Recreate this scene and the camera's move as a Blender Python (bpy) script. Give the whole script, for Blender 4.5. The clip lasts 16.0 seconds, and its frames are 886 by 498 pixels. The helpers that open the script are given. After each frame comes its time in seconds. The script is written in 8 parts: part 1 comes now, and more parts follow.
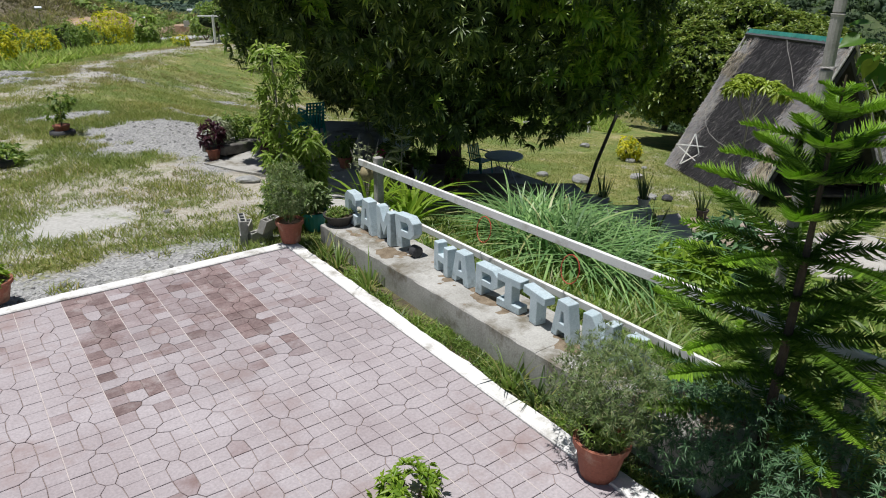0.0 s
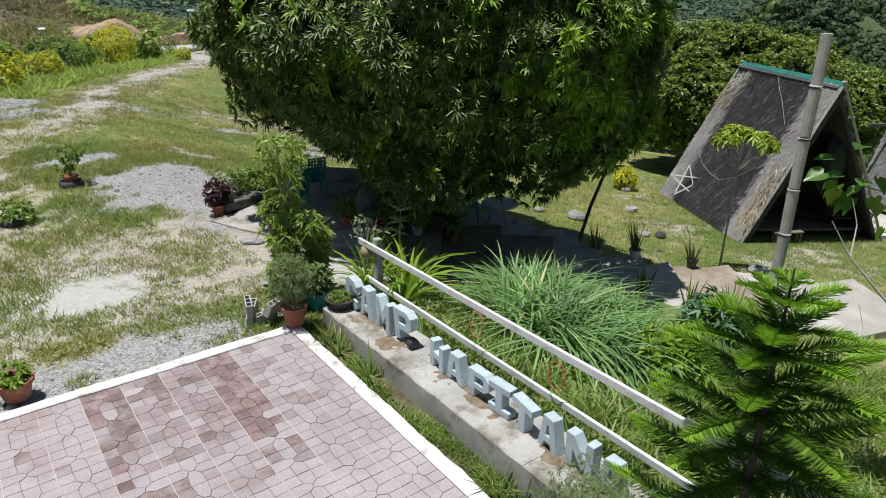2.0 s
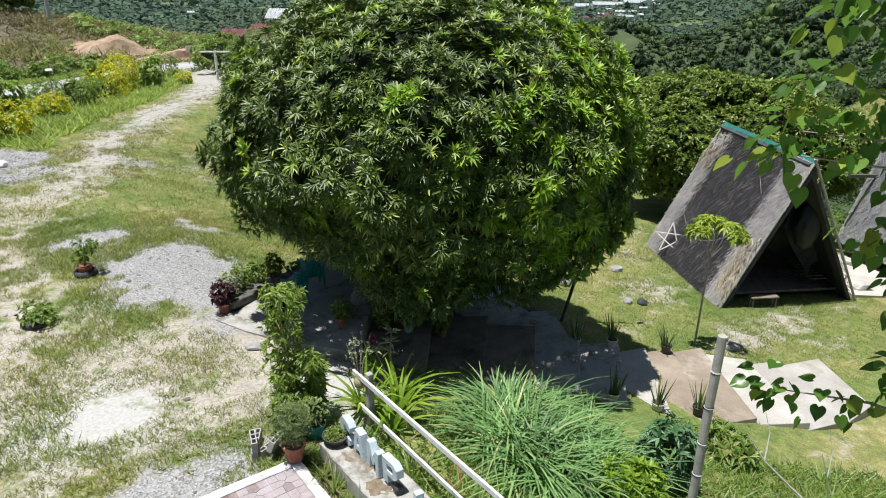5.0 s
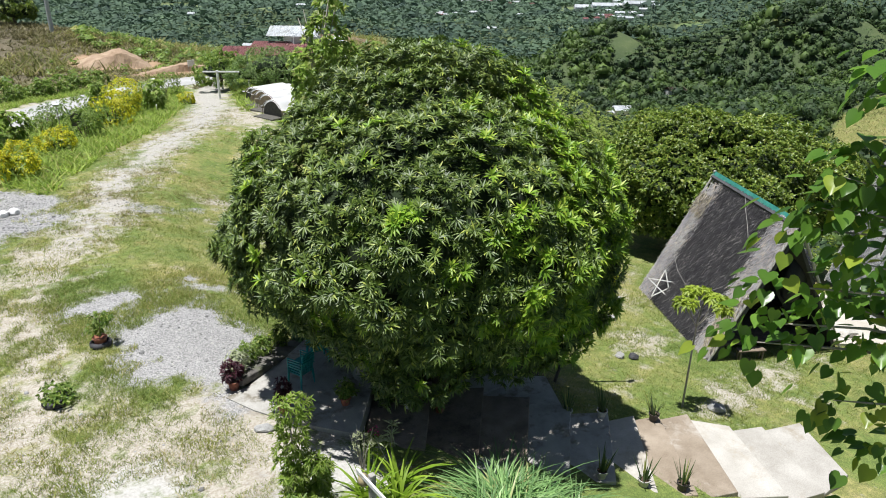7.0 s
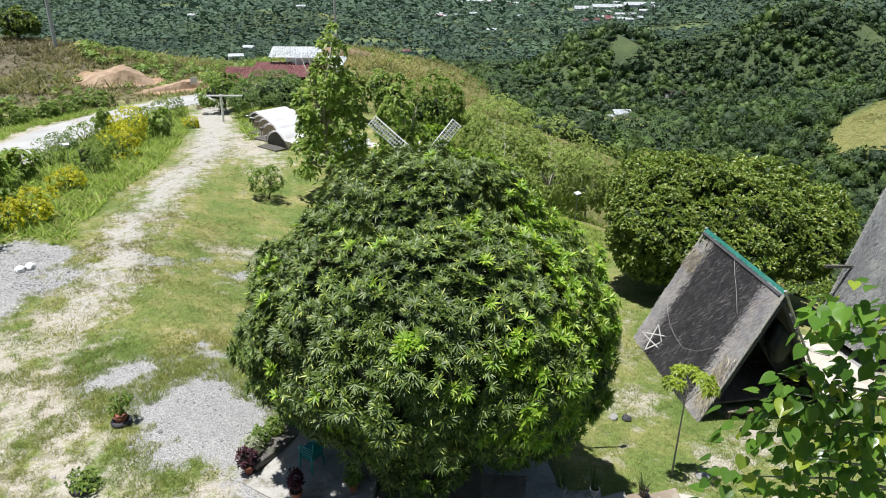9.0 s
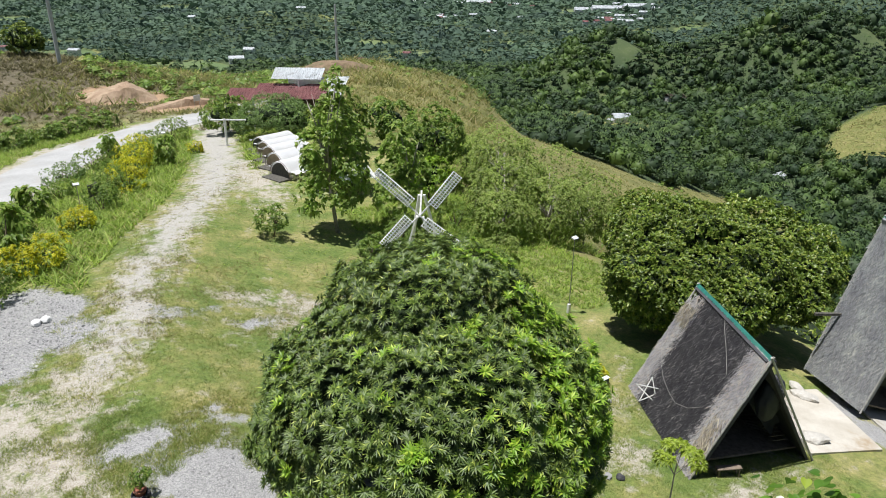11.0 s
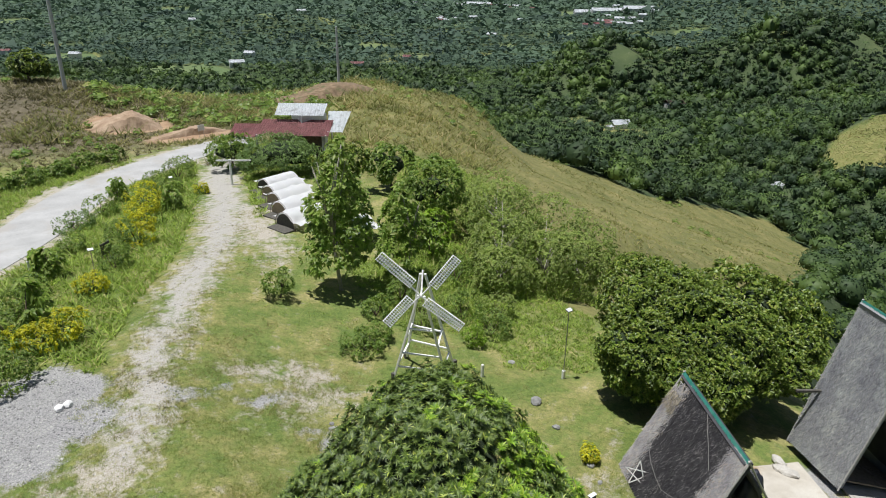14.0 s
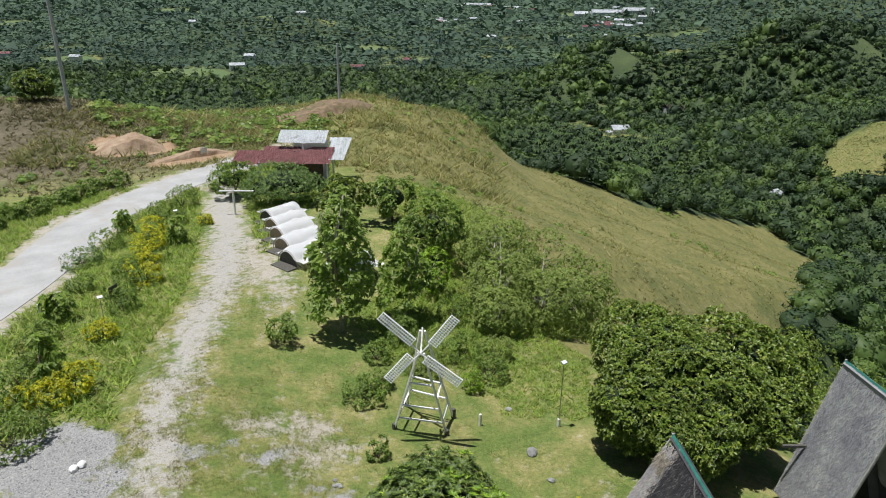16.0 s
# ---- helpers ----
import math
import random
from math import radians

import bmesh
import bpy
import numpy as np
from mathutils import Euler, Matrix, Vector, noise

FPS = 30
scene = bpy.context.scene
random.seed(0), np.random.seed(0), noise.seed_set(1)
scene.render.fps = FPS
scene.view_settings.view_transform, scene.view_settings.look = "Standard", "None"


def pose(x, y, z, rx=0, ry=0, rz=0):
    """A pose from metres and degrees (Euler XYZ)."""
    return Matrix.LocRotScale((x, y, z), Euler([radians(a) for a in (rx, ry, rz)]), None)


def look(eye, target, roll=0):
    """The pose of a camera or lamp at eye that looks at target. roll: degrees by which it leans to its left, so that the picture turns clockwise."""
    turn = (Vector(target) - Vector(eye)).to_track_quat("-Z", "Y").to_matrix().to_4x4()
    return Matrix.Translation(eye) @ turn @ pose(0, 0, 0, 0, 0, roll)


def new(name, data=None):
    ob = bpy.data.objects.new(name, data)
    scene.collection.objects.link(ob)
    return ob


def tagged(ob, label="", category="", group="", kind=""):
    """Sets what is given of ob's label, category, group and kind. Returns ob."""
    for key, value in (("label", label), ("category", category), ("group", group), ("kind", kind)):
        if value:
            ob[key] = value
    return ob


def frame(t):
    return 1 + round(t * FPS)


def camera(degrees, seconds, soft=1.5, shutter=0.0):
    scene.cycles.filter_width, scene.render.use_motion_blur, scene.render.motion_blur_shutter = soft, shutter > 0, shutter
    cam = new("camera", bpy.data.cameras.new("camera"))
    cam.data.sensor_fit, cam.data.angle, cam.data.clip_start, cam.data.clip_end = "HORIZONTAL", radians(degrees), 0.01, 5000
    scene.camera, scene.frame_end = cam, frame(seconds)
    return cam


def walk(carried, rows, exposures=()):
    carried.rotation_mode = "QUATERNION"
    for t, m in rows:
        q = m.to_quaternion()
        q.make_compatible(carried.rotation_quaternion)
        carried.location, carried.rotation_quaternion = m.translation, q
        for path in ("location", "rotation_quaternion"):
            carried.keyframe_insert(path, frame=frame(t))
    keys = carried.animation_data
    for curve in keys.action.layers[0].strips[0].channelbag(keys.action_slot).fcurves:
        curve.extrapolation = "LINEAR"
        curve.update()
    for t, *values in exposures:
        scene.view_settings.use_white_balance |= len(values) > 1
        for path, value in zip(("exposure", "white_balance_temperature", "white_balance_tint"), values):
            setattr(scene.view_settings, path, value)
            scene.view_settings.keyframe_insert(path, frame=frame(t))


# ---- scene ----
# The camera: a drone that climbs straight up with its gimbal held still.
cam = camera(65.5, 16.0, soft=1.0)
AHEAD = (0.55017, 0.74064, -0.38570)
ROLL = 0.58
PATH = [
    (0, -3.533, -8.094, 3.698),
    (0.5, -3.521, -8.097, 3.894),
    (1, -3.523, -8.106, 4.234),
    (1.5, -3.524, -8.116, 4.608),
    (2, -3.499, -8.127, 5.036),
    (2.5, -3.494, -8.146, 5.481),
    (3, -3.499, -8.201, 5.936),
    (3.5, -3.507, -8.279, 6.411),
    (4, -3.486, -8.351, 6.859),
    (6.5, -3.416, -8.515, 9.325),
    (7, -3.454, -8.518, 10.032),
    (7.5, -3.497, -8.525, 10.742),
    (8, -3.529, -8.539, 11.433),
    (8.5, -3.547, -8.532, 12.154),
    (9, -3.570, -8.542, 12.887),
    (11.5, -3.723, -8.532, 16.639),
    (12, -3.754, -8.543, 17.459),
    (12.5, -3.766, -8.549, 18.313),
    (13, -3.766, -8.539, 19.174),
    (13.5, -3.759, -8.540, 20.098),
    (14, -3.765, -8.544, 21.006),
    (14.5, -3.776, -8.545, 21.912),
    (15, -3.761, -8.557, 22.938),
    (15.5, -3.747, -8.562, 23.968),
    (16, -3.745, -8.561, 25.025),
]
walk(cam, [(t, look((x, y, z), (x + AHEAD[0], y + AHEAD[1], z + AHEAD[2]), ROLL)) for t, x, y, z in PATH],
     [(0.0, -0.13), (2.0, 0.0), (4.0, 0.24), (6.5, 0.4), (8.5, 0.4), (12.5, 0.12), (15.0, 0.0), (16.0, -0.02)])

# ---- light ----
SUN_ELEV, SUN_AZ = radians(79), (-0.93, 0.36)
world = bpy.data.worlds.new("sky")
scene.world = world
world.use_nodes = True
sky = world.node_tree.nodes.new("ShaderNodeTexSky")
sky.sky_type, sky.sun_disc = "NISHITA", False
sky.sun_elevation = SUN_ELEV
sky.sun_rotation = math.atan2(SUN_AZ[0], SUN_AZ[1])
sky.air_density, sky.dust_density, sky.altitude = 1.0, 1.0, 200
background = world.node_tree.nodes["Background"]
background.inputs["Strength"].default_value = 0.046
world.node_tree.links.new(sky.outputs[0], background.inputs["Color"])
sun = new("sun", bpy.data.lights.new("sun", "SUN"))
sun.data.energy, sun.data.angle, sun.data.color = 5.0, radians(0.6), (1.0, 0.986, 0.98)
sun.matrix_world = look((SUN_AZ[0] * 50, SUN_AZ[1] * 50, 50 * math.tan(SUN_ELEV) * math.hypot(*SUN_AZ)), (0, 0, 0))


# ---- materials ----
def shader(name):
    m = bpy.data.materials.new(name)
    m.use_nodes = True
    t = m.node_tree
    return m, t, t.nodes["Principled BSDF"], t.links.new


def noise_node(t, link, coords, scale, detail=4.0, rough=0.6):
    n = t.nodes.new("ShaderNodeTexNoise")
    n.inputs["Scale"].default_value, n.inputs["Detail"].default_value, n.inputs["Roughness"].default_value = scale, detail, rough
    link(coords, n.inputs["Vector"])
    return n.outputs["Fac"]


def ramp_node(t, link, fac, *stops):
    r = t.nodes.new("ShaderNodeValToRGB")
    els = r.color_ramp.elements
    while len(els) < len(stops):
        els.new(0.5)
    for e, (p, c) in zip(els, stops):
        e.position, e.color = p, (*c, 1) if len(c) == 3 else c
    link(fac, r.inputs["Fac"])
    return r.outputs["Color"]


def mix_node(t, link, fac, a, b, mode="MIX"):
    n = t.nodes.new("ShaderNodeMix")
    n.data_type, n.blend_type = "RGBA", mode
    for value, socket in ((fac, n.inputs[0]), (a, n.inputs[6]), (b, n.inputs[7])):
        if isinstance(value, (int, float)):
            socket.default_value = value
        elif isinstance(value, tuple):
            socket.default_value = (*value, 1)
        else:
            link(value, socket)
    return n.outputs[2]


def math_node(t, link, op, a, b=0.0, clamp=False):
    n = t.nodes.new("ShaderNodeMath")
    n.operation, n.use_clamp = op, clamp
    for value, socket in ((a, n.inputs[0]), (b, n.inputs[1])):
        if isinstance(value, (int, float)):
            socket.default_value = value
        else:
            link(value, socket)
    return n.outputs[0]


def bump_node(t, link, height, strength, distance, bsdf):
    b = t.nodes.new("ShaderNodeBump")
    b.inputs["Strength"].default_value, b.inputs["Distance"].default_value = strength, distance
    link(height, b.inputs["Height"])
    link(b.outputs[0], bsdf.inputs["Normal"])


def surface(name, dark, light, scale=3.0, grain=40.0, rough=0.8, bump=0.4, stain=None, stain_scale=1.0, metal=0.0, vary=0.0, world_space=False):
    """A worn surface: two colours over large noise, fine grain, an optional stain and relief."""
    m, t, bsdf, link = shader(name)
    if world_space:
        coords = t.nodes.new("ShaderNodeNewGeometry").outputs["Position"]
    else:
        coords = t.nodes.new("ShaderNodeTexCoord").outputs["Object"]
    big = noise_node(t, link, coords, scale)
    fine = noise_node(t, link, coords, grain, 3.0)
    colour = ramp_node(t, link, big, (0.3, dark), (0.7, light))
    colour = mix_node(t, link, 0.5, colour, ramp_node(t, link, fine, (0.25, (0.35,) * 3), (0.75, (0.72,) * 3)), "OVERLAY")
    if stain:
        spots = ramp_node(t, link, noise_node(t, link, coords, stain_scale, 6.0, 0.7), (0.52, (0, 0, 0)), (0.66, (1, 1, 1)))
        colour = mix_node(t, link, spots, colour, stain)
    if vary:
        rnd = t.nodes.new("ShaderNodeObjectInfo").outputs["Random"]
        colour = mix_node(t, link, 1.0, colour, ramp_node(t, link, rnd, (0.0, (1 - vary,) * 3), (1.0, (1.0,) * 3)), "MULTIPLY")
    link(colour, bsdf.inputs["Base Color"])
    bsdf.inputs["Roughness"].default_value, bsdf.inputs["Metallic"].default_value = rough, metal
    if bump:
        bump_node(t, link, fine, bump, 0.01, bsdf)
    return m


def leafy(name, dark, light, odd=None, odd_share=0.05, rough=0.45, thin=0.3, patch_scale=0.8, shade=(0.7, 0.7, 0.7), sunny=(1.15, 1.15, 1.05)):
    """Leaves: each one its own shade, light shining through."""
    m, t, bsdf, link = shader(name)
    rnd = t.nodes.new("ShaderNodeNewGeometry").outputs["Random Per Island"]
    stops = [(0.0, dark), (0.75, light)]
    if odd:
        stops += [(1 - odd_share - 0.02, light), (1 - odd_share, odd)]
    colour = ramp_node(t, link, rnd, *stops)
    coords = t.nodes.new("ShaderNodeTexCoord").outputs["Object"]
    patch = ramp_node(t, link, noise_node(t, link, coords, patch_scale, 3.0), (0.32, shade), (0.68, sunny))
    colour = mix_node(t, link, 1.0, colour, patch, "MULTIPLY")
    link(colour, bsdf.inputs["Base Color"])
    bsdf.inputs["Roughness"].default_value = rough
    glow = t.nodes.new("ShaderNodeBsdfTranslucent")
    link(colour, glow.inputs["Color"])
    both = t.nodes.new("ShaderNodeMixShader")
    both.inputs[0].default_value = thin
    link(bsdf.outputs[0], both.inputs[1])
    link(glow.outputs[0], both.inputs[2])
    link(both.outputs[0], t.nodes["Material Output"].inputs["Surface"])
    return m


# ---- mesh helpers ----
def part(name, bm, material, parent=None, label="", at=None, smooth_shade=False):
    """Links a bmesh as one mesh object, under a thing or a part."""
    me = bpy.data.meshes.new(name)
    bm.to_mesh(me)
    bm.free()
    if smooth_shade:
        me.polygons.foreach_set("use_smooth", [True] * len(me.polygons))
    me.materials.append(material)
    ob = new(name, me)
    if at is not None:
        ob.matrix_basis = at
    if parent:
        ob.parent = parent
    if label:
        ob["label"] = label
    return ob


def thing(name, label, category, at, group="", kind=""):
    ob = new(name)
    ob.empty_display_size = 0.2
    ob.matrix_basis = at
    return tagged(ob, label, category, group, kind)


def sheet(name, verts, faces, material, parent=None, smooth_shade=False):
    """One mesh object from vertex and face arrays."""
    me = bpy.data.meshes.new(name)
    me.from_pydata([tuple(v) for v in verts], [], [tuple(f) for f in faces])
    if smooth_shade:
        me.polygons.foreach_set("use_smooth", [True] * len(me.polygons))
    me.materials.append(material)
    ob = new(name, me)
    if parent:
        ob.parent = parent
    return ob


def box(bm, lo, hi, bevel=0.0):
    """An axis-aligned box with worn edges."""
    c = [(a + b) / 2 for a, b in zip(lo, hi)]
    d = [abs(b - a) for a, b in zip(lo, hi)]
    made = bmesh.ops.create_cube(bm, size=1, matrix=Matrix.LocRotScale(c, None, d))
    if bevel:
        edges = list({e for v in made["verts"] for e in v.link_edges})
        bmesh.ops.bevel(bm, geom=edges, offset=bevel, segments=1, affect="EDGES", profile=0.5)
    return bm


def bar(bm, a, b, w, h=None, bevel=0.0, roll=0.0):
    """A straight square bar from a to b."""
    a, b = Vector(a), Vector(b)
    turn = (b - a).to_track_quat("Z", "Y").to_matrix().to_4x4()
    m = Matrix.Translation((a + b) / 2) @ turn @ pose(0, 0, 0, 0, 0, roll) @ Matrix.Diagonal((w, h or w, (b - a).length, 1))
    made = bmesh.ops.create_cube(bm, size=1, matrix=m)
    if bevel:
        bmesh.ops.bevel(bm, geom=list({e for v in made["verts"] for e in v.link_edges}), offset=bevel, segments=1, affect="EDGES", profile=0.5)
    return bm


def tube(bm, points, radii, sides=8, caps=True):
    """A bent, tapered tube along points."""
    rings = []
    for n, p in enumerate(points):
        p = Vector(p)
        way = Vector(points[min(n + 1, len(points) - 1)]) - Vector(points[max(n - 1, 0)])
        turn = way.to_track_quat("Z", "Y").to_matrix()
        r = radii[n] if isinstance(radii, (list, tuple)) else radii
        rings.append([bm.verts.new(p + turn @ Vector((r * math.cos(a), r * math.sin(a), 0))) for a in (2 * math.pi * k / sides for k in range(sides))])
    for lo, hi in zip(rings, rings[1:]):
        for k in range(sides):
            bm.faces.new((lo[k], lo[(k + 1) % sides], hi[(k + 1) % sides], hi[k]))
    if caps:
        bm.faces.new(rings[0][::-1])
        bm.faces.new(rings[-1])
    return bm


def lathe(bm, profile, sides=16, centre=(0, 0, 0)):
    """A turned body from (radius, height) pairs."""
    rings = [[bm.verts.new((centre[0] + r * math.cos(2 * math.pi * k / sides), centre[1] + r * math.sin(2 * math.pi * k / sides), centre[2] + z)) for k in range(sides)] for r, z in profile]
    for lo, hi in zip(rings, rings[1:]):
        for k in range(sides):
            bm.faces.new((lo[k], lo[(k + 1) % sides], hi[(k + 1) % sides], hi[k]))
    bm.faces.new(rings[0][::-1])
    bm.faces.new(rings[-1])
    return bm


rng = np.random.default_rng(7)


def unit(n):
    d = rng.normal(size=(n, 3))
    return d / np.linalg.norm(d, axis=1, keepdims=True)


def leaves(origins, ways, length, width, fold=0.25, sag=0.25, spread=0.2, facing=None):
    """Folded pointed leaves as vertex and face arrays: four corners and two triangles each."""
    n = len(origins)
    ways = ways / np.linalg.norm(ways, axis=1, keepdims=True)
    up = (np.array([0, 0, 1.0]) if facing is None else facing + np.array([0, 0, 1.2])) + rng.normal(0, spread, (n, 3))
    side = np.cross(ways, up)
    side /= np.linalg.norm(side, axis=1, keepdims=True) + 1e-9
    top = np.cross(side, ways)
    size = (length * rng.uniform(0.75, 1.2, n))[:, None]
    wide = (width * rng.uniform(0.8, 1.2, n))[:, None]
    down = np.array([0, 0, -1.0])
    mid = origins + ways * size * 0.42 + down * size * sag * 0.2
    tip = origins + ways * size + down * size * sag
    v = np.stack([origins, mid - side * wide / 2 + top * wide * fold, tip, mid + side * wide / 2 + top * wide * fold], 1).reshape(-1, 3)
    f = np.array([[0, 2, 1], [0, 3, 2]])
    return v, (f[None] + 4 * np.arange(n)[:, None, None]).reshape(-1, 3)


def rosettes(points, normals, count, length, width, sag=0.3, tilt=0.55):
    """Sprays of leaves round each point, leaning out along its normal."""
    n = len(points)
    o = np.repeat(points, count, 0)
    nor = np.repeat(normals, count, 0)
    d = unit(n * count)
    d -= (d * nor).sum(1, keepdims=True) * nor
    d /= np.linalg.norm(d, axis=1, keepdims=True) + 1e-9
    w = d + nor * rng.uniform(tilt - 0.4, tilt + 0.5, (n * count, 1))
    return leaves(o, w, length, width, sag=sag, facing=nor)


def blob(n, centre, radii, rough=0.12, lumps=6, inner=0.75, low=-0.75):
    """Points and outward normals in the outer shell of an uneven crown."""
    d = unit(n * 2)
    d = d[d[:, 2] > low][:n]
    bumps = unit(lumps)
    r = 1 + rough * (np.max(d @ bumps.T, 1) - 0.75) * 3 + rng.normal(0, rough * 0.25, len(d))
    r *= rng.uniform(inner, 1.0, len(d)) ** 0.5
    rad = np.array(radii)
    nor = d / rad
    nor /= np.linalg.norm(nor, axis=1, keepdims=True)
    return np.array(centre) + d * rad * r[:, None], nor


def stars(points, normals, count, length, width, sag=0.2, cone=0.5):
    """Whorls of narrow leaves spread evenly round each shoot tip."""
    n = len(points)
    t1 = np.cross(normals, unit(n))
    t1 /= np.linalg.norm(t1, axis=1, keepdims=True) + 1e-9
    t2 = np.cross(normals, t1)
    a = (np.arange(count)[None] + rng.uniform(-.3, .3, (n, count))) * 2 * math.pi / count + rng.uniform(0, 7, (n, 1))
    way = np.cos(a)[..., None] * t1[:, None] + np.sin(a)[..., None] * t2[:, None] + normals[:, None] * rng.uniform(cone - .25, cone + .25, (n, count, 1))
    return leaves(np.repeat(points, count, 0), way.reshape(-1, 3), length, width, 0.18, sag, 0.12, np.repeat(normals, count, 0))


def clumps(n, lobes, size, per, low=-0.75, rough=0.1):
    """Leaf sprays gathered in uneven clumps over the outside of several lobes: points and normals."""
    area = sum(r[0] * r[2] for _, r in lobes)
    ps, ns = [], []
    for k, (centre, radii) in enumerate(lobes):
        c, rad = np.array(centre), np.array(radii)
        m = max(4, int(n * radii[0] * radii[2] / area / per))
        d = unit(m * 3)
        d = d[d[:, 2] > low][:m]
        bumps = unit(9)
        r = rng.uniform(0.8, 1.0, len(d)) ** 0.5 * (1 + rough * (np.max(d @ bumps.T, 1) - 0.75) * 3)
        at = c + d * rad * r[:, None]
        keep = np.ones(len(at), bool)
        for j, (c2, r2) in enumerate(lobes):
            if j != k:
                keep &= (((at - np.array(c2)) / np.array(r2)) ** 2).sum(1) > 0.5
        at, d = at[keep], (d / rad)[keep]
        d /= np.linalg.norm(d, axis=1, keepdims=True)
        big = np.repeat(size * rng.uniform(0.6, 1.35, len(at)), per)
        nor = np.repeat(d, per, 0)
        e = unit(len(nor))
        e[(e * nor).sum(1) < -0.25] *= -1
        ps.append(np.repeat(at, per, 0) + e * big[:, None] * rng.uniform(0.55, 1.0, (len(nor), 1)))
        nn = nor * 0.5 + e + np.array([0, 0, 0.25])
        ns.append(nn / np.linalg.norm(nn, axis=1, keepdims=True))
    return np.concatenate(ps), np.concatenate(ns)


def hull(n, lobes, relief=0.28, low=-0.75, shell=0.93):
    """Shoot tips spread over the outside of several merged lobes, gently billowing: points and normals."""
    area = sum(r[0] * r[2] for _, r in lobes)
    ps, ns = [], []
    for k, (centre, radii) in enumerate(lobes):
        c, rad = np.array(centre), np.array(radii)
        d = unit(int(n * 1.6 * radii[0] * radii[2] / area))
        d = d[d[:, 2] > low]
        at = c + d * rad
        keep = np.ones(len(at), bool)
        for j, (c2, r2) in enumerate(lobes):
            if j != k:
                keep &= (((at - np.array(c2)) / np.array(r2)) ** 2).sum(1) > shell
        at, d = at[keep], (d / rad)[keep]
        d /= np.linalg.norm(d, axis=1, keepdims=True)
        wave = np.array([noise.noise((x * .8, y * .8, z * 1.0)) + .8 * noise.noise((x * 1.7, y * 1.7, z * 2.0)) + .5 * noise.noise((x * 3.4, y * 3.4, z * 3.8)) for x, y, z in at.tolist()])
        depth = rng.uniform(0, 1, len(at)) ** 2 * .45
        ps.append(at + d * (relief * wave - depth)[:, None])
        nn = d + .5 * unit(len(d)) + np.array([0, 0, .35])
        ns.append(nn / np.linalg.norm(nn, axis=1, keepdims=True))
    return np.concatenate(ps), np.concatenate(ns)


def joined(pieces):
    vs, fs, n = [], [], 0
    for v, f in pieces:
        vs.append(v)
        fs.append(f + n)
        n += len(v)
    return np.concatenate(vs), np.concatenate(fs)


def fast_mesh(name, v, f, material, parent=None, smooth_shade=False):
    """One mesh object of triangles from arrays."""
    me = bpy.data.meshes.new(name)
    f = np.asarray(f, np.int32)
    me.vertices.add(len(v))
    me.vertices.foreach_set("co", np.asarray(v, np.float32).ravel())
    me.loops.add(f.size)
    me.loops.foreach_set("vertex_index", f.ravel())
    me.polygons.add(len(f))
    me.polygons.foreach_set("loop_start", np.arange(0, f.size, 3, dtype=np.int32))
    me.update(calc_edges=True)
    if smooth_shade:
        me.polygons.foreach_set("use_smooth", [True] * len(me.polygons))
    me.materials.append(material)
    ob = new(name, me)
    if parent:
        ob.parent = parent
    return ob


# ---- the lie of the land ----
CX, CY = -3.6, -8.5
FX, FY = 0.5963, 0.8028


def smooth(a, b, t):
    t = min(1.0, max(0.0, (t - a) / (b - a)))
    return t * t * (3 - 2 * t)


def soft(d, w):
    """A ramp that starts gently at zero."""
    return w * math.log1p(math.exp(min(d / w, 40))) if d < 20 * w else d


def uv(x, y):
    """Place across and ahead, seen from the drone's spot."""
    dx, dy = x - CX, y - CY
    return FY * dx - FX * dy, FX * dx + FY * dy


def xy(u, v):
    return CX + FY * u + FX * v, CY - FX * u + FY * v


HILLS = [(420, 500, 30, 80, 80), (262, 366, 46, 56, 66), (165, 700, 24, 30, 44), (355, 700, 45, 66, 62),
         (1150, 1750, 150, 420, 350), (-330, 1450, 40, 140, 110)]


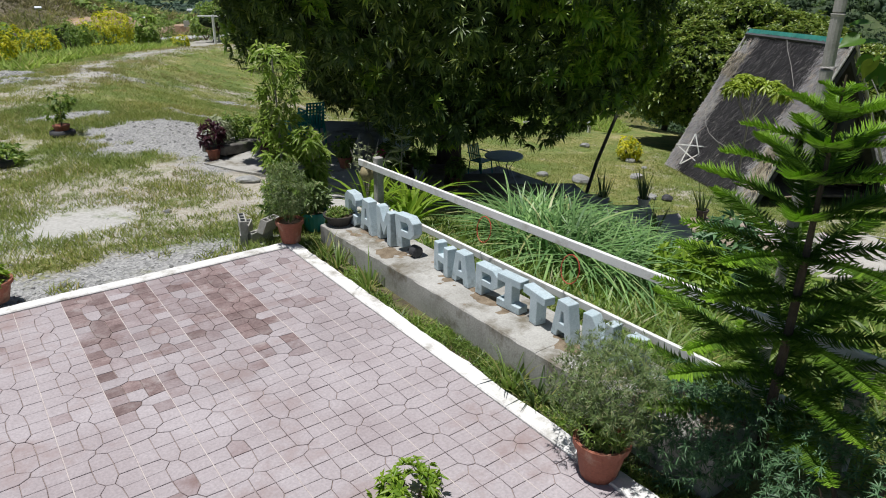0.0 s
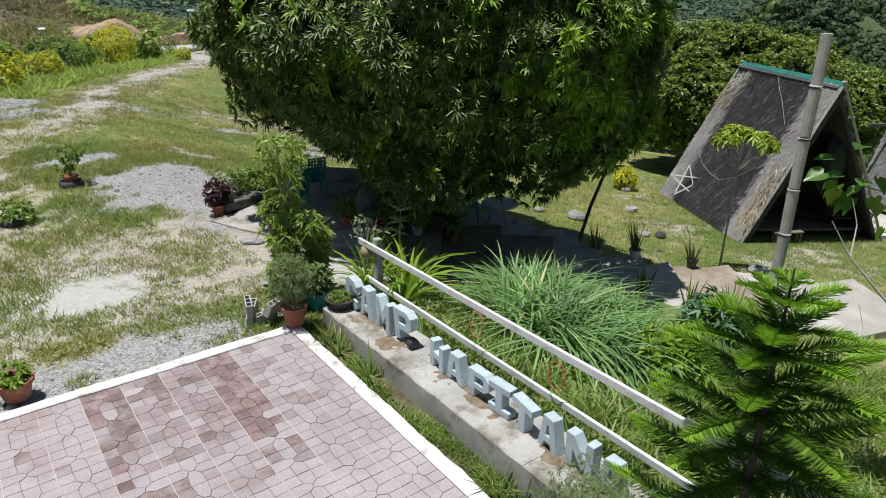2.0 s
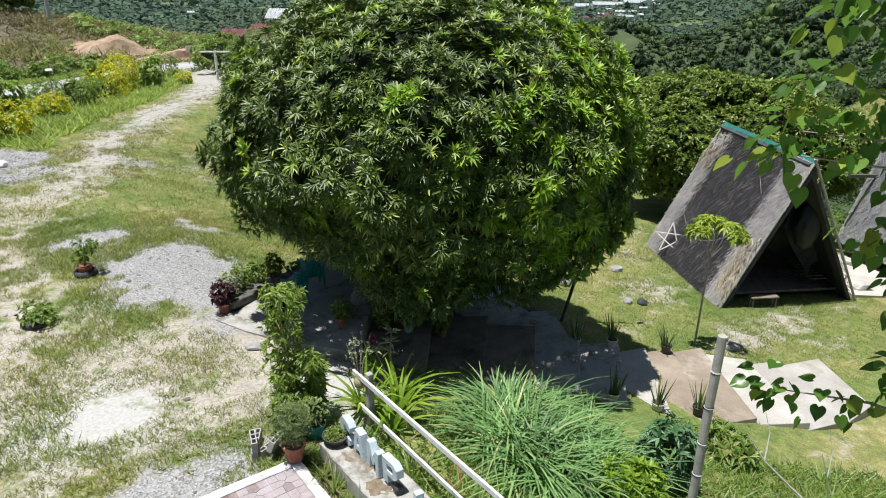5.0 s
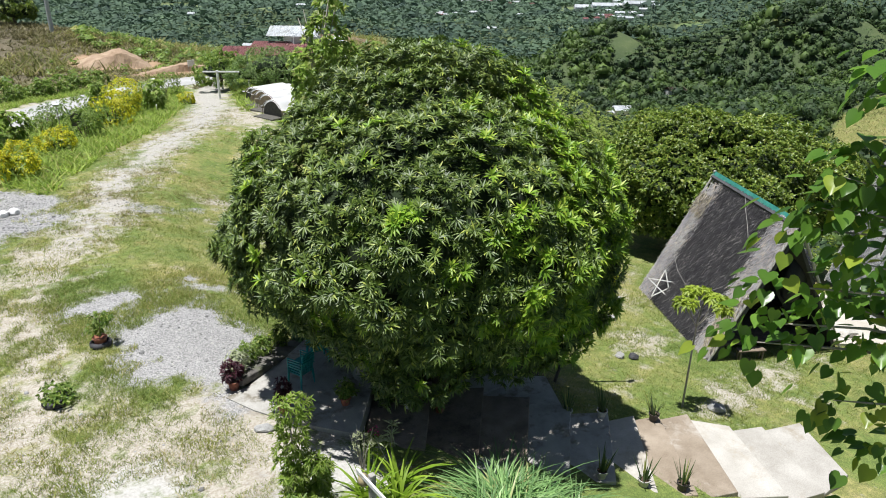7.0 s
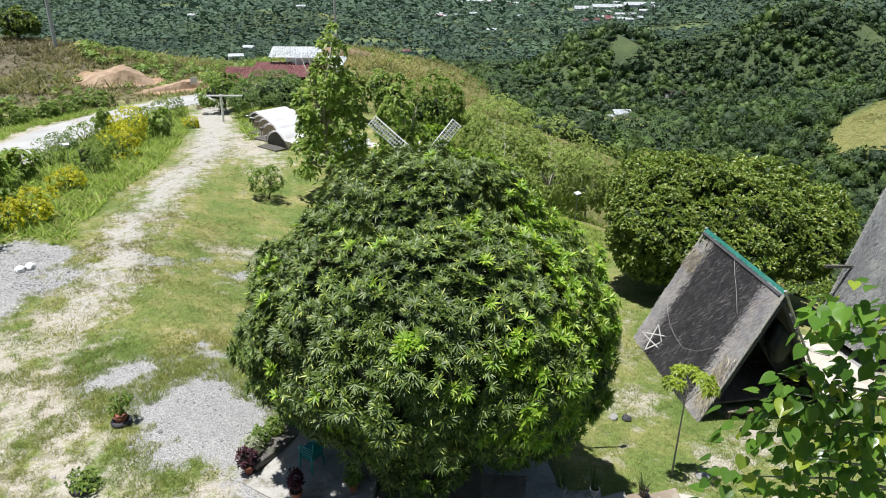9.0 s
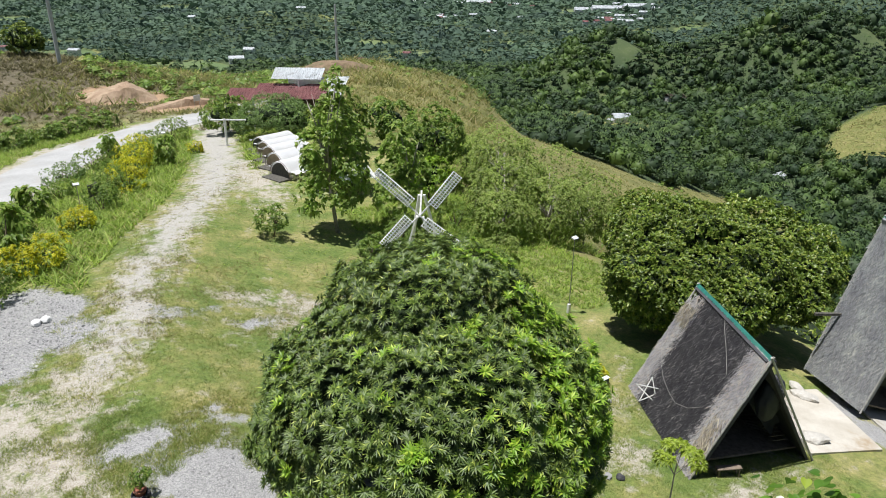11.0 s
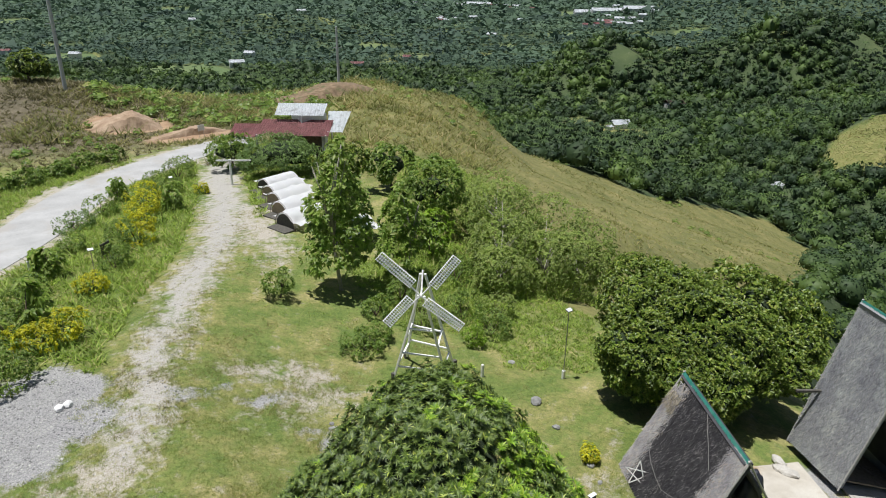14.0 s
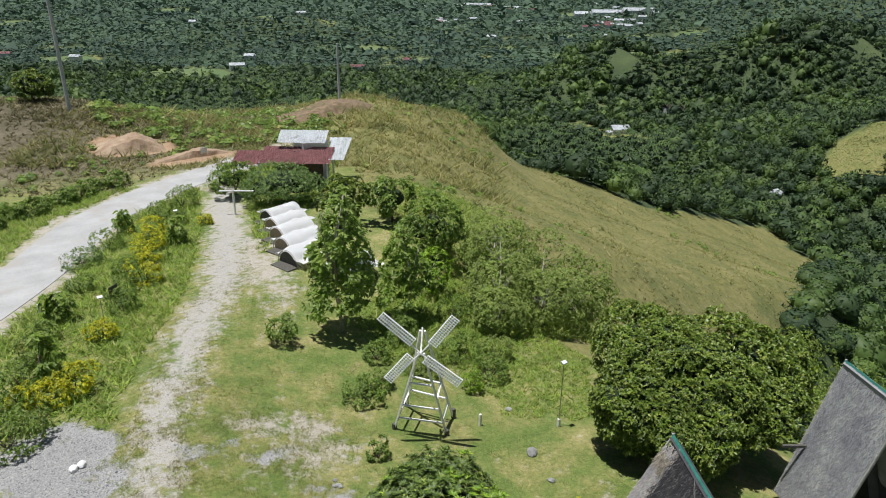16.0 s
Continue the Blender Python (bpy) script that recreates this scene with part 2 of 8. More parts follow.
def ground(x, y):
    """Height of the natural ground."""
    u, v = uv(x, y)
    yy = max(y, 0.0)
    base = -0.06 - 0.32 * smooth(0.3, 5.0, y) - 0.001 * min(yy, 70) ** 2 - 0.07 * max(0.0, yy - 70)
    if x > -30 and y < 90:
        d = soft(x - 2.7 - 0.5 * max(0.0, y - 24), 0.8)
        base -= (2.0 * (1 - math.exp(-d / 6)) + 0.115 * d) * (1 - smooth(30, 60, y))
    # left knoll beside the road
    base += 9.3 * math.exp(-((u + 90) / 32) ** 2 - ((v - 142) / 26) ** 2)
    base += 3.5 * math.exp(-((u + 24) / 14) ** 2 - ((v - 178) / 26) ** 2)
    crest = 24 - 22 * smooth(38, 75, v) - 3 * smooth(90, 130, v)
    if v > 90:
        d = soft(u + 4 - 4 * smooth(150, 180, v), 3)
        steep = 5 * (1 - math.exp(-d / 8)) + (0.40 + 0.10 * smooth(180, 270, v)) * d + 0.55 * soft(v - 186 - max(u, 0.0), 5) * smooth(0, 25, u) + 7 * smooth(6, 26, u) * smooth(140, 180, v) * (1 - smooth(215, 265, v))
    else:
        steep = 0.0
    side = base - (0.46 * soft(u - crest, 3) * (1 - smooth(90, 125, v)) + steep * smooth(90, 125, v))
    front = base - 0.42 * soft(v - 200 + 0.3 * abs(min(u, 0.0) + 40) - 1.3 * max(u, 0.0), 8)
    left = base - 0.3 * soft(-u - 130, 10)
    back = base - 0.25 * soft(-v - 30, 6)
    z = min(side, front, left, back)
    floor = -98 - 20 * smooth(500, 1000, v)
    floor += 30 * smooth(50, 130, u) * math.exp(-0.5 * ((v - 700) / 52) ** 2)
    for hu, hv, h, su, sv in HILLS:
        floor += h * math.exp(-0.5 * ((u - hu) / su) ** 2 - 0.5 * ((v - hv) / sv) ** 2)
    # soft maximum of the site's hill and the valley
    k = 6.0
    m = max(z, floor)
    return m + k * math.log(math.exp((z - m) / k) + math.exp((floor - m) / k)) if abs(z - floor) < 60 else m

# ---- colours of the site ----
M_BARK = surface("bark", (0.06, 0.045, 0.03), (0.16, 0.12, 0.09), 4, 30, 0.95, 0.8)
M_PALEBARK = surface("pale bark", (0.22, 0.20, 0.17), (0.42, 0.39, 0.34), 5, 40, 0.9, 0.5)
M_CONCRETE = surface("old concrete", (0.30, 0.29, 0.26), (0.44, 0.43, 0.40), 2.5, 45, 0.9, 0.4, (0.17, 0.15, 0.11), 1.6)
M_SLAB = surface("sun-bleached concrete", (0.36, 0.34, 0.30), (0.50, 0.48, 0.435), 1.2, 30, 0.9, 0.4, (0.36, 0.32, 0.25), 0.9, vary=0.15)
M_BROWNSLAB = surface("stained concrete", (0.21, 0.165, 0.115), (0.37, 0.31, 0.24), 1.0, 30, 0.85, 0.4, (0.50, 0.46, 0.40), 0.7, vary=0.15)
M_ROAD = surface("road concrete", (0.34, 0.34, 0.33), (0.44, 0.44, 0.43), 0.3, 8, 0.9, 0.2, (0.38, 0.36, 0.33), 0.25)
M_WHITE = surface("white paint", (0.70, 0.70, 0.68), (0.84, 0.84, 0.82), 2, 60, 0.7, 0.2, (0.55, 0.53, 0.48), 3.0)
M_CURB = surface("chalky white kerb paint", (0.62, 0.61, 0.58), (0.80, 0.79, 0.76), 3, 50, 0.9, 0.4, (0.36, 0.34, 0.30), 2.2)
M_LETTER = surface("pale blue paint", (0.42, 0.52, 0.56), (0.55, 0.65, 0.68), 4, 60, 0.75, 0.3, (0.35, 0.42, 0.44), 6.0, vary=0.08)
M_TILE = surface("pinkish stamped concrete", (0.32, 0.273, 0.278), (0.425, 0.385, 0.395), 1.1, 40, 0.8, 0.35, (0.30, 0.225, 0.215), 0.7, vary=0.12, world_space=True)
M_TILEDARK = surface("grimy stamped concrete", (0.165, 0.105, 0.10), (0.32, 0.24, 0.23), 5.0, 40, 0.7, 0.35, (0.38, 0.32, 0.31), 3.5, vary=0.3, world_space=True)
M_TILEMID = surface("dulled stamped concrete", (0.255, 0.195, 0.195), (0.37, 0.315, 0.32), 4.0, 40, 0.75, 0.35, (0.22, 0.15, 0.14), 2.4, vary=0.18, world_space=True)
M_GROUT = surface("grout", (0.20, 0.15, 0.13), (0.36, 0.30, 0.27), 1.4, 40, 0.95, 0.3, world_space=True)
M_TERRACOTTA = surface("terracotta", (0.26, 0.085, 0.05), (0.36, 0.13, 0.08), 5, 50, 0.75, 0.2, (0.42, 0.25, 0.18), 5.0, vary=0.15)
M_DARKPOT = surface("dark plastic pot", (0.03, 0.03, 0.03), (0.07, 0.06, 0.05), 5, 50, 0.6, 0.2)
M_WHITEPOT = surface("pale pot", (0.45, 0.44, 0.41), (0.62, 0.61, 0.58), 5, 50, 0.7, 0.2, (0.3, 0.28, 0.23), 4.0)
M_SOIL = surface("soil", (0.05, 0.035, 0.022), (0.12, 0.085, 0.055), 6, 40, 1.0, 0.8)
M_STONE = surface("field stone", (0.24, 0.24, 0.23), (0.42, 0.42, 0.40), 4, 30, 0.9, 0.6, vary=0.3)
M_TYRE = surface("tyre rubber", (0.03, 0.03, 0.033), (0.07, 0.07, 0.075), 5, 40, 0.85, 0.3)
M_TEAL = surface("teal plastic", (0.01, 0.20, 0.21), (0.02, 0.28, 0.28), 5, 60, 0.4, 0.05)
M_TABLE = surface("faded blue tabletop", (0.45, 0.55, 0.60), (0.58, 0.68, 0.71), 4, 50, 0.5, 0.1)
M_STEEL = surface("grey metal", (0.25, 0.26, 0.27), (0.4, 0.41, 0.42), 5, 50, 0.4, 0.1, metal=0.8)
M_BAMBOO = surface("weathered bamboo", (0.30, 0.29, 0.26), (0.46, 0.45, 0.42), 6, 60, 0.7, 0.2)
M_POLE = surface("dark wooden pole", (0.05, 0.05, 0.045), (0.13, 0.12, 0.10), 6, 50, 0.9, 0.4)
M_THATCH = surface("dark thatch", (0.036, 0.037, 0.042), (0.08, 0.081, 0.088), 1.5, 40, 0.95, 0.8)
M_THATCHPALE = surface("bleached thatch", (0.20, 0.19, 0.175), (0.36, 0.345, 0.32), 1.5, 40, 0.95, 0.8)
M_THATCHGREY = surface("silver thatch", (0.20, 0.205, 0.21), (0.33, 0.335, 0.34), 1.5, 40, 0.95, 0.8)
M_GREENMETAL = surface("green ridge metal", (0.02, 0.16, 0.13), (0.05, 0.26, 0.21), 3, 40, 0.45, 0.1, (0.10, 0.25, 0.2), 2.0)
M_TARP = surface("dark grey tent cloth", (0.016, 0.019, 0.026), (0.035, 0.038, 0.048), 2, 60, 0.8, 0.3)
M_WOOD = surface("weathered wood", (0.12, 0.09, 0.06), (0.26, 0.21, 0.16), 5, 50, 0.85, 0.4)
M_TENT = surface("white tent sheet", (0.84, 0.85, 0.86), (0.90, 0.90, 0.90), 1, 30, 0.6, 0.02)
M_SAIL = surface("fresh white paint", (0.80, 0.80, 0.79), (0.88, 0.88, 0.87), 2, 60, 0.7, 0.1)
# soil-brown upper slabs; the mango's shade is put into their colour too
M_SHADESLAB = surface("shade-darkened brown concrete", (0.17, 0.13, 0.098), (0.36, 0.295, 0.235), 1.5, 30, 0.9, 0.4, (0.1, 0.078, 0.06), 1.2, vary=0.3)
M_TAN = surface("woven tan panel", (0.30, 0.23, 0.15), (0.45, 0.36, 0.25), 4, 60, 0.9, 0.3)
M_REDROOF = surface("maroon metal roof", (0.24, 0.095, 0.095), (0.34, 0.16, 0.155), 1, 20, 0.5, 0.1, (0.2, 0.1, 0.09), 0.8)
M_SILVERROOF = surface("pale metal roof", (0.66, 0.70, 0.73), (0.80, 0.83, 0.85), 1, 20, 0.4, 0.1, (0.5, 0.52, 0.52), 0.8)
M_HOUSEWALL = surface("dark timber wall", (0.05, 0.035, 0.03), (0.12, 0.09, 0.07), 2, 30, 0.9, 0.3)
M_PALEWALL = surface("plastered wall", (0.5, 0.5, 0.48), (0.68, 0.67, 0.64), 1, 30, 0.9, 0.2)
M_GLASSDARK = surface("solar glass", (0.02, 0.025, 0.04), (0.04, 0.05, 0.07), 4, 50, 0.15, 0.0)
M_RED = surface("red wire", (0.45, 0.06, 0.04), (0.55, 0.10, 0.06), 5, 50, 0.6, 0.1)
M_PLASTER = surface("white sacks", (0.66, 0.66, 0.64), (0.8, 0.8, 0.78), 5, 50, 0.8, 0.4)
M_CLAY = surface("tan clay jar", (0.28, 0.23, 0.12), (0.40, 0.34, 0.20), 5, 50, 0.7, 0.3)

M_MANGO = leafy("mango leaves", (0.04, 0.083, 0.013), (0.14, 0.208, 0.034), (0.36, 0.43, 0.08), 0.05, 0.46, 0.08)
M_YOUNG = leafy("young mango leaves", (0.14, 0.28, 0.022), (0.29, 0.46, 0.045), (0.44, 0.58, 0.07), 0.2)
# the pale odd leaves put glossy highlights into the leaf colour
M_DARKTREE = leafy("broad dark leaves", (0.08, 0.145, 0.024), (0.235, 0.33, 0.05), (0.36, 0.41, 0.09), 0.14, 0.36, 0.35)
M_GREENTREE = leafy("fresh green leaves", (0.12, 0.225, 0.04), (0.30, 0.43, 0.09), (0.42, 0.49, 0.13), 0.12, 0.45, 0.5)
M_GREYTREE = leafy("grey green leaves", (0.25, 0.36, 0.09), (0.46, 0.56, 0.17), (0.50, 0.55, 0.20), 0.1, 0.5, 0.6)
M_ACACIA = leafy("fine acacia leaves", (0.125, 0.225, 0.06), (0.25, 0.365, 0.11))
M_HEART = leafy("heart-shaped leaves", (0.07, 0.175, 0.025), (0.18, 0.34, 0.05), (0.36, 0.46, 0.06), 0.12, 0.3, 0.5)
M_PINE = leafy("pine needles", (0.06, 0.15, 0.016), (0.17, 0.31, 0.036), thin=0.3)
M_PINETIP = leafy("young pine needles", (0.17, 0.33, 0.02), (0.30, 0.50, 0.05), thin=0.35)
M_LEMON = leafy("lemongrass blades", (0.11, 0.24, 0.085), (0.33, 0.52, 0.2), (0.46, 0.48, 0.22), 0.05, thin=0.35)
M_CLIMBER = leafy("bright climber leaves", (0.21, 0.35, 0.05), (0.44, 0.58, 0.12), (0.56, 0.62, 0.26), 0.12, thin=0.6)
M_STRAP = leafy("bright strap leaves", (0.17, 0.32, 0.022), (0.34, 0.5, 0.055), thin=0.45)
M_SNAKE = leafy("snake plant leaves", (0.056, 0.112, 0.042), (0.140, 0.210, 0.070), (0.420, 0.448, 0.140), 0.2)
M_YELLOW = leafy("golden leaves", (0.5, 0.5, 0.03), (0.85, 0.8, 0.05), (0.26, 0.40, 0.04), 0.15, thin=0.5)
M_CASSAVA = leafy("blue green leaves", (0.07, 0.17, 0.08), (0.16, 0.3, 0.14))
M_PURPLE = leafy("purple leaves", (0.04, 0.012, 0.02), (0.11, 0.03, 0.05))
M_LIME = leafy("lime leaves", (0.22, 0.32, 0.02), (0.36, 0.46, 0.05))
M_SHRUB = leafy("fine shrub leaves", (0.104, 0.169, 0.048), (0.221, 0.312, 0.108), (0.338, 0.364, 0.168), 0.15)
M_WEED = leafy("weeds", (0.12, 0.215, 0.035), (0.27, 0.39, 0.08), (0.42, 0.42, 0.15), 0.1, thin=0.4)
M_GRASS = leafy("grass blades", (0.15, 0.21, 0.04), (0.31, 0.37, 0.09), (0.55, 0.50, 0.23), 0.07, 0.7, 0.35, patch_scale=0.35, shade=(0.75, 0.85, 0.75), sunny=(1.2, 1.05, 1.1))
M_STRAWGRASS = leafy("straw-brown grass", (0.20, 0.20, 0.06), (0.40, 0.35, 0.15), (0.55, 0.47, 0.28), 0.15, 0.8, 0.35, patch_scale=0.5)
M_VERGE = leafy("lush verge grass", (0.21, 0.33, 0.055), (0.41, 0.53, 0.11), (0.52, 0.50, 0.20), 0.08, 0.7, 0.4)
M_HAY = leafy("dry hill grass", (0.22, 0.25, 0.075), (0.33, 0.35, 0.115), (0.48, 0.43, 0.22), 0.2, 0.8, 0.4, patch_scale=0.1, shade=(0.62, 0.66, 0.62), sunny=(1.25, 1.12, 1.1))
M_FLOWER = leafy("pink flowers", (0.5, 0.04, 0.18), (0.65, 0.10, 0.30))
M_PALELEAF = leafy("pale variegated leaves", (0.28, 0.34, 0.16), (0.5, 0.54, 0.36))
M_FOREST = leafy("forest leaves", (0.036, 0.078, 0.026), (0.078, 0.135, 0.042), rough=0.7, thin=0.25, patch_scale=0.09, shade=(0.45, 0.5, 0.55), sunny=(1.5, 1.4, 1.05))
M_DEEPWOOD = leafy("deep green woodland leaves", (0.022, 0.052, 0.02), (0.05, 0.092, 0.03), rough=0.7, thin=0.2, patch_scale=0.07)
M_LIGHTWOOD = leafy("fresh woodland leaves", (0.06, 0.12, 0.025), (0.13, 0.205, 0.05), rough=0.6, thin=0.3, patch_scale=0.1)
# far trees: distance haze is put into the leaf colour as a blue tint
M_HAZEFOREST = leafy("haze-tinted plantation leaves", (0.054, 0.1, 0.066), (0.085, 0.142, 0.09), rough=0.8, thin=0.2, patch_scale=0.012, shade=(0.6, 0.65, 0.75), sunny=(1.35, 1.3, 1.1))
M_DRYSCRUB = leafy("dry straw grass", (0.13, 0.125, 0.055), (0.27, 0.25, 0.12), (0.40, 0.36, 0.22), 0.2, 0.8, 0.3, patch_scale=0.12)
# near-black crown filling: the shade between leaves is put into its colour
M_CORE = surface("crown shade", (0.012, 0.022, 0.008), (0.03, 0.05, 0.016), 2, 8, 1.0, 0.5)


# ---- ground ----
def spread_axis(lo, a, b, hi, step, grow):
    """Even steps between a and b, growing steps out to lo and hi."""
    mid = list(np.arange(a, b + step / 2, step))
    out, s, p = [], step, b
    while p < hi:
        s *= grow
        p += s
        out.append(p)
    back, s, p = [], step, a
    while p > lo:
        s *= grow
        p -= s
        back.append(p)
    return back[::-1] + mid + out


def strip(x, y, line, half):
    """How far inside a strip along a line a place is, in metres."""
    best = 1e9
    for (ax, ay), (bx, by) in zip(line, line[1:]):
        dx, dy = bx - ax, by - ay
        t = min(1, max(0, ((x - ax) * dx + (y - ay) * dy) / (dx * dx + dy * dy)))
        best = min(best, math.hypot(x - ax - t * dx, y - ay - t * dy))
    return half - best


def patch(x, y, cx, cy, rx, ry, turn=0.0):
    c, s = math.cos(radians(turn)), math.sin(radians(turn))
    a, b = c * (x - cx) + s * (y - cy), -s * (x - cx) + c * (y - cy)
    return (1 - math.hypot(a / rx, b / ry)) * min(rx, ry)


TRACK = [(0.6, 22.5), (3.2, 29.8), (7.6, 39), (14.2, 50), (21.6, 69), (29, 93), (36, 108)]
ROADLINE = [(-24, 36), (-12, 49), (-3.2, 61), (2, 71), (9.5, 86), (24, 98.4), (38, 105.5), (50, 111)]
WHEELS = [(-6, 12), (-2.2, 16.5), (-0.4, 21), (0.4, 24), (2.2, 27)]


def cover(x, y):
    """Shares of gravel, bare soil and worn concrete, each 0.5 at its edge."""
    gravel = max(patch(x, y, 1.35, 10.4, 2.1, 3.8, 8), patch(x, y, 1.6, 14.6, 2.0, 0.9), patch(x, y, -2.7, 28.8, 3.4, 4.8, 12), patch(x, y, -4.2, 25.0, 2.4, 2.8),
                 patch(x, y, -1.8, 1.0, 4.5, 0.75), patch(x, y, -5.5, 0.6, 3.5, 0.9), patch(x, y, 5.6, 26.0, 1.2, 0.5), patch(x, y, 8.1, 24.5, 1.1, 0.7),
                 patch(x, y, 9.5, 19, 0.8, 1.0), patch(x, y, 32.0, 3.0, 1.0, 2.6, -40))
    track = strip(x, y, TRACK, 1.0 + 0.022 * (min(y, 75.0) - 22) + 0.5 * noise.noise((x * .2, y * .2, 4.0)))
    bare = max(strip(x, y, WHEELS, 1.3), patch(x, y, -0.4, 4.8, 3.9, 3.4, -15), patch(x, y, -5.5, 4, 4, 4), patch(x, y, -5, 16, 3.2, 6), patch(x, y, -3.4, 9, 1.8, 4.5),
               patch(x, y, 10.5, 27, 2.3, 1.3, -30), patch(x, y, 19, 7.5, 2.2, 0.5, 30), patch(x, y, 20.0, 52, 1.8, 8, -20), patch(x, y, 18.5, 1.6, 2.2, .7, 10),
               strip(x, y, ROADLINE, 5.0), patch(x, y, 9.5, 23.8, 2.4, 1.3), patch(x, y, 20.0, 57, 1.5, 9, -20))
    pad = max(patch(x, y, -2.25, 3.95, 1.25, 1.35, -20), patch(x, y, 1.8, 2.6, 1.2, 1.0))
    shake = noise.noise((x * .45, y * .45, 6.0)) + .6 * noise.noise((x * 1.3, y * 1.3, 2.0)) + .4 * noise.noise((x * 3.1, y * 3.1, 8.0))
    gravel, track = gravel + 1.05 * shake, track + .8 * shake
    bare = min(bare, 1.5) * 0.6 - .12 + .9 * shake
    return [min(1, max(0, 0.5 + 0.45 * k)) for k in (gravel, max(bare, track * 0.6), pad)] + [min(1, max(0, 0.5 + 0.3 * track))]


FIELDS = [(130, 1235, 60, 22), (-395, 969, 60, 18), (-60, 1111, 70, 16), (-625, 1215, 60, 20), (-75, 1019, 30, 12), (-528, 900, 36, 14), (-280, 977, 40, 12), (60, 880, 40, 12), (240, 1000, 50, 14), (20, 1500, 90, 26), (-300, 1450, 80, 24), (420, 1350, 80, 30)]


def field(u, v):
    """How far inside a farmed clearing a valley place is, in metres."""
    if v < 480 or abs(u) > 900 + .2 * v or u > .35 * v + 60:
        return -50.0
    far = max(patch(u, v, *f) for f in FIELDS)
    if v > 700:
        far = max(far, 120 * (noise.noise((u * .0045, v * .0075, 4.0)) - .44))
    return far


def wild(x, y):
    """Shares of dry hill grass, cut earth and wooded floor."""
    u, v = uv(x, y)
    hill = smooth(-6, 6, u - 6 + 0.02 * v + 0.5 * min(36.0, max(0.0, v - 56))) * smooth(45, 60, v) * (1 - smooth(-5, 5, v - 152 - max(u, 70.0))) if u < min(0.63 * v - 6, 150) else 0.0
    hill = max(hill, smooth(100, 120, v) * smooth(-75, -60, -abs(u + 20)) * 0.9 * (1 - smooth(200, 240, v)))
    earth = max(patch(x, y, 24, 125.5, 8, 6, -20) / 3, patch(x, y, 31.5, 113.3, 9, 3.0, 4) / 3, patch(x, y, 71, 136, 14, 3, 8) / 3) + 0.5
    knoll = math.exp(-((u + 88) / 26) ** 2 - ((v - 136) / 26) ** 2)
    meadow = max(field(u, v), patch(u, v, 236, 346, 36, 34), patch(u, v, 166, 670, 9, 16), patch(u, v, 300, 694, 18, 6), patch(u, v, 356, 688, 20, 7), patch(u, v, 388, 655, 9, 12), patch(u, v, 108, 548, 15, 14), patch(u, v, 130, 516, 15, 12), patch(u, v, 171, 336, 4, 4),
                 patch(u, v, 235, 980, 60, 24), patch(u, v, -230, 760, 40, 12), patch(u, v, -420, 830, 60, 14), patch(u, v, 60, 1130, 50, 16)) + 6 * noise.noise((u * .06, v * .06, 1.0))
    wood = smooth(-4, 4, -2 - meadow) if (ground(x, y) < -22 or v > 420) and not (u < min(0.63 * v - 8, 148) and 50 < v < 330 and hill > 0.5) else 0.0
    return max(hill, 0.8 * knoll, 0.56 * smooth(-7, -1, meadow)), min(1, max(0, earth)), wood


def grounds(x, y):
    """Shares of dark planting soil, brown scrubby knoll and farmed fields."""
    u, v = uv(x, y)
    bed = 0.5 + 0.6 * max(patch(x, y, 7.2, 6.6, 4.4, 3.4, -30), patch(x, y, 3.6, 7.2, 2.4, 1.2, 35), patch(x, y, .38, -3.6, .3, 4.6))
    knoll = 1.25 * math.exp(-((u + 82) / 42) ** 2 - ((v - 128) / 30) ** 2)
    return min(1, max(0, bed)), min(1, knoll), min(1, max(0, 0.5 + field(u, v) / 8))


def build_ground():
    xs = spread_axis(-3500, -10, 40, 4600, 0.5, 1.075)
    ys = spread_axis(-3500, -12, 75, 4600, 0.5, 1.075)
    nx, ny = len(xs), len(ys)
    zs = np.array([[ground(x, y) for x in xs] for y in ys])
    for j, y in enumerate(ys):
        for i, x in enumerate(xs):
            if -11 < x < 0.1 and y < 0.3:
                zs[j, i] = min(zs[j, i], -0.12)
    v = np.stack([np.tile(xs, ny), np.repeat(ys, nx), zs.ravel()], 1)
    k = (np.arange(ny - 1)[:, None] * nx + np.arange(nx - 1)).ravel()
    f = np.concatenate([np.stack([k, k + 1, k + nx + 1], 1), np.stack([k, k + nx + 1, k + nx], 1)])
    ob = fast_mesh("ground", v, f, M_GROUND, smooth_shade=True)
    near = ob.data.attributes.new("cover", "FLOAT_COLOR", "POINT")
    far = ob.data.attributes.new("wild", "FLOAT_COLOR", "POINT")
    near.data.foreach_set("color", np.array([cover(x, y) if -40 < x < 80 and -15 < y < 140 else (0, 0, 0, 0) for y in ys for x in xs], np.float32).ravel())
    more = ob.data.attributes.new("grounds", "FLOAT_COLOR", "POINT")
    more.data.foreach_set("color", np.array([(*grounds(x, y), 1.0) for y in ys for x in xs], np.float32).ravel())
    far.data.foreach_set("color", np.array([(*wild(x, y), 1.0) for y in ys for x in xs], np.float32).ravel())
    return ob


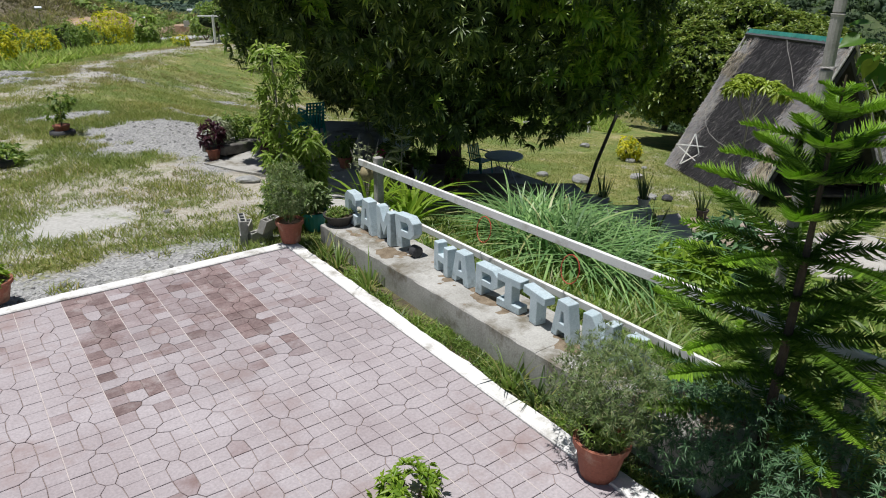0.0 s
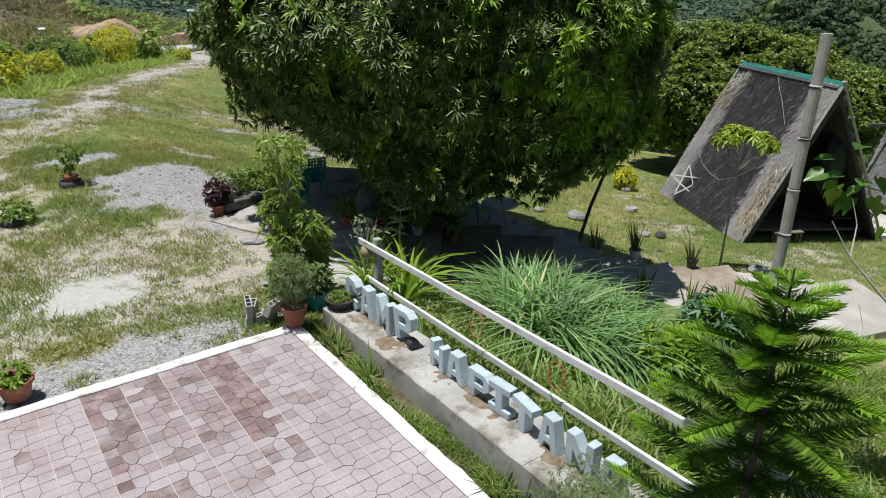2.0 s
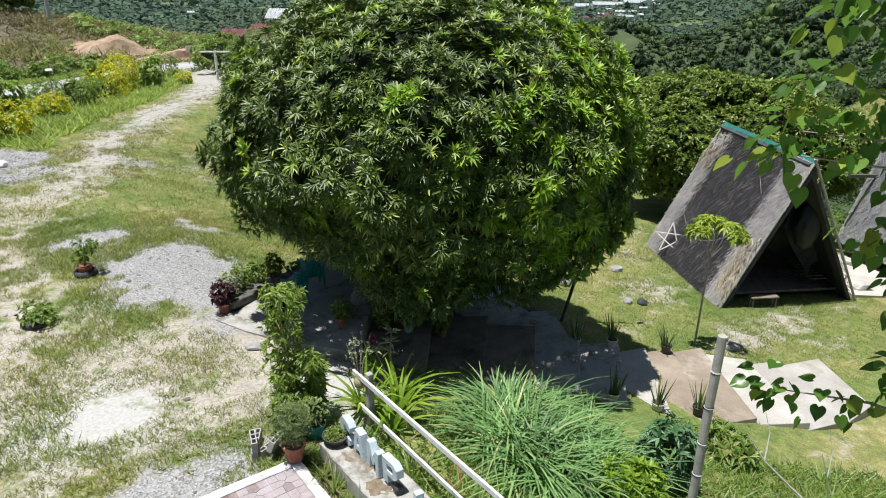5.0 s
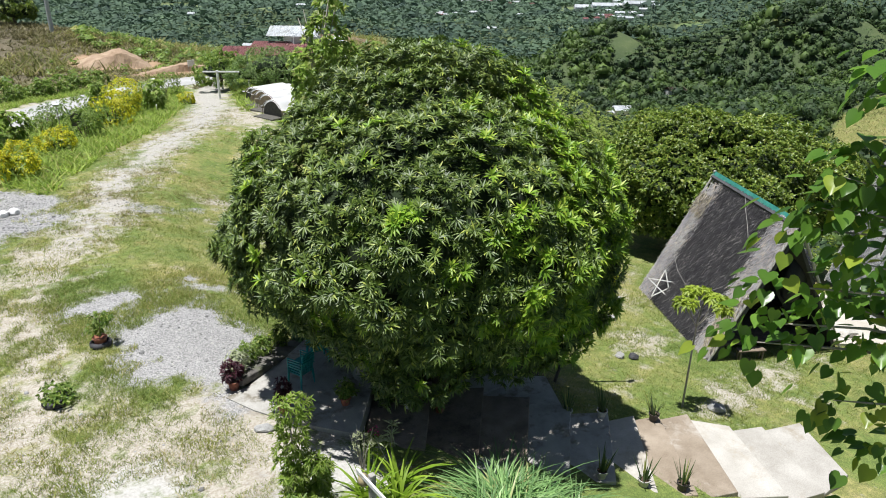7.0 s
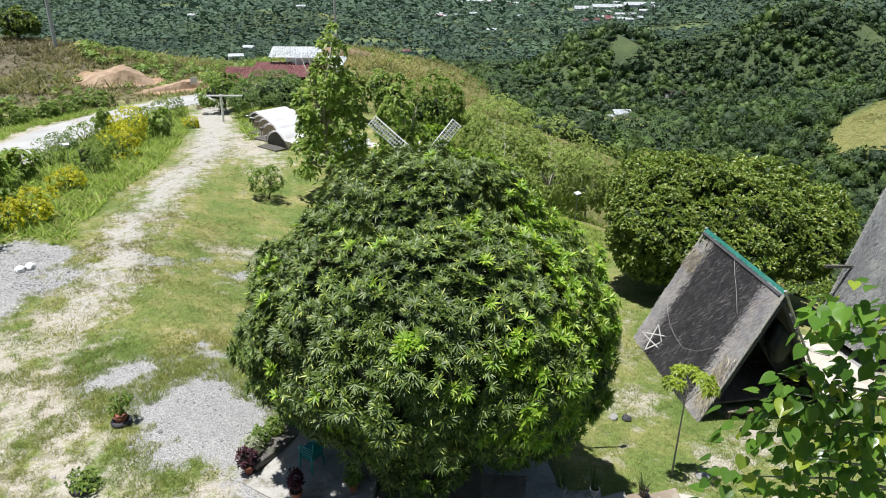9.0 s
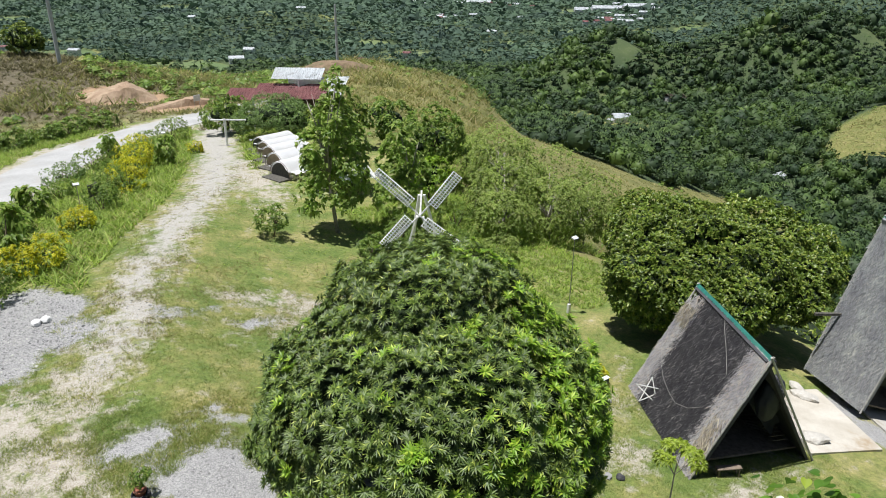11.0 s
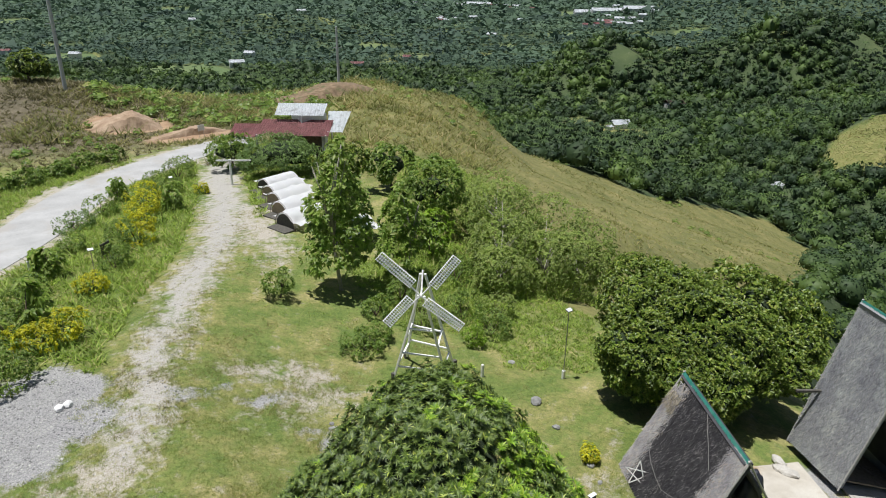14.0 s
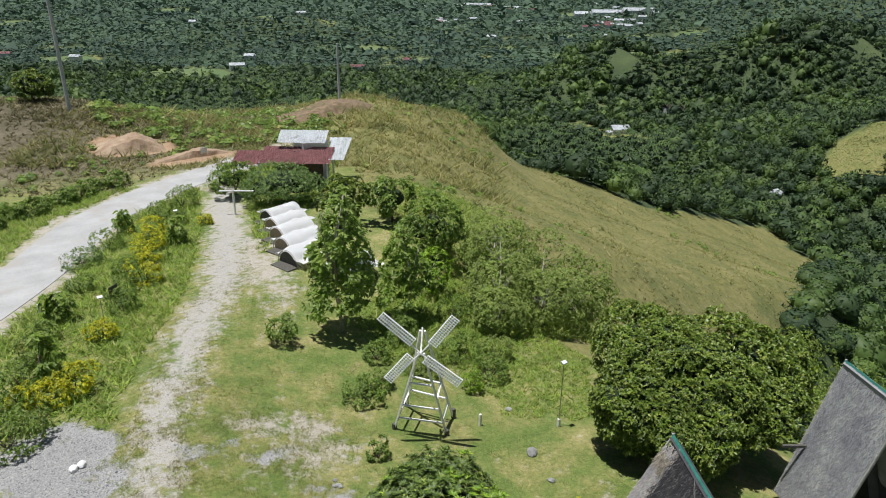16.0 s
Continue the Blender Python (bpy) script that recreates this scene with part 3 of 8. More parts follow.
def ground_material():
    m, t, bsdf, link = shader("hilltop ground")
    coords = t.nodes.new("ShaderNodeNewGeometry").outputs["Position"]
    covers = []
    for name in ("cover", "wild", "grounds"):
        a = t.nodes.new("ShaderNodeAttribute")
        a.attribute_name = name
        s = t.nodes.new("ShaderNodeSeparateColor")
        link(a.outputs["Color"], s.inputs[0])
        covers += [s.outputs[k] for k in range(3)] + [a.outputs["Alpha"]]
    gravel, bare, pad, track, hill, earth, wood, _, bed, knoll, farmed, _ = covers
    edge = noise_node(t, link, coords, 1.3, 6.0, 0.7)
    speck = noise_node(t, link, coords, 14.0, 4.0, 0.7)
    broad = noise_node(t, link, coords, 0.33, 7.0, 0.72)
    huge = noise_node(t, link, coords, 0.02, 5.0)

    def gate(share, ragged=0.9, sharp=5.0):
        shaken = math_node(t, link, "ADD", share, math_node(t, link, "MULTIPLY", math_node(t, link, "SUBTRACT", edge, 0.5), ragged))
        shaken = math_node(t, link, "ADD", shaken, math_node(t, link, "MULTIPLY", math_node(t, link, "SUBTRACT", speck, 0.5), 0.35))
        return math_node(t, link, "MULTIPLY", math_node(t, link, "SUBTRACT", shaken, 0.5 - 0.5 / sharp), sharp, True)

    grass = ramp_node(t, link, broad, (0.28, (0.085, 0.135, 0.03)), (0.44, (0.145, 0.182, 0.054)), (0.54, (0.22, 0.213, 0.085)), (0.66, (0.335, 0.28, 0.155)))
    grass = mix_node(t, link, 0.7, grass, ramp_node(t, link, noise_node(t, link, coords, 3.5, 6.0, 0.75), (0.3, (0.2, 0.26, 0.18)), (0.7, (0.78, 0.76, 0.66))), "OVERLAY")
    grass = mix_node(t, link, 0.8, grass, ramp_node(t, link, noise_node(t, link, coords, 30.0, 3.0, 0.7), (0.3, (0.15, 0.2, 0.15)), (0.7, (0.85, 0.85, 0.75))), "OVERLAY")
    dry = ramp_node(t, link, speck, (0.25, (0.225, 0.19, 0.14)), (0.45, (0.385, 0.348, 0.285)), (0.7, (0.54, 0.51, 0.445)))
    dry = mix_node(t, link, math_node(t, link, "MULTIPLY", track, 0.8, True), dry, ramp_node(t, link, speck, (0.3, (0.25, 0.24, 0.21)), (0.5, (0.38, 0.37, 0.34)), (0.7, (0.54, 0.53, 0.50))))
    cells = t.nodes.new("ShaderNodeTexVoronoi")
    cells.inputs["Scale"].default_value = 30.0
    link(coords, cells.inputs["Vector"])
    pebble = ramp_node(t, link, cells.outputs["Color"], (0.1, (0.2, 0.2, 0.197)), (0.5, (0.345, 0.343, 0.335)), (0.9, (0.51, 0.5, 0.485)))
    concrete = ramp_node(t, link, speck, (0.2, (0.34, 0.33, 0.30)), (0.6, (0.52, 0.51, 0.48)))
    hay = ramp_node(t, link, noise_node(t, link, coords, 0.09, 8.0, 0.75), (0.3, (0.10, 0.125, 0.034)), (0.5, (0.185, 0.18, 0.062)), (0.7, (0.28, 0.245, 0.105)))
    hay = mix_node(t, link, 0.8, hay, ramp_node(t, link, noise_node(t, link, coords, 0.9, 8.0, 0.8), (0.3, (0.22, 0.24, 0.2)), (0.7, (0.75, 0.74, 0.68))), "OVERLAY")
    brown = ramp_node(t, link, noise_node(t, link, coords, 0.25, 8.0, 0.75), (0.3, (0.065, 0.062, 0.032)), (0.5, (0.13, 0.11, 0.068)), (0.7, (0.21, 0.18, 0.12)))
    crops = ramp_node(t, link, noise_node(t, link, coords, 0.008, 3.0), (0.35, (0.10, 0.155, 0.055)), (0.6, (0.155, 0.20, 0.08)), (0.75, (0.21, 0.20, 0.11)))
    loam = ramp_node(t, link, speck, (0.3, (0.03, 0.024, 0.016)), (0.7, (0.09, 0.07, 0.045)))
    soil = ramp_node(t, link, noise_node(t, link, coords, 0.5, 6.0, 0.7), (0.3, (0.27, 0.165, 0.095)), (0.7, (0.45, 0.32, 0.20)))
    floor = ramp_node(t, link, huge, (0.3, (0.03, 0.055, 0.02)), (0.6, (0.06, 0.09, 0.03)), (0.75, (0.11, 0.14, 0.05)))
    colour = mix_node(t, link, gate(hill, 0.5, 3.0), grass, hay)
    colour = mix_node(t, link, gate(wood, 0.4, 3.0), colour, floor)
    colour = mix_node(t, link, gate(knoll, 1.2, 2.5), colour, brown)
    colour = mix_node(t, link, gate(farmed, 0.2, 4.0), colour, crops)
    colour = mix_node(t, link, gate(earth, 0.6, 4.0), colour, soil)
    rough_bare = math_node(t, link, "ADD", bare, math_node(t, link, "MULTIPLY", math_node(t, link, "SUBTRACT", broad, 0.5), 0.9))
    colour = mix_node(t, link, gate(rough_bare, 2.6, 2.2), colour, dry)
    colour = mix_node(t, link, gate(bed, 0.8, 3.0), colour, loam)
    colour = mix_node(t, link, gate(gravel, 1.3, 4.0), colour, pebble)
    colour = mix_node(t, link, gate(pad, 1.5, 3.0), colour, concrete)
    link(colour, bsdf.inputs["Base Color"])
    bsdf.inputs["Roughness"].default_value = 0.95
    height = math_node(t, link, "ADD", speck, math_node(t, link, "MULTIPLY", cells.outputs["Distance"], gravel))
    bump_node(t, link, height, 0.9, 0.04, bsdf)
    return m


M_GROUND = ground_material()
tagged(build_ground(), "grassy hilltop ground with gravel and worn earth", "ground", kind="structure")


def on_ground(x, y, dz=0.0):
    return Vector((x, y, ground(x, y) + dz))


def build_road():
    """A concrete road laid along its line, a little above the ground."""
    bm = bmesh.new()
    rows = []
    pts = []
    for (ax, ay), (bx, by) in zip(ROADLINE, ROADLINE[1:]):
        n = max(2, int(math.hypot(bx - ax, by - ay) / 2))
        pts += [(ax + (bx - ax) * k / n, ay + (by - ay) * k / n) for k in range(n)]
    for _ in range(14):
        pts = [pts[0]] + [tuple((a[k] + 2 * b[k] + c[k]) / 4 for k in (0, 1)) for a, b, c in zip(pts, pts[1:], pts[2:])] + [pts[-1]]
    for n, (x, y) in enumerate(pts):
        a, b = pts[max(n - 1, 0)], pts[min(n + 1, len(pts) - 1)]
        d = Vector((b[0] - a[0], b[1] - a[1])).normalized()
        row = []
        for side, dz in ((-3.9, -0.25), (-3.8, 0.07), (0, 0.11), (3.8, 0.07), (3.9, -0.25)):
            px, py = x - d.y * side, y + d.x * side
            row.append(bm.verts.new((px, py, max(ground(px, py), ground(x, y) - 0.1) + dz)))
        rows.append(row)
    for lo, hi in zip(rows, rows[1:]):
        for k in range(4):
            bm.faces.new((lo[k + 1], lo[k], hi[k], hi[k + 1]))
    return tagged(part("road", bm, M_ROAD), "pale concrete road running past the hilltop", "road", kind="structure")


build_road()


# ---- patio, kerb and letter wall ----
CELL = 0.475
PATIO_TOP = 0.0


def build_patio():
    bm = bmesh.new()
    box(bm, (-9.5, -12.35, -0.3), (0.0, 0.285, PATIO_TOP - 0.012))
    slab = tagged(part("patio", bm, M_GROUT), "patio of pinkish stamped concrete with dark stains", "patio", kind="structure")
    rnd = random.Random(3)

    def kerb(line, inward, label):
        """A rough painted strip along a line; inward points to the patio."""
        bm = bmesh.new()
        rows = []
        for n, p in enumerate(line):
            p, q = Vector((*p, 0)), Vector((*inward, 0))
            out = 0.19 + rnd.uniform(-.009, .009) + .02 * noise.noise(p * 1.3)
            top = .022 + .008 * noise.noise(p * 2.1)
            rows.append([bm.verts.new(p - q * d + Vector((0, 0, z))) for d, z in ((.002, -.2), (.002, top - .012), (.014, top), (out - .02, top + .002), (out, top - .02), (out + .01, -.25))])
        for lo, hi in zip(rows, rows[1:]):
            for k in range(5):
                bm.faces.new((lo[k], lo[k + 1], hi[k + 1], hi[k]))
        bmesh.ops.recalc_face_normals(bm, faces=bm.faces)
        tagged(part("kerb", bm, M_CURB), label, "kerb", kind="structure")

    kerb([(0, .47 - .1 * n) for n in range(128)], (-1, 0), "chalky white painted kerb along the patio")
    kerb([(-.004 - .1 * n, .285) for n in range(95)], (0, -1), "chalky white painted kerb beside the gravel")
    return slab


patio = build_patio()

GLYPHS = {
    "C": ([(1, .66), (1, .86), (.8, 1), (.22, 1), (0, .82), (0, .18), (.22, 0), (.8, 0), (1, .14), (1, .36), (.68, .36), (.64, .25), (.4, .25), (.34, .32), (.34, .68), (.4, .76), (.64, .76), (.68, .66)], []),
    "A": ([(0, 0), (.28, 0), (.34, .2), (.66, .2), (.72, 0), (1, 0), (.76, 1), (.24, 1)], [(.4, .42), (.6, .42), (.54, .74), (.46, .74)]),
    "M": ([(0, 0), (.26, 0), (.26, .55), (.5, .2), (.74, .55), (.74, 0), (1, 0), (1, 1), (.76, 1), (.5, .62), (.24, 1), (0, 1)], []),
    "P": ([(0, 0), (.3, 0), (.3, .34), (.78, .34), (1, .52), (1, .84), (.78, 1), (0, 1)], [(.3, .55), (.66, .55), (.72, .62), (.72, .74), (.66, .8), (.3, .8)]),
    "H": ([(0, 0), (.3, 0), (.3, .38), (.7, .38), (.7, 0), (1, 0), (1, 1), (.7, 1), (.7, .62), (.3, .62), (.3, 1), (0, 1)], []),
    "I": ([(0, 0), (1, 0), (1, .22), (.66, .22), (.66, .78), (1, .78), (1, 1), (0, 1), (0, .78), (.34, .78), (.34, .22), (0, .22)], []),
    "T": ([(.34, 0), (.66, 0), (.66, .76), (1, .76), (1, 1), (0, 1), (0, .76), (.34, .76)], []),
    "N": ([(0, 0), (.27, 0), (.27, .56), (.7, 0), (1, 0), (1, 1), (.73, 1), (.73, .44), (.3, 1), (0, 1)], []),
}


def letter(glyph, y, w, h, z, lean=0.0, turn=0.0):
    """A free-standing block letter whose face looks towards the patio."""
    bm = bmesh.new()
    outer, hole = GLYPHS[glyph]
    depth = 0.13
    edges = []
    for loop in (outer, hole):
        vs = [bm.verts.new((0, -(px - 0.5) * w, pz * h)) for px, pz in loop]
        edges += [bm.edges.new((a, b)) for a, b in zip(vs, vs[1:] + vs[:1])] if vs else []
    bmesh.ops.triangle_fill(bm, edges=edges, use_beauty=True)
    made = bmesh.ops.extrude_face_region(bm, geom=bm.faces[:])
    bmesh.ops.translate(bm, vec=(depth, 0, 0), verts=[g for g in made["geom"] if isinstance(g, bmesh.types.BMVert)])
    bmesh.ops.recalc_face_normals(bm, faces=bm.faces)
    sharp = [e for e in bm.edges if len(e.link_faces) == 2 and e.calc_face_angle() > 0.6]
    bmesh.ops.bevel(bm, geom=sharp, offset=0.006, segments=1, affect="EDGES", profile=0.5)
    ob = part("letter", bm, M_LETTER, at=pose(0.9, y, z, lean, 0, turn))
    return tagged(ob, f"pale blue block letter {glyph} standing on the wall", "letter", "letters of the sign")


def build_wall():
    bm = bmesh.new()
    rnd = random.Random(5)
    for a, b in ((0.32, -1.9), (-1.906, -4.1), (-4.106, -6.0)):
        rows = []
        n = int((a - b) / .12)
        for k in range(n + 1):
            y = a + (b - a) * k / n
            j = [rnd.uniform(-.006, .006) for _ in range(4)]
            top = .215 + .0175 * (.32 - y)
            rows.append([bm.verts.new(q) for q in ((.535 + j[0] * .4, y, -.35), (.535 + j[0], y, top - .015 + j[1]), (.55 + j[2], y, top + j[3] * .5), (1.28 + j[2], y, top + j[1] * .5), (1.3 + j[0], y, top - .015), (1.3, y, -.6))])
        for lo, hi in zip(rows, rows[1:]):
            for k in range(5):
                bm.faces.new((lo[k], lo[k + 1], hi[k + 1], hi[k]))
        bm.faces.new(rows[0])
        bm.faces.new(rows[-1][::-1])
    bmesh.ops.recalc_face_normals(bm, faces=bm.faces)
    return tagged(part("planter_wall", bm, M_CONCRETE), "low grey concrete wall carrying the letters", "wall", kind="structure")


build_wall()
# loose brown dirt lying along the wall top
dirt_v, dirt_f = [], []
for k in range(126):
    for m in range(15):
        y, x = .3 - .05 * k, .58 + .048 * m
        h = noise.noise((x * 3, y * 2.2, 3.0)) + .5 * noise.noise((x * 9, y * 9, 1.0)) - abs(m - 7) * .07 + .05
        dirt_v.append((x, y, .215 + .0175 * (.32 - y) - .001 + .02 * max(-.2, min(.8, h))))
dirt_f = [(k * 15 + m, k * 15 + m + 1, k * 15 + m + 16, k * 15 + m + 15) for k in range(125) for m in range(14)]
M_DIRT = surface("dry brown dirt", (0.13, 0.095, 0.06), (0.27, 0.215, 0.15), 9, 70, 1.0, 0.9)
tagged(sheet("dirt", dirt_v, dirt_f, M_DIRT, smooth_shade=True), "dry brown dirt scattered on the wall top", "dirt", kind="stuff")
SIGN = [("C", 0.08, .40, .47, 0), ("A", -0.34, .40, .46, 0), ("M", -0.8, .44, .46, 0), ("P", -1.33, .44, .44, 0.06), ("H", -2.08, .34, .36, 0),
        ("A", -2.45, .34, .38, 0), ("P", -2.92, .36, .36, 0), ("I", -3.28, .34, .38, 0), ("T", -3.66, .38, .36, 0), ("A", -4.06, .32, .40, 0), ("N", -4.5, .36, .40, 0), ("A", -4.9, .32, .38, 0)]
for glyph, y, w, h, dz in SIGN:
    letter(glyph, y, w, h, 0.222 + 0.008 * (0.32 - y) / 0.46 + dz, turn=random.Random(glyph + str(y)).uniform(-9, 5), lean=-6 if glyph == "P" and dz else 0)
bm = bmesh.new()
lathe(bm, [(0.05, -0.06), (0.075, -0.05), (0.075, 0.05), (0.05, 0.06)], 14)
bmesh.ops.rotate(bm, matrix=Matrix.Rotation(radians(90), 3, "X"), verts=bm.verts)
tagged(part("rubber_wheel", bm, M_TYRE, at=pose(0.96, -1.47, 0.322)), "small black wheel wedged under a letter", "wheel")


def build_rail():
    rail = thing("fence_rail", "white painted wooden rail fence with peeling posts", "fence", pose(0, 0, 0))
    bm = bmesh.new()
    bar(bm, (1.68, 1.16, 0.77), (1.63, -6.6, 1.0), 0.045, 0.10, 0.006)
    part("top_rail", bm, M_WHITE, rail)
    bm = bmesh.new()
    bar(bm, (1.65, 0.9, 0.2), (1.6, -6.6, 0.37), 0.045, 0.09, 0.006)
    part("lower_rail", bm, M_WHITE, rail)
    for y in (0.72, -6.4):
        bm = bmesh.new()
        box(bm, (1.70, y - 0.06, -0.7), (1.82, y + 0.06, 0.93), 0.012)
        part("post", bm, M_CONCRETE, rail, "peeling white concrete post")
    for y in (-2.05, -3.5):
        bm = bmesh.new()
        tube(bm, [(1.58 + 0.03 * math.cos(a), y + 0.13 * math.sin(a), 0.66 + 0.16 * math.cos(a * 1.0)) for a in (k * 0.45 for k in range(15))], 0.006, 5)
        part("wire_loop", bm, M_RED, rail, "loop of red wire")
    return rail


build_rail()


# ---- trees ----
def core(bm, centre, radii, seed):
    """An uneven solid core inside a crown, coloured by M_CORE to paint in shade."""
    made = bmesh.ops.create_icosphere(bm, subdivisions=3, radius=1.0)
    for v in made["verts"]:
        d = v.co.normalized()
        k = 1 + 0.12 * noise.noise(d * 2.2 + Vector((seed, 0, 0)))
        v.co = Vector(centre) + Vector((d.x * radii[0], d.y * radii[1], d.z * radii[2])) * k


def limbs(bm, base, top, radius, spread, count, seed):
    """A tapered trunk with limbs reaching into the crown."""
    rnd = random.Random(seed)
    base, top = Vector(base), Vector(top)
    mid = base.lerp(top, 0.5) + Vector((rnd.uniform(-.1, .1), rnd.uniform(-.1, .1), 0)) * (top - base).length
    tube(bm, [base, base.lerp(mid, 0.5), mid, top], [radius, radius * .8, radius * .65, radius * .3], 9)
    for k in range(count):
        a = 2 * math.pi * k / count + rnd.uniform(-.4, .4)
        start = base.lerp(mid, rnd.uniform(0.6, 1.0))
        out = Vector((math.cos(a), math.sin(a), 0)) * spread * rnd.uniform(.6, 1)
        rise = (top.z - start.z) * rnd.uniform(.4, .95)
        tube(bm, [start, start + out * .45 + Vector((0, 0, rise * .6)), start + out + Vector((0, 0, rise))], [radius * .5, radius * .32, radius * .1], 6)


def broad_tree(name, label, at, lobes, trunk_r, mat, sprays, count, length, width, seed, inner=0.6, bark=None, with_core=0.72, sag=0.3, group="", young=None, low=-0.75, limb=6, size=0.6, per=9, spray_kind=rosettes, relief=0.0):
    """A tree with a tapered, limbed trunk and a crown of many leaf sprays over several lobes."""
    base = on_ground(*at, -0.1)
    tree = thing(name, label, "tree", Matrix.Translation(base), group)
    hi = max(lobes, key=lambda l: l[0][2])
    bm = bmesh.new()
    limbs(bm, (0, 0, 0), Vector(hi[0]) + Vector((0, 0, hi[1][2] * .4)), trunk_r, max(l[1][0] for l in lobes) * .7, limb, seed)
    part("trunk", bm, bark or M_BARK, tree, smooth_shade=True)
    p, n = hull(sprays, lobes, relief, low) if relief else clumps(sprays, lobes, size, per, low)
    fresh = young[1](p) if young else np.zeros(len(p), bool)
    crown = fast_mesh("crown", *spray_kind(p[~fresh], n[~fresh], count, length, width, sag), mat, tree)
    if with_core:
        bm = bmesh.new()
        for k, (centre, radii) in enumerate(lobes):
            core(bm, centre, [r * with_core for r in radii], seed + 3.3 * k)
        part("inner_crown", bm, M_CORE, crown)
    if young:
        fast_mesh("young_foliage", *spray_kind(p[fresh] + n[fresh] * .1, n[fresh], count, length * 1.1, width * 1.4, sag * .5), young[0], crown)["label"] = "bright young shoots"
    return tree


def shrub(name, label, at, radii, mat, sprays, count, length, width, lift=0.0, group="", category="shrub", stem=True, sag=0.25, base=None):
    """A bush of leaf sprays on several stems."""
    root = Vector(base) if base else on_ground(*at, -0.03)
    bush = thing(name, label, category, Matrix.Translation(root), group)
    if radii[0] > .6:
        p, n = clumps(sprays, [((0, 0, radii[2] * .9 + lift), [r * .85 for r in radii]), ((radii[0] * .4, radii[1] * .2, radii[2] * 1.2 + lift), [r * .6 for r in radii])], radii[0] * .26, 8, -.8, .2)
    else:
        p, n = blob(sprays, (0, 0, radii[2] * .95 + lift), radii, 0.22, 7, 0.35, -0.8)
    fast_mesh("foliage", *rosettes(p, n, count, length, width, sag), mat, bush)
    if stem:
        bm = bmesh.new()
        for k in range(5):
            a = k * 1.257
            tube(bm, [(0.03 * math.cos(a), 0.03 * math.sin(a), 0), (radii[0] * .3 * math.cos(a), radii[1] * .3 * math.sin(a), radii[2] * .7 + lift), (radii[0] * .5 * math.cos(a), radii[1] * .5 * math.sin(a), radii[2] * 1.3 + lift)],
                 [0.02 + radii[0] * .02, 0.015 + radii[0] * .012, 0.004], 5)
        part("woody_base", bm, M_BARK, bush)
    return bush


# the large mango over the steps
MB = on_ground(6.6, 5.3, -0.1)
mx, my, mz = MB
mango_lobes = [((6.2 - mx, 5.3 - my, 4.0 - mz), (4.9, 4.9, 3.2)), ((6.9 - mx, 6.2 - my, 4.9 - mz), (3.7, 3.7, 3.2)), ((8.0 - mx, 4.1 - my, 3.1 - mz), (3.0, 3.0, 2.9)),
               ((4.0 - mx, 6.4 - my, 3.7 - mz), (2.6, 2.6, 2.3)), ((8.8 - mx, 8.5 - my, 5.2 - mz), (2.1, 2.1, 2.1)),
               ((7.4 - mx, 8.4 - my, 2.2 - mz), (2.7, 2.7, 2.5)), ((4.6 - mx, 8.0 - my, 3.3 - mz), (2.2, 2.2, 1.9))]
mango_lobes += [((4.7 - mx, 3.7 - my, 1.55 - mz), (1.5, 1.5, 1.25)), ((7.6 - mx, 3.6 - my, 1.9 - mz), (2.3, 2.3, 1.9)), ((5.4 - mx, 4.2 - my, 2.6 - mz), (2.2, 2.2, 1.7)), ((8.4 - mx, 7.4 - my, 1.7 - mz), (2.5, 2.5, 1.7)), ((6.2 - mx, 8.4 - my, 1.5 - mz), (2.2, 2.2, 1.6)), ((9.8 - mx, 6.0 - my, 2.5 - mz), (1.9, 1.9, 1.8))]


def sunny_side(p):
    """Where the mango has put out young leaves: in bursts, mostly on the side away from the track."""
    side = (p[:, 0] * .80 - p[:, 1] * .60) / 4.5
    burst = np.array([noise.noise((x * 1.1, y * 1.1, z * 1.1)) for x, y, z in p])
    # top term: sunlit lightness of the crown top put in as young leaf colour
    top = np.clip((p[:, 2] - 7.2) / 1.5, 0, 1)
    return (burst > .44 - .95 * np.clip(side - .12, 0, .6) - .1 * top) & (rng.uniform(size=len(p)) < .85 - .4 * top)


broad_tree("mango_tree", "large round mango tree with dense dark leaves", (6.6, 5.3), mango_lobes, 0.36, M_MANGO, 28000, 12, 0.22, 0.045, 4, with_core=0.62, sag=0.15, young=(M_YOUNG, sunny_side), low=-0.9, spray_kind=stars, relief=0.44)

# the broad dark tree beside the huts
broad_lobes = [((-1.6, 1.0, 4.0), (3.4, 3.4, 2.8)), ((2.4, -1.2, 4.2), (3.6, 3.6, 3.0)), ((1.0, 2.0, 5.5), (3.0, 3.0, 2.4)), ((4.6, -3.0, 3.6), (2.6, 2.6, 2.4)), ((-1.0, -2.0, 3.2), (2.8, 2.8, 2.2)), ((3.6, 2.6, 5.0), (2.8, 2.8, 2.5))]
tuft_rnd = random.Random(12)
for (cx, cy, cz), (rx, ry, rz) in broad_lobes[:]:
    for k in range(7):
        a, e = k * .9 + tuft_rnd.uniform(-.3, .3), tuft_rnd.uniform(-.35, 1.2)
        r = tuft_rnd.uniform(.85, 1.35)
        broad_lobes.append(((cx + rx * .9 * math.cos(e) * math.cos(a), cy + ry * .9 * math.cos(e) * math.sin(a), cz + rz * .9 * math.sin(e)), (r, r, r * .75)))
broad_tree("broad_tree", "broad dark leafy tree between the thatched huts", (31.3, 12.9),
           broad_lobes, 0.3, M_DARKTREE, 24000, 6, 0.25, 0.115, 8, with_core=0.75, sag=0.12, relief=0.45)
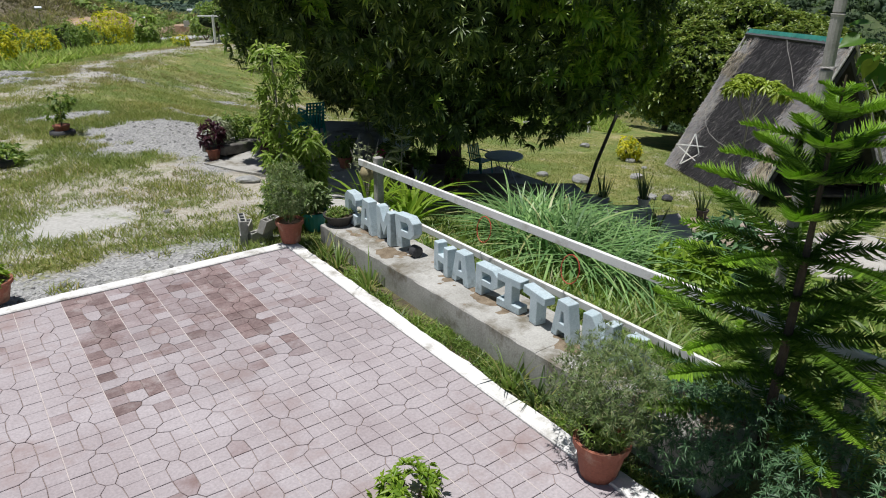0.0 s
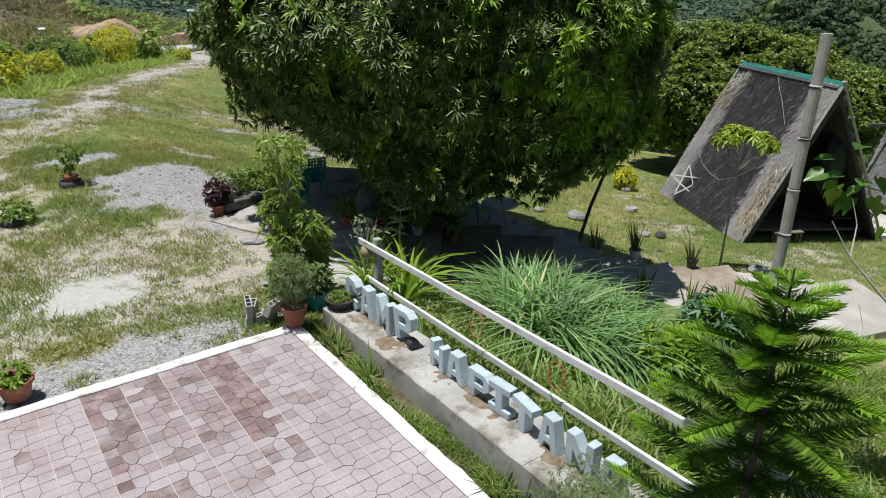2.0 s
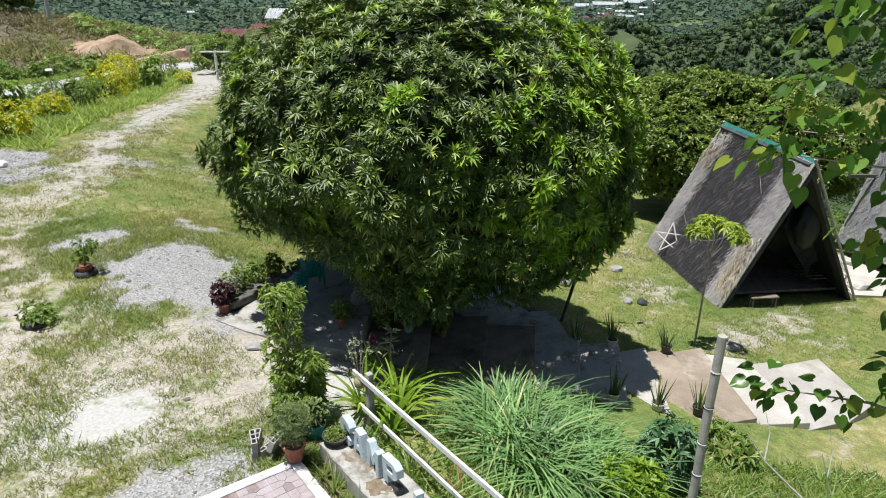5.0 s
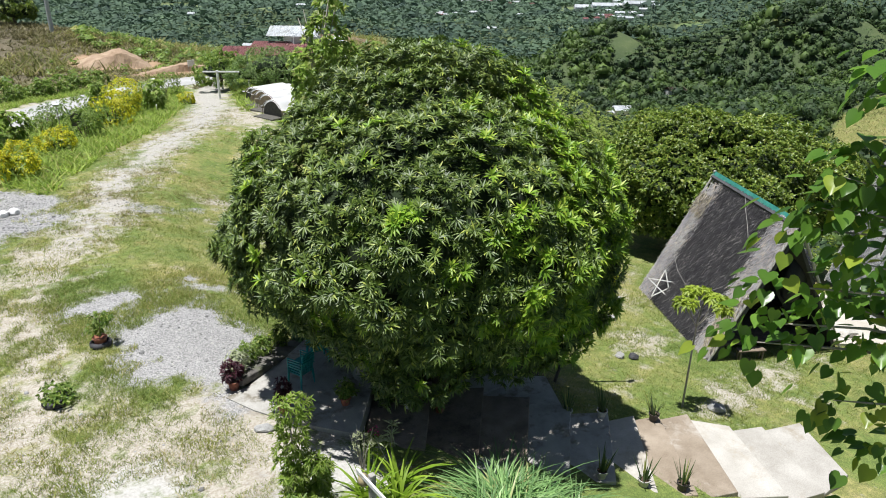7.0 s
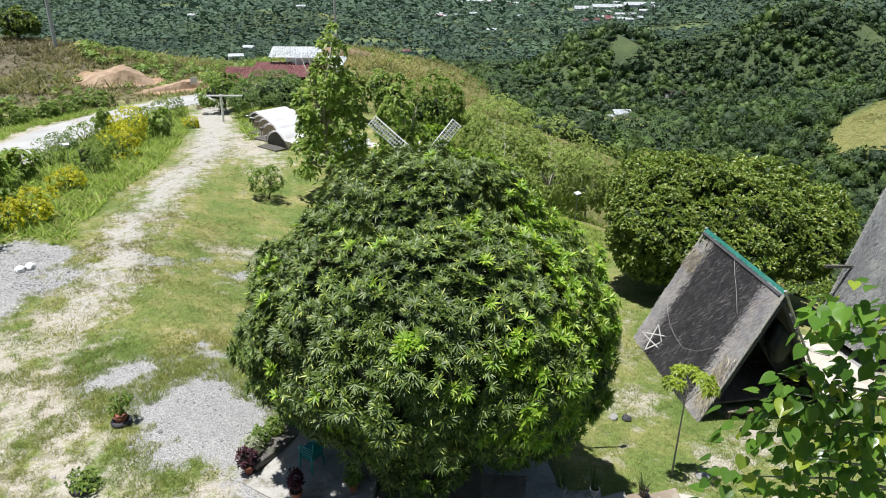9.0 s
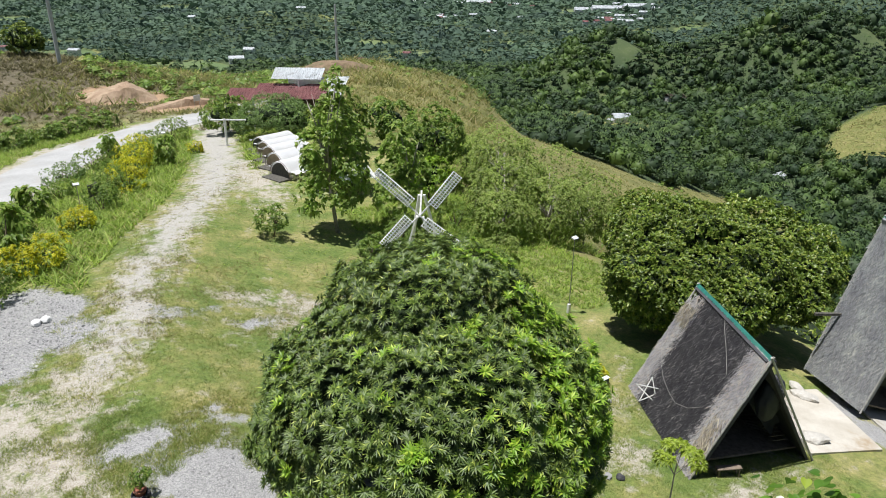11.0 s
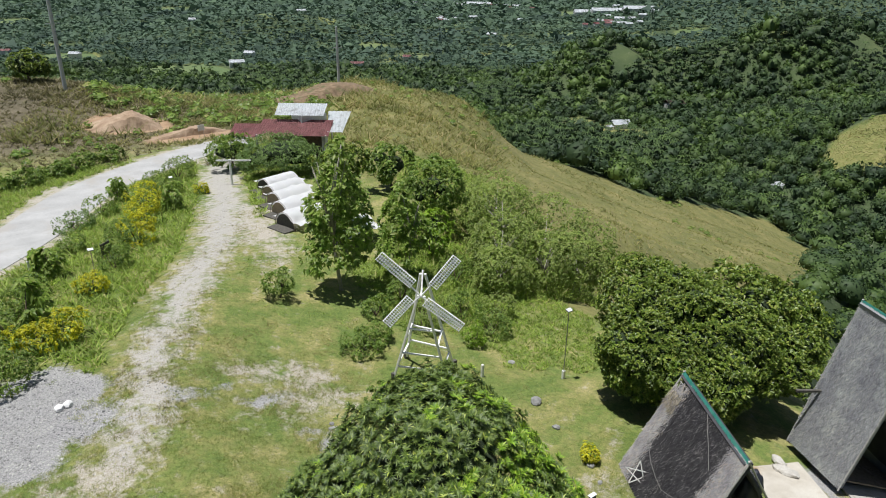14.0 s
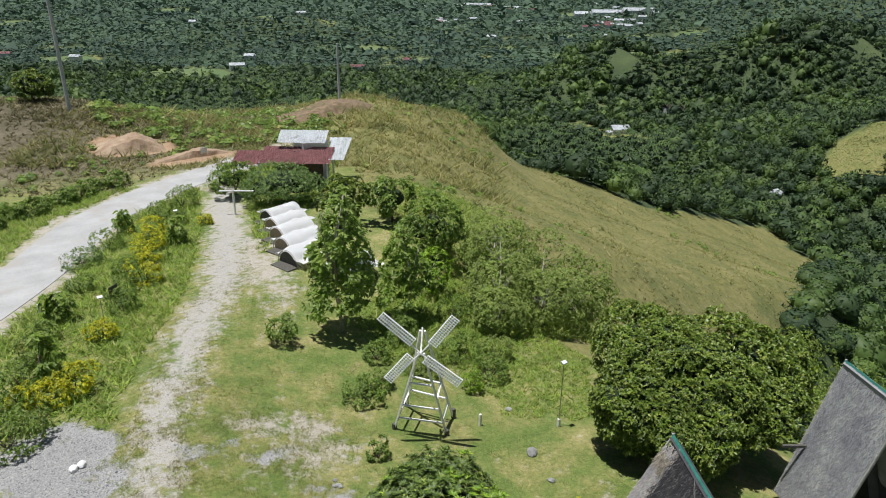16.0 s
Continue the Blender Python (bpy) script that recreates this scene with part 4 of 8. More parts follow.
broad_tree("broad_tree", "dark leafy tree beyond the thatched huts", (40, 14.5),
           [((0, 0, 4.6), (4.0, 4.0, 3.6)), ((-2.6, 1.6, 3.9), (3.4, 3.4, 3.0)), ((2.6, -1.6, 4.2), (3.2, 3.2, 3.0))], 0.28, M_DARKTREE, 4200, 6, 0.36, 0.18, 9, with_core=0.7, sag=0.15, size=0.7)
broad_tree("broad_tree", "leafy tree at the wooded slope edge", (36.5, 20.5), [((0, 0, 4.4), (3.0, 3.0, 2.8)), ((1.8, -1.0, 4.2), (2.6, 2.6, 2.4))], 0.22, M_DARKTREE, 2600, 6, 0.32, 0.15, 10, with_core=0.5, sag=0.15, size=0.7)

# garden trees behind the windmill
M_TEAK = leafy("large teak leaves", (0.2, 0.33, 0.065), (0.42, 0.55, 0.14), (0.48, 0.52, 0.2), 0.12, 0.45, 0.6)
broad_tree("young_teak_tree", "tall young tree with large drooping green leaves", (20.1, 37.6), [((-.9, -.3, 3.6), (1.7, 1.7, 1.3)), ((1.2, .4, 4.0), (1.5, 1.5, 1.3)), ((0.1, 0.1, 5.6), (2.0, 2.0, 1.4)), ((-.8, .3, 7.2), (1.3, 1.3, 1.2)), ((.9, -.2, 7.6), (1.3, 1.3, 1.2)), ((0.2, 0, 9.0), (1.2, 1.2, 1.3)), ((0.5, 0, 10.8), (.7, .7, 1.1)), ((0.6, 0, 12.0), (.4, .4, .7))], 0.17, M_TEAK, 760, 5, 0.5, 0.28, 21, with_core=0, sag=0.22, bark=M_PALEBARK, size=0.6, per=4, limb=14)
broad_tree("young_teak_tree", "young large-leaved tree with pale flower heads", (26.0, 37.4), [((-.6, 0, 3.2), (1.5, 1.5, 1.2)), ((.8, 0.3, 4.6), (1.5, 1.5, 1.2)), ((-.3, .2, 6.0), (1.3, 1.3, 1.2)), ((.2, .2, 7.6), (.8, .8, 1.1))], 0.13, M_TEAK, 460, 5, 0.5, 0.28, 22, with_core=0, sag=0.22, bark=M_PALEBARK, size=0.55, per=4, limb=9)
broad_tree("young_teak_tree", "young large-leaved tree on the slope", (24.3, 46.0), [((-.5, 0, 3.4), (1.8, 1.8, 1.4)), ((.9, .3, 4.6), (1.6, 1.6, 1.4)), ((0, 0, 6.2), (1.3, 1.3, 1.3))], 0.15, M_TEAK, 460, 5, 0.5, 0.28, 23, with_core=0, sag=0.22, bark=M_PALEBARK, size=0.6, per=4, limb=8)
broad_tree("leafy_tree", "leafy green tree on the slope edge", (35.2, 45.8), [((0, 0, 5.0), (2.7, 2.7, 2.2)), ((1.8, 0.6, 3.8), (2.2, 2.2, 1.8)), ((-1.6, 0, 4.0), (2.0, 2.0, 1.7))], 0.2, M_GREENTREE, 1900, 6, 0.32, 0.16, 24, with_core=0.3, size=0.6, per=9)
broad_tree("leafy_tree", "small bright green tree on the slope", (31.4, 41.0), [((0, 0, 2.4), (1.5, 1.5, 1.5)), ((.9, .3, 3.2), (1.1, 1.1, 1.1))], 0.1, M_STRAP, 260, 6, 0.36, 0.16, 25, with_core=0.4, per=6)
for k, (x, y, r, h) in enumerate([(40, 40.5, 3.3, 4.6), (45.5, 39.5, 3.6, 5.4), (36.5, 36.3, 2.6, 3.6), (47, 35.5, 3.0, 5.6), (42.8, 44.5, 3.0, 4.6), (33.8, 33.2, 1.9, 2.4), (39.0, 32.5, 2.4, 3.6), (43.5, 33.5, 2.6, 4.2)]):
    broad_tree("airy_tree", "airy grey-green tree thicket on the slope", (x, y), [((0, 0, h), (r, r, r * .8)), ((r * .5, -r * .3, h * .7), (r * .7, r * .7, r * .6)), ((-r * .5, r * .2, h * .6), (r * .6, r * .6, r * .5))], 0.11, M_GREYTREE, 1350, 6, 0.28, 0.13, 30 + k, with_core=0, bark=M_PALEBARK, group="slope thicket", limb=12, size=0.75, per=6)
broad_tree("leafy_tree", "dark green tree behind the tunnel tents", (31.0, 58.5), [((0, 0, 3.6), (2.5, 2.5, 2.2)), ((1.6, 0.8, 4.2), (2.0, 2.0, 1.8))], 0.2, M_DARKTREE, 560, 6, 0.45, 0.24, 37, with_core=0.5)
broad_tree("leafy_tree", "dark green tree on the far garden edge", (37.5, 57.0), [((0, 0, 3.2), (2.6, 2.6, 2.0)), ((-1.2, .5, 4.0), (1.6, 1.6, 1.5))], 0.18, M_GREENTREE, 460, 6, 0.45, 0.24, 38, with_core=0.5)
broad_tree("rain_tree", "low spreading acacia tree with fine leaves", (32.0, 75.5), [((0, 0, 3.6), (4.2, 4.2, 1.6)), ((1.5, -0.8, 2.6), (3.6, 3.6, 1.3)), ((-2.8, 1.2, 2.6), (2.4, 2.4, 1.2))], 0.2, M_ACACIA, 2600, 7, 0.34, 0.08, 41, with_core=0.6, sag=0.05, size=0.7)
broad_tree("rain_tree", "fine-leaved spreading tree by the farmhouse", (27.5, 84.0), [((0, 0, 2.8), (2.6, 2.6, 1.6)), ((1.4, -.6, 3.4), (1.8, 1.8, 1.2))], 0.15, M_GREENTREE, 520, 7, 0.5, 0.2, 42, with_core=0.55, sag=0.1)
broad_tree("round_tree", "lone round dark tree on the bare knoll", (13.2, 155.5), [((0, 0, 3.4), (3.0, 3.0, 2.6)), ((1.6, .4, 2.8), (2.2, 2.2, 2.0))], 0.25, M_DARKTREE, 700, 6, 0.55, 0.28, 43, with_core=0.75)

# small trees and bushes along the track
for k, (x, y, rx, rz, mat, label) in enumerate([
        (16.5, 28.3, 1.5, 0.7, M_GREENTREE, "green bush beside the windmill"),
        (18.2, 29.2, 1.2, 0.6, M_GREENTREE, "green bush behind the windmill"), (13.9, 21.8, 0.7, 0.75, M_GREENTREE, "small round green shrub on the lawn"),
        (24.8, 26.0, 0.9, 0.9, M_STRAP, "bright green shrub at the slope edge"), (27.3, 26.8, 1.4, 0.9, M_GREENTREE, "green shrub on the slope"), (20.6, 33.0, 1.1, 0.8, M_GREENTREE, "green shrub under the teak"),
        (5.4, 49.4, 1.2, 1.1, M_GREENTREE, "green bush beside the road"), (7.8, 59.5, 1.5, 0.9, M_GREENTREE, "green bush beside the track"), (5.0, 66.5, 2.0, 0.9, M_ACACIA, "spreading green bush beside the road"),
        (-3.0, 39.6, 1.5, 1.2, M_WEED, "tall leafy weeds at the roadside"), (-4.6, 32.6, 2.0, 1.2, M_WEED, "dense green bushes by the gravel"), (-5.6, 36, 2.2, 1.5, M_GREENTREE, "dense green bush at the roadside"),
        (24.2, 31.5, 1.6, 1.0, M_GREYTREE, "mixed green shrub on the slope rim"), (27.0, 30.2, 1.5, 1.1, M_GREENTREE, "mixed green shrub behind the windmill"), (22.6, 29.4, 1.3, 0.8, M_GREYTREE, "mixed grey-green shrub behind the windmill"),
        (29.6, 28.8, 1.6, 1.0, M_GREYTREE, "grey-green shrub on the slope rim"), (24.0, 34.6, 1.4, 1.1, M_GREENTREE, "green shrub below the teak trees"), (30.8, 36.0, 1.6, 1.2, M_GREENTREE, "green shrub below the thicket"),
        (6.0, 53.2, 1.4, 1.0, M_GREENTREE, "green bush in the roadside grass"), (3.4, 57.6, 1.2, 0.8, M_WEED, "leafy weeds in the roadside grass"), (8.6, 71.8, 1.8, 1.2, M_GREENTREE, "green bush along the road verge"),
        (13.6, 72.4, 1.4, 1.1, M_GREENTREE, "green bush beside the golden bushes"), (-1.0, 47.2, 1.2, 0.9, M_GREENTREE, "green bush on the road verge"), (16.6, 80.6, 1.5, 1.1, M_GREENTREE, "green bush near the gate"),
        (-2.2, 43.6, 1.1, 1.1, M_WEED, "leafy green weeds by the roadside"), (20.6, 84, 2.0, 1.5, M_WEED, "bush by the gate"), (17, 76, 1.6, 1.0, M_WEED, "bush by the road bend"), (29, 91, 2.4, 1.4, M_WEED, "bush at the road bend")]):
    shrub("bush", label, (x, y), (rx, rx, rz), mat, int(330 * rx), 6, 0.19, 0.075, group="track bushes")
for x, y, r, h in [(8.7, 55.3, 1.5, 1.6), (10.9, 62.6, 1.7, 1.9), (12.3, 67.6, 1.7, 2.0), (2.85, 44.4, 1.15, 0.9), (-0.3, 36.9, 1.4, 1.0), (-1.9, 36.0, 1.2, 1.1), (-3.4, 36.8, 0.9, 0.9), (20.2, 73.5, 0.9, 0.7)]:
    bush = shrub("golden_bush", "golden yellow garden bush beside the track", (x, y), (r, r, h), M_YELLOW, int(300 * r), 6, 0.2, 0.08, group="golden bushes")
    p, n = blob(int(45 * r), (0, 0, h * .5), (r * .75, r * .75, h * .6), 0.25, 5, 0.3, -0.8)
    fast_mesh("lower_leaves", *rosettes(p, n, 6, 0.3, 0.13), M_GREENTREE, bush)
bush = shrub("golden_bush", "small golden yellow bush on the lawn", (21.2, 11.3), (0.5, 0.5, 0.55), M_YELLOW, 110, 6, 0.2, 0.1, group="golden bushes")

for k in range(16):
    x, y = -6 + 1.5 * k + 0.5 * math.sin(k * 2.3), 87.5 + 1.05 * k + 1.2 * math.sin(k * 1.7)
    shrub("hedge_bush", "green roadside hedge bush below the knoll", (x, y), (1.5 + .4 * math.sin(k * 3.1), 1.5, 1.0 + .25 * math.sin(k * 1.3)), M_GREENTREE if k % 3 else M_WEED, 210, 6, .38, .16, group="roadside hedge")

# papaya-like broad stalk trees near the road
for x, y, h in [(-1.6, 39.2, 3.2), (0.7, 50.6, 2.6), (15.3, 67.0, 2.6), (11.5, 76.5, 2.5)]:
    broad_tree("sapling_tree", "slim young tree with large hanging leaves", (x, y), [((0, 0, h), (0.55, 0.55, 0.6)), ((0.1, 0, h * .65), (0.6, 0.6, 0.7)), ((0, 0.1, h * .4), (0.5, 0.5, 0.5))], 0.06, M_TEAK, 60, 5, 0.5, 0.28, int(h * 10), inner=0.2, with_core=0, sag=0.6, limb=3)

broad_tree("small_tree", "small bushy dark green tree beside the track", (14.65, 37.4), [((0, 0, 1.5), (.95, .95, .5)), ((.35, .2, 1.9), (.6, .6, .4)), ((-.4, -.1, 1.8), (.6, .6, .4))], 0.07, M_GREENTREE, 230, 7, .3, .08, 77, with_core=0, sag=.2, size=.4, per=4)

# sapling with a lime crown on the lawn
sap = thing("lime_sapling", "thin sapling with a flat lime green crown", "tree", Matrix.Translation(on_ground(13.75, 1.7, -0.05)))
bm = bmesh.new()
tube(bm, [(0, 0, 0), (0.05, 0.02, 1.6), (0.12, 0.05, 2.9), (0.15, 0.05, 3.6)], [0.035, 0.03, 0.022, 0.012], 6)
for a in (0.3, 1.7, 2.9, 4.2, 5.3):
    tube(bm, [(0.12, 0.05, 2.9), (0.12 + 0.4 * math.cos(a), 0.05 + 0.4 * math.sin(a), 3.5), (0.12 + 0.55 * math.cos(a), 0.05 + 0.55 * math.sin(a), 3.85)], [0.015, 0.012, 0.006], 5)
part("trunk", bm, M_PALEBARK, sap)
pieces = []
for cx, cy, cz, r in [(-0.5, 0.15, 3.85, 0.3), (0.1, 0.4, 4.0, 0.25), (0.55, -0.2, 3.85, 0.32), (0.3, -0.55, 3.8, 0.25), (0.45, 0.2, 3.95, 0.25)]:
    p, n = blob(38, (cx, cy, cz), (r, r, r * .55), 0.2, 4, 0.3, -0.4)
    pieces.append(rosettes(p, n, 6, 0.2, 0.075, 0.5))
fast_mesh("crown", *joined(pieces), M_LIME, sap)


# ---- concrete steps under the mango ----
def build_steps():
    """Broad slabs stepping down from the chairs to the lawn."""
    far = [(4.8, 5.6), (6.0, 4.7), (7.2, 3.9), (8.2, 3.1), (9.1, 2.35), (10.0, 1.75), (10.85, 1.45), (11.6, 1.15), (12.55, .8), (13.25, -.12), (14.27, -.6), (15.63, -1.06)]
    near = [(3.0, 3.4), (4.2, 2.5), (5.2, 1.7), (6.15, 1.0), (7.05, .35), (7.98, -.33), (8.79, -.95), (9.72, -1.53), (10.8, -1.98), (11.92, -2.72), (13.0, -3.1), (14.4, -3.1)]
    tops = [-0.78, -1.02, -1.26, -1.5, -1.76, -2.05, -2.2, -2.33, -2.5, -2.68, -2.85]
    flight = thing("garden_steps", "broad sunlit concrete garden steps with brown stains", "steps", pose(0, 0, 0), kind="structure")
    rnd = random.Random(2)
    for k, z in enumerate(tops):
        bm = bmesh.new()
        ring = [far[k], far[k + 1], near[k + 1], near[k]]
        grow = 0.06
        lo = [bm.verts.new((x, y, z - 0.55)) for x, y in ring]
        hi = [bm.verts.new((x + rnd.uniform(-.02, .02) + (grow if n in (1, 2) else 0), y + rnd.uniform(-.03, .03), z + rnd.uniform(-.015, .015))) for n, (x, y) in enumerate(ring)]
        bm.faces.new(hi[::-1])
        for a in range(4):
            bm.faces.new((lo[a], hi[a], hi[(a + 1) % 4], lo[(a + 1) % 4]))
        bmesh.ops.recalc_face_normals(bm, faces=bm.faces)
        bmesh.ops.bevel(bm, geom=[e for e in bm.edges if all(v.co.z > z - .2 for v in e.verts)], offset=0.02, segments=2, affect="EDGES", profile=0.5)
        part("slab", bm, M_BROWNSLAB if k in (6, 7) else M_SLAB if k > 4 else M_CONCRETE if k > 2 else M_SHADESLAB, flight)
    return flight


build_steps()

# terrace slab where the chairs stand, with its low dark border wall
bm = bmesh.new()
ring = [(0.98, 6.8), (1.36, 5.85), (2.0, 4.75), (3.0, 3.5), (4.9, 5.7), (6.6, 8.0), (5.2, 9.2), (3.3, 7.9), (1.7, 7.0)]
lo = [bm.verts.new((x, y, -1.3)) for x, y in ring]
hi = [bm.verts.new((x, y, -0.44)) for x, y in ring]
bm.faces.new(hi)
for a in range(len(ring)):
    bm.faces.new((lo[a], lo[(a + 1) % len(ring)], hi[(a + 1) % len(ring)], hi[a]))
bmesh.ops.recalc_face_normals(bm, faces=bm.faces)
tagged(part("terrace", bm, M_CONCRETE), "pale concrete terrace under the mango tree", "terrace", kind="structure")


def edging(name, label, line, w, h, mat, lift=0.0):
    """A low wall along a line on the ground."""
    bm = bmesh.new()
    for (ax, ay), (bx, by) in zip(line, line[1:]):
        a, b = Vector((ax, ay, ground(ax, ay) + h / 2 - 0.08 + lift)), Vector((bx, by, ground(bx, by) + h / 2 - 0.08 + lift))
        bar(bm, a, b, h + 0.1, w, 0.02, 0)
    return tagged(part(name, bm, mat), label, "wall", kind="structure")


# border stone darkened in colour to show the wall's shadowed near face
M_SHADESTONE = surface("shade-darkened stone", (0.07, 0.065, 0.06), (0.18, 0.17, 0.155), 4, 30, 0.9, 0.6, (0.09, 0.1, 0.06), 2.0)
edging("border_wall", "low dark stone border behind the terrace", [(1.35, 7.25), (2.4, 7.75), (3.5, 8.35), (4.6, 9.1), (6.2, 10.0)], 0.22, 0.6, M_SHADESTONE)
edging("border_wall", "low stone bed edge under the mango", [(3.2, 5.9), (4.2, 6.6), (5.0, 7.2)], 0.2, 0.4, M_STONE)


def stone(name, label, x, y, size, z=None, group="", mat=None, seed=0, category="stone"):
    bm = bmesh.new()
    made = bmesh.ops.create_icosphere(bm, subdivisions=2, radius=1.0)
    for v in made["verts"]:
        d = v.co.normalized()
        k = 1 + 0.28 * noise.noise(d * 1.6 + Vector((seed * 1.7, x, y)))
        v.co = Vector((d.x * size[0], d.y * size[1], d.z * size[2])) * k
    base = (ground(x, y) if z is None else z) + size[2] * .55
    return tagged(part(name, bm, mat or M_STONE, at=pose(x, y, base, 0, 0, seed * 37)), label, category, group)


for k, (x, y, s) in enumerate([(17.8, 8.1, .22), (23.0, 17.4, .35), (14.2, 7.7, .3), (22.0, 14.6, .2), (13.4, 8.8, .18), (20.2, 9.6, .12), (15.2, 5.4, .16), (20.9, 10.9, .2), (14.6, 1.0, .22), (25.4, 22.4, .22)]):
    stone("garden_stone", "pale rounded stone lying on the lawn", x, y, (s * 1.3, s, s * .7), group="lawn stones", seed=k)
stone("dark_stone", "dark rounded stone on the lawn", 15.6, 5.1, (.2, .17, .14), mat=M_TYRE, seed=3)
stone("flat_stone", "flat pale stepping stone on the bare ground", 1.25, 5.0, (.26, .16, .08), seed=4)
stone("standing_stone", "tall rounded standing stone in the shade", 4.35, 5.6, (.26, .22, .45), z=-0.6, seed=5)
for k in range(14):
    a = k * 2.4
    stone("rubble_stone", "grey rubble stone in a small heap", 9.2 + .45 * math.cos(a) * (k % 4) / 3 + (1.0 if k > 8 else 0), 18.9 + .5 * math.sin(a) * (k % 3) / 2 + (1.4 if k > 8 else 0), (.16, .13, .1), group="rubble heaps", seed=k + 9)
for x, y in ((-1.95, 27.9), (-1.5, 28.05)):
    stone("white_sack", "white filled sack lying on the gravel", x, y, (.32, .24, .2), mat=M_PLASTER, seed=2, group="white sacks", category="sack")
M_PALEROCK = surface("pale weathered rock", (0.38, 0.36, 0.32), (0.56, 0.54, 0.49), 3, 30, 0.9, 0.5, (0.30, 0.27, 0.22), 2.0)
for k, (x, y, s) in enumerate([(31.4, 5.7, .55), (30.8, 5.0, .75), (26.3, 2.4, .8)]):
    stone("flat_boulder", "flat pale boulder beside the hut pad", x, y, (s, s * .55, .24), z=ground(x, y) + .1, group="pad boulders", seed=k + 31, mat=M_PALEROCK)


# ---- thatched huts ----
STRAW = {M_THATCH: leafy("dark straw", (0.018, 0.0175, 0.0205), (0.066, 0.063, 0.071), (0.25, 0.24, 0.245), 0.06, 0.95, 0.0, patch_scale=1.6),
         M_THATCHPALE: leafy("bleached straw", (0.22, 0.212, 0.225), (0.5, 0.485, 0.51), (0.56, 0.47, 0.40), 0.1, 0.9, 0.0),
         M_THATCHGREY: leafy("silver straw", (0.15, 0.156, 0.17), (0.41, 0.42, 0.445), (0.5, 0.49, 0.46), 0.08, 0.9, 0.0)}


def thatch_slope(name, parent, e1, e2, r1, r2, mats, bands, seed, strips=70, rows=34, torn=False):
    """One roof slope: a solid base with rows of overlapping leaf strips on it. e: eave ends, r: ridge ends."""
    e1, e2, r1, r2 = (Vector(p) for p in (e1, e2, r1, r2))
    nor = (e2 - e1).cross(r1 - e1).normalized()
    if nor.z < 0:
        nor = -nor
    bm = bmesh.new()
    grid = [[bm.verts.new(e1.lerp(e2, i / 10).lerp(r1.lerp(r2, i / 10), j / 10) - nor * .13) for j in range(11)] for i in range(11)]
    for i in range(10):
        for j in range(10):
            if torn and i == 9 and j == 9:
                continue
            bm.faces.new((grid[i][j], grid[i + 1][j], grid[i + 1][j + 1], grid[i][j + 1]))
    bmesh.ops.recalc_face_normals(bm, faces=bm.faces)
    if bm.faces[:][0].normal.z < 0:
        bmesh.ops.reverse_faces(bm, faces=bm.faces)
    bmesh.ops.solidify(bm, geom=bm.faces[:], thickness=.12)
    bmesh.ops.recalc_face_normals(bm, faces=bm.faces)
    slope = part(name, bm, mats[0], parent)
    rnd = random.Random(seed)
    sets = {k: ([], []) for k in range(len(mats))}
    for j in range(rows):
        for i in range(strips):
            for _ in range(4 if bands[0] < (i + .5) / strips < bands[1] or len(mats) == 1 else 7):
                s = (i + rnd.uniform(0, 1)) / strips
                t = min(1.0, 1.06 - 1.06 * (j + rnd.uniform(0, 1)) / rows)
                which = 1 if len(mats) > 1 and (s < bands[0] + rnd.uniform(-.04, .04) or s > bands[1] + rnd.uniform(-.04, .04)) else 0
                if torn and s + t > 1.83 + .06 * math.sin(s * 90) and t > .84:
                    continue
                p = e1.lerp(e2, s).lerp(r1.lerp(r2, s), t)
                down = (e1.lerp(e2, s) - r1.lerp(r2, s)).normalized()
                side = (e2 - e1).normalized()
                way = (down + side * rnd.uniform(-.8, .8)).normalized()
                length, wide = min(rnd.uniform(.14, .4), .08 + t * 9), rnd.uniform(.007, .024)
                across = way.cross(nor).normalized() * wide
                lift = nor * rnd.uniform(.01, .1)
                q = p + way * length
                vs, fs = sets[which]
                n = len(vs)
                vs += [p - across + nor * .005, p + across + nor * .005, q + across * .6 + lift, q - across * .6 + lift]
                fs += [(n, n + 1, n + 2), (n, n + 2, n + 3)]
    for k, (vs, fs) in sets.items():
        if vs:
            tagged(fast_mesh("thatch", [tuple(v) for v in vs], fs, STRAW[mats[k]], slope), kind="stuff")
    return slope


def frayed_edge(parent, e1, r1, r2, seed):
    """Loose tan straw hanging out of the worn front corner of a roof."""
    rnd = random.Random(seed)
    e1, r1, r2 = Vector(e1), Vector(r1), Vector(r2)
    back, up = (r2 - r1).normalized(), (r1 - e1).normalized()
    nor = back.cross(up).normalized()
    nor = nor if nor.z > 0 else -nor
    o, w = [], []
    for _ in range(420):
        t = rnd.triangular(.02, .5, .2)
        o.append(e1.lerp(r1, t) + back * rnd.uniform(.05, .9) + nor * rnd.uniform(.03, .1))
        w.append(-up * rnd.uniform(.2, 1) - back * rnd.uniform(-.1, .9) + nor * rnd.uniform(-.05, .3))
    v, f = leaves(np.array(o), np.array(w), .4, .035, .1, .1)
    tagged(fast_mesh("frayed_straw", v, f, M_STRAW, parent), kind="stuff")


M_STRAW = leafy("tan loose straw", (0.26, 0.22, 0.16), (0.50, 0.45, 0.36), (0.10, 0.09, 0.08), 0.15, 0.9, 0.1)


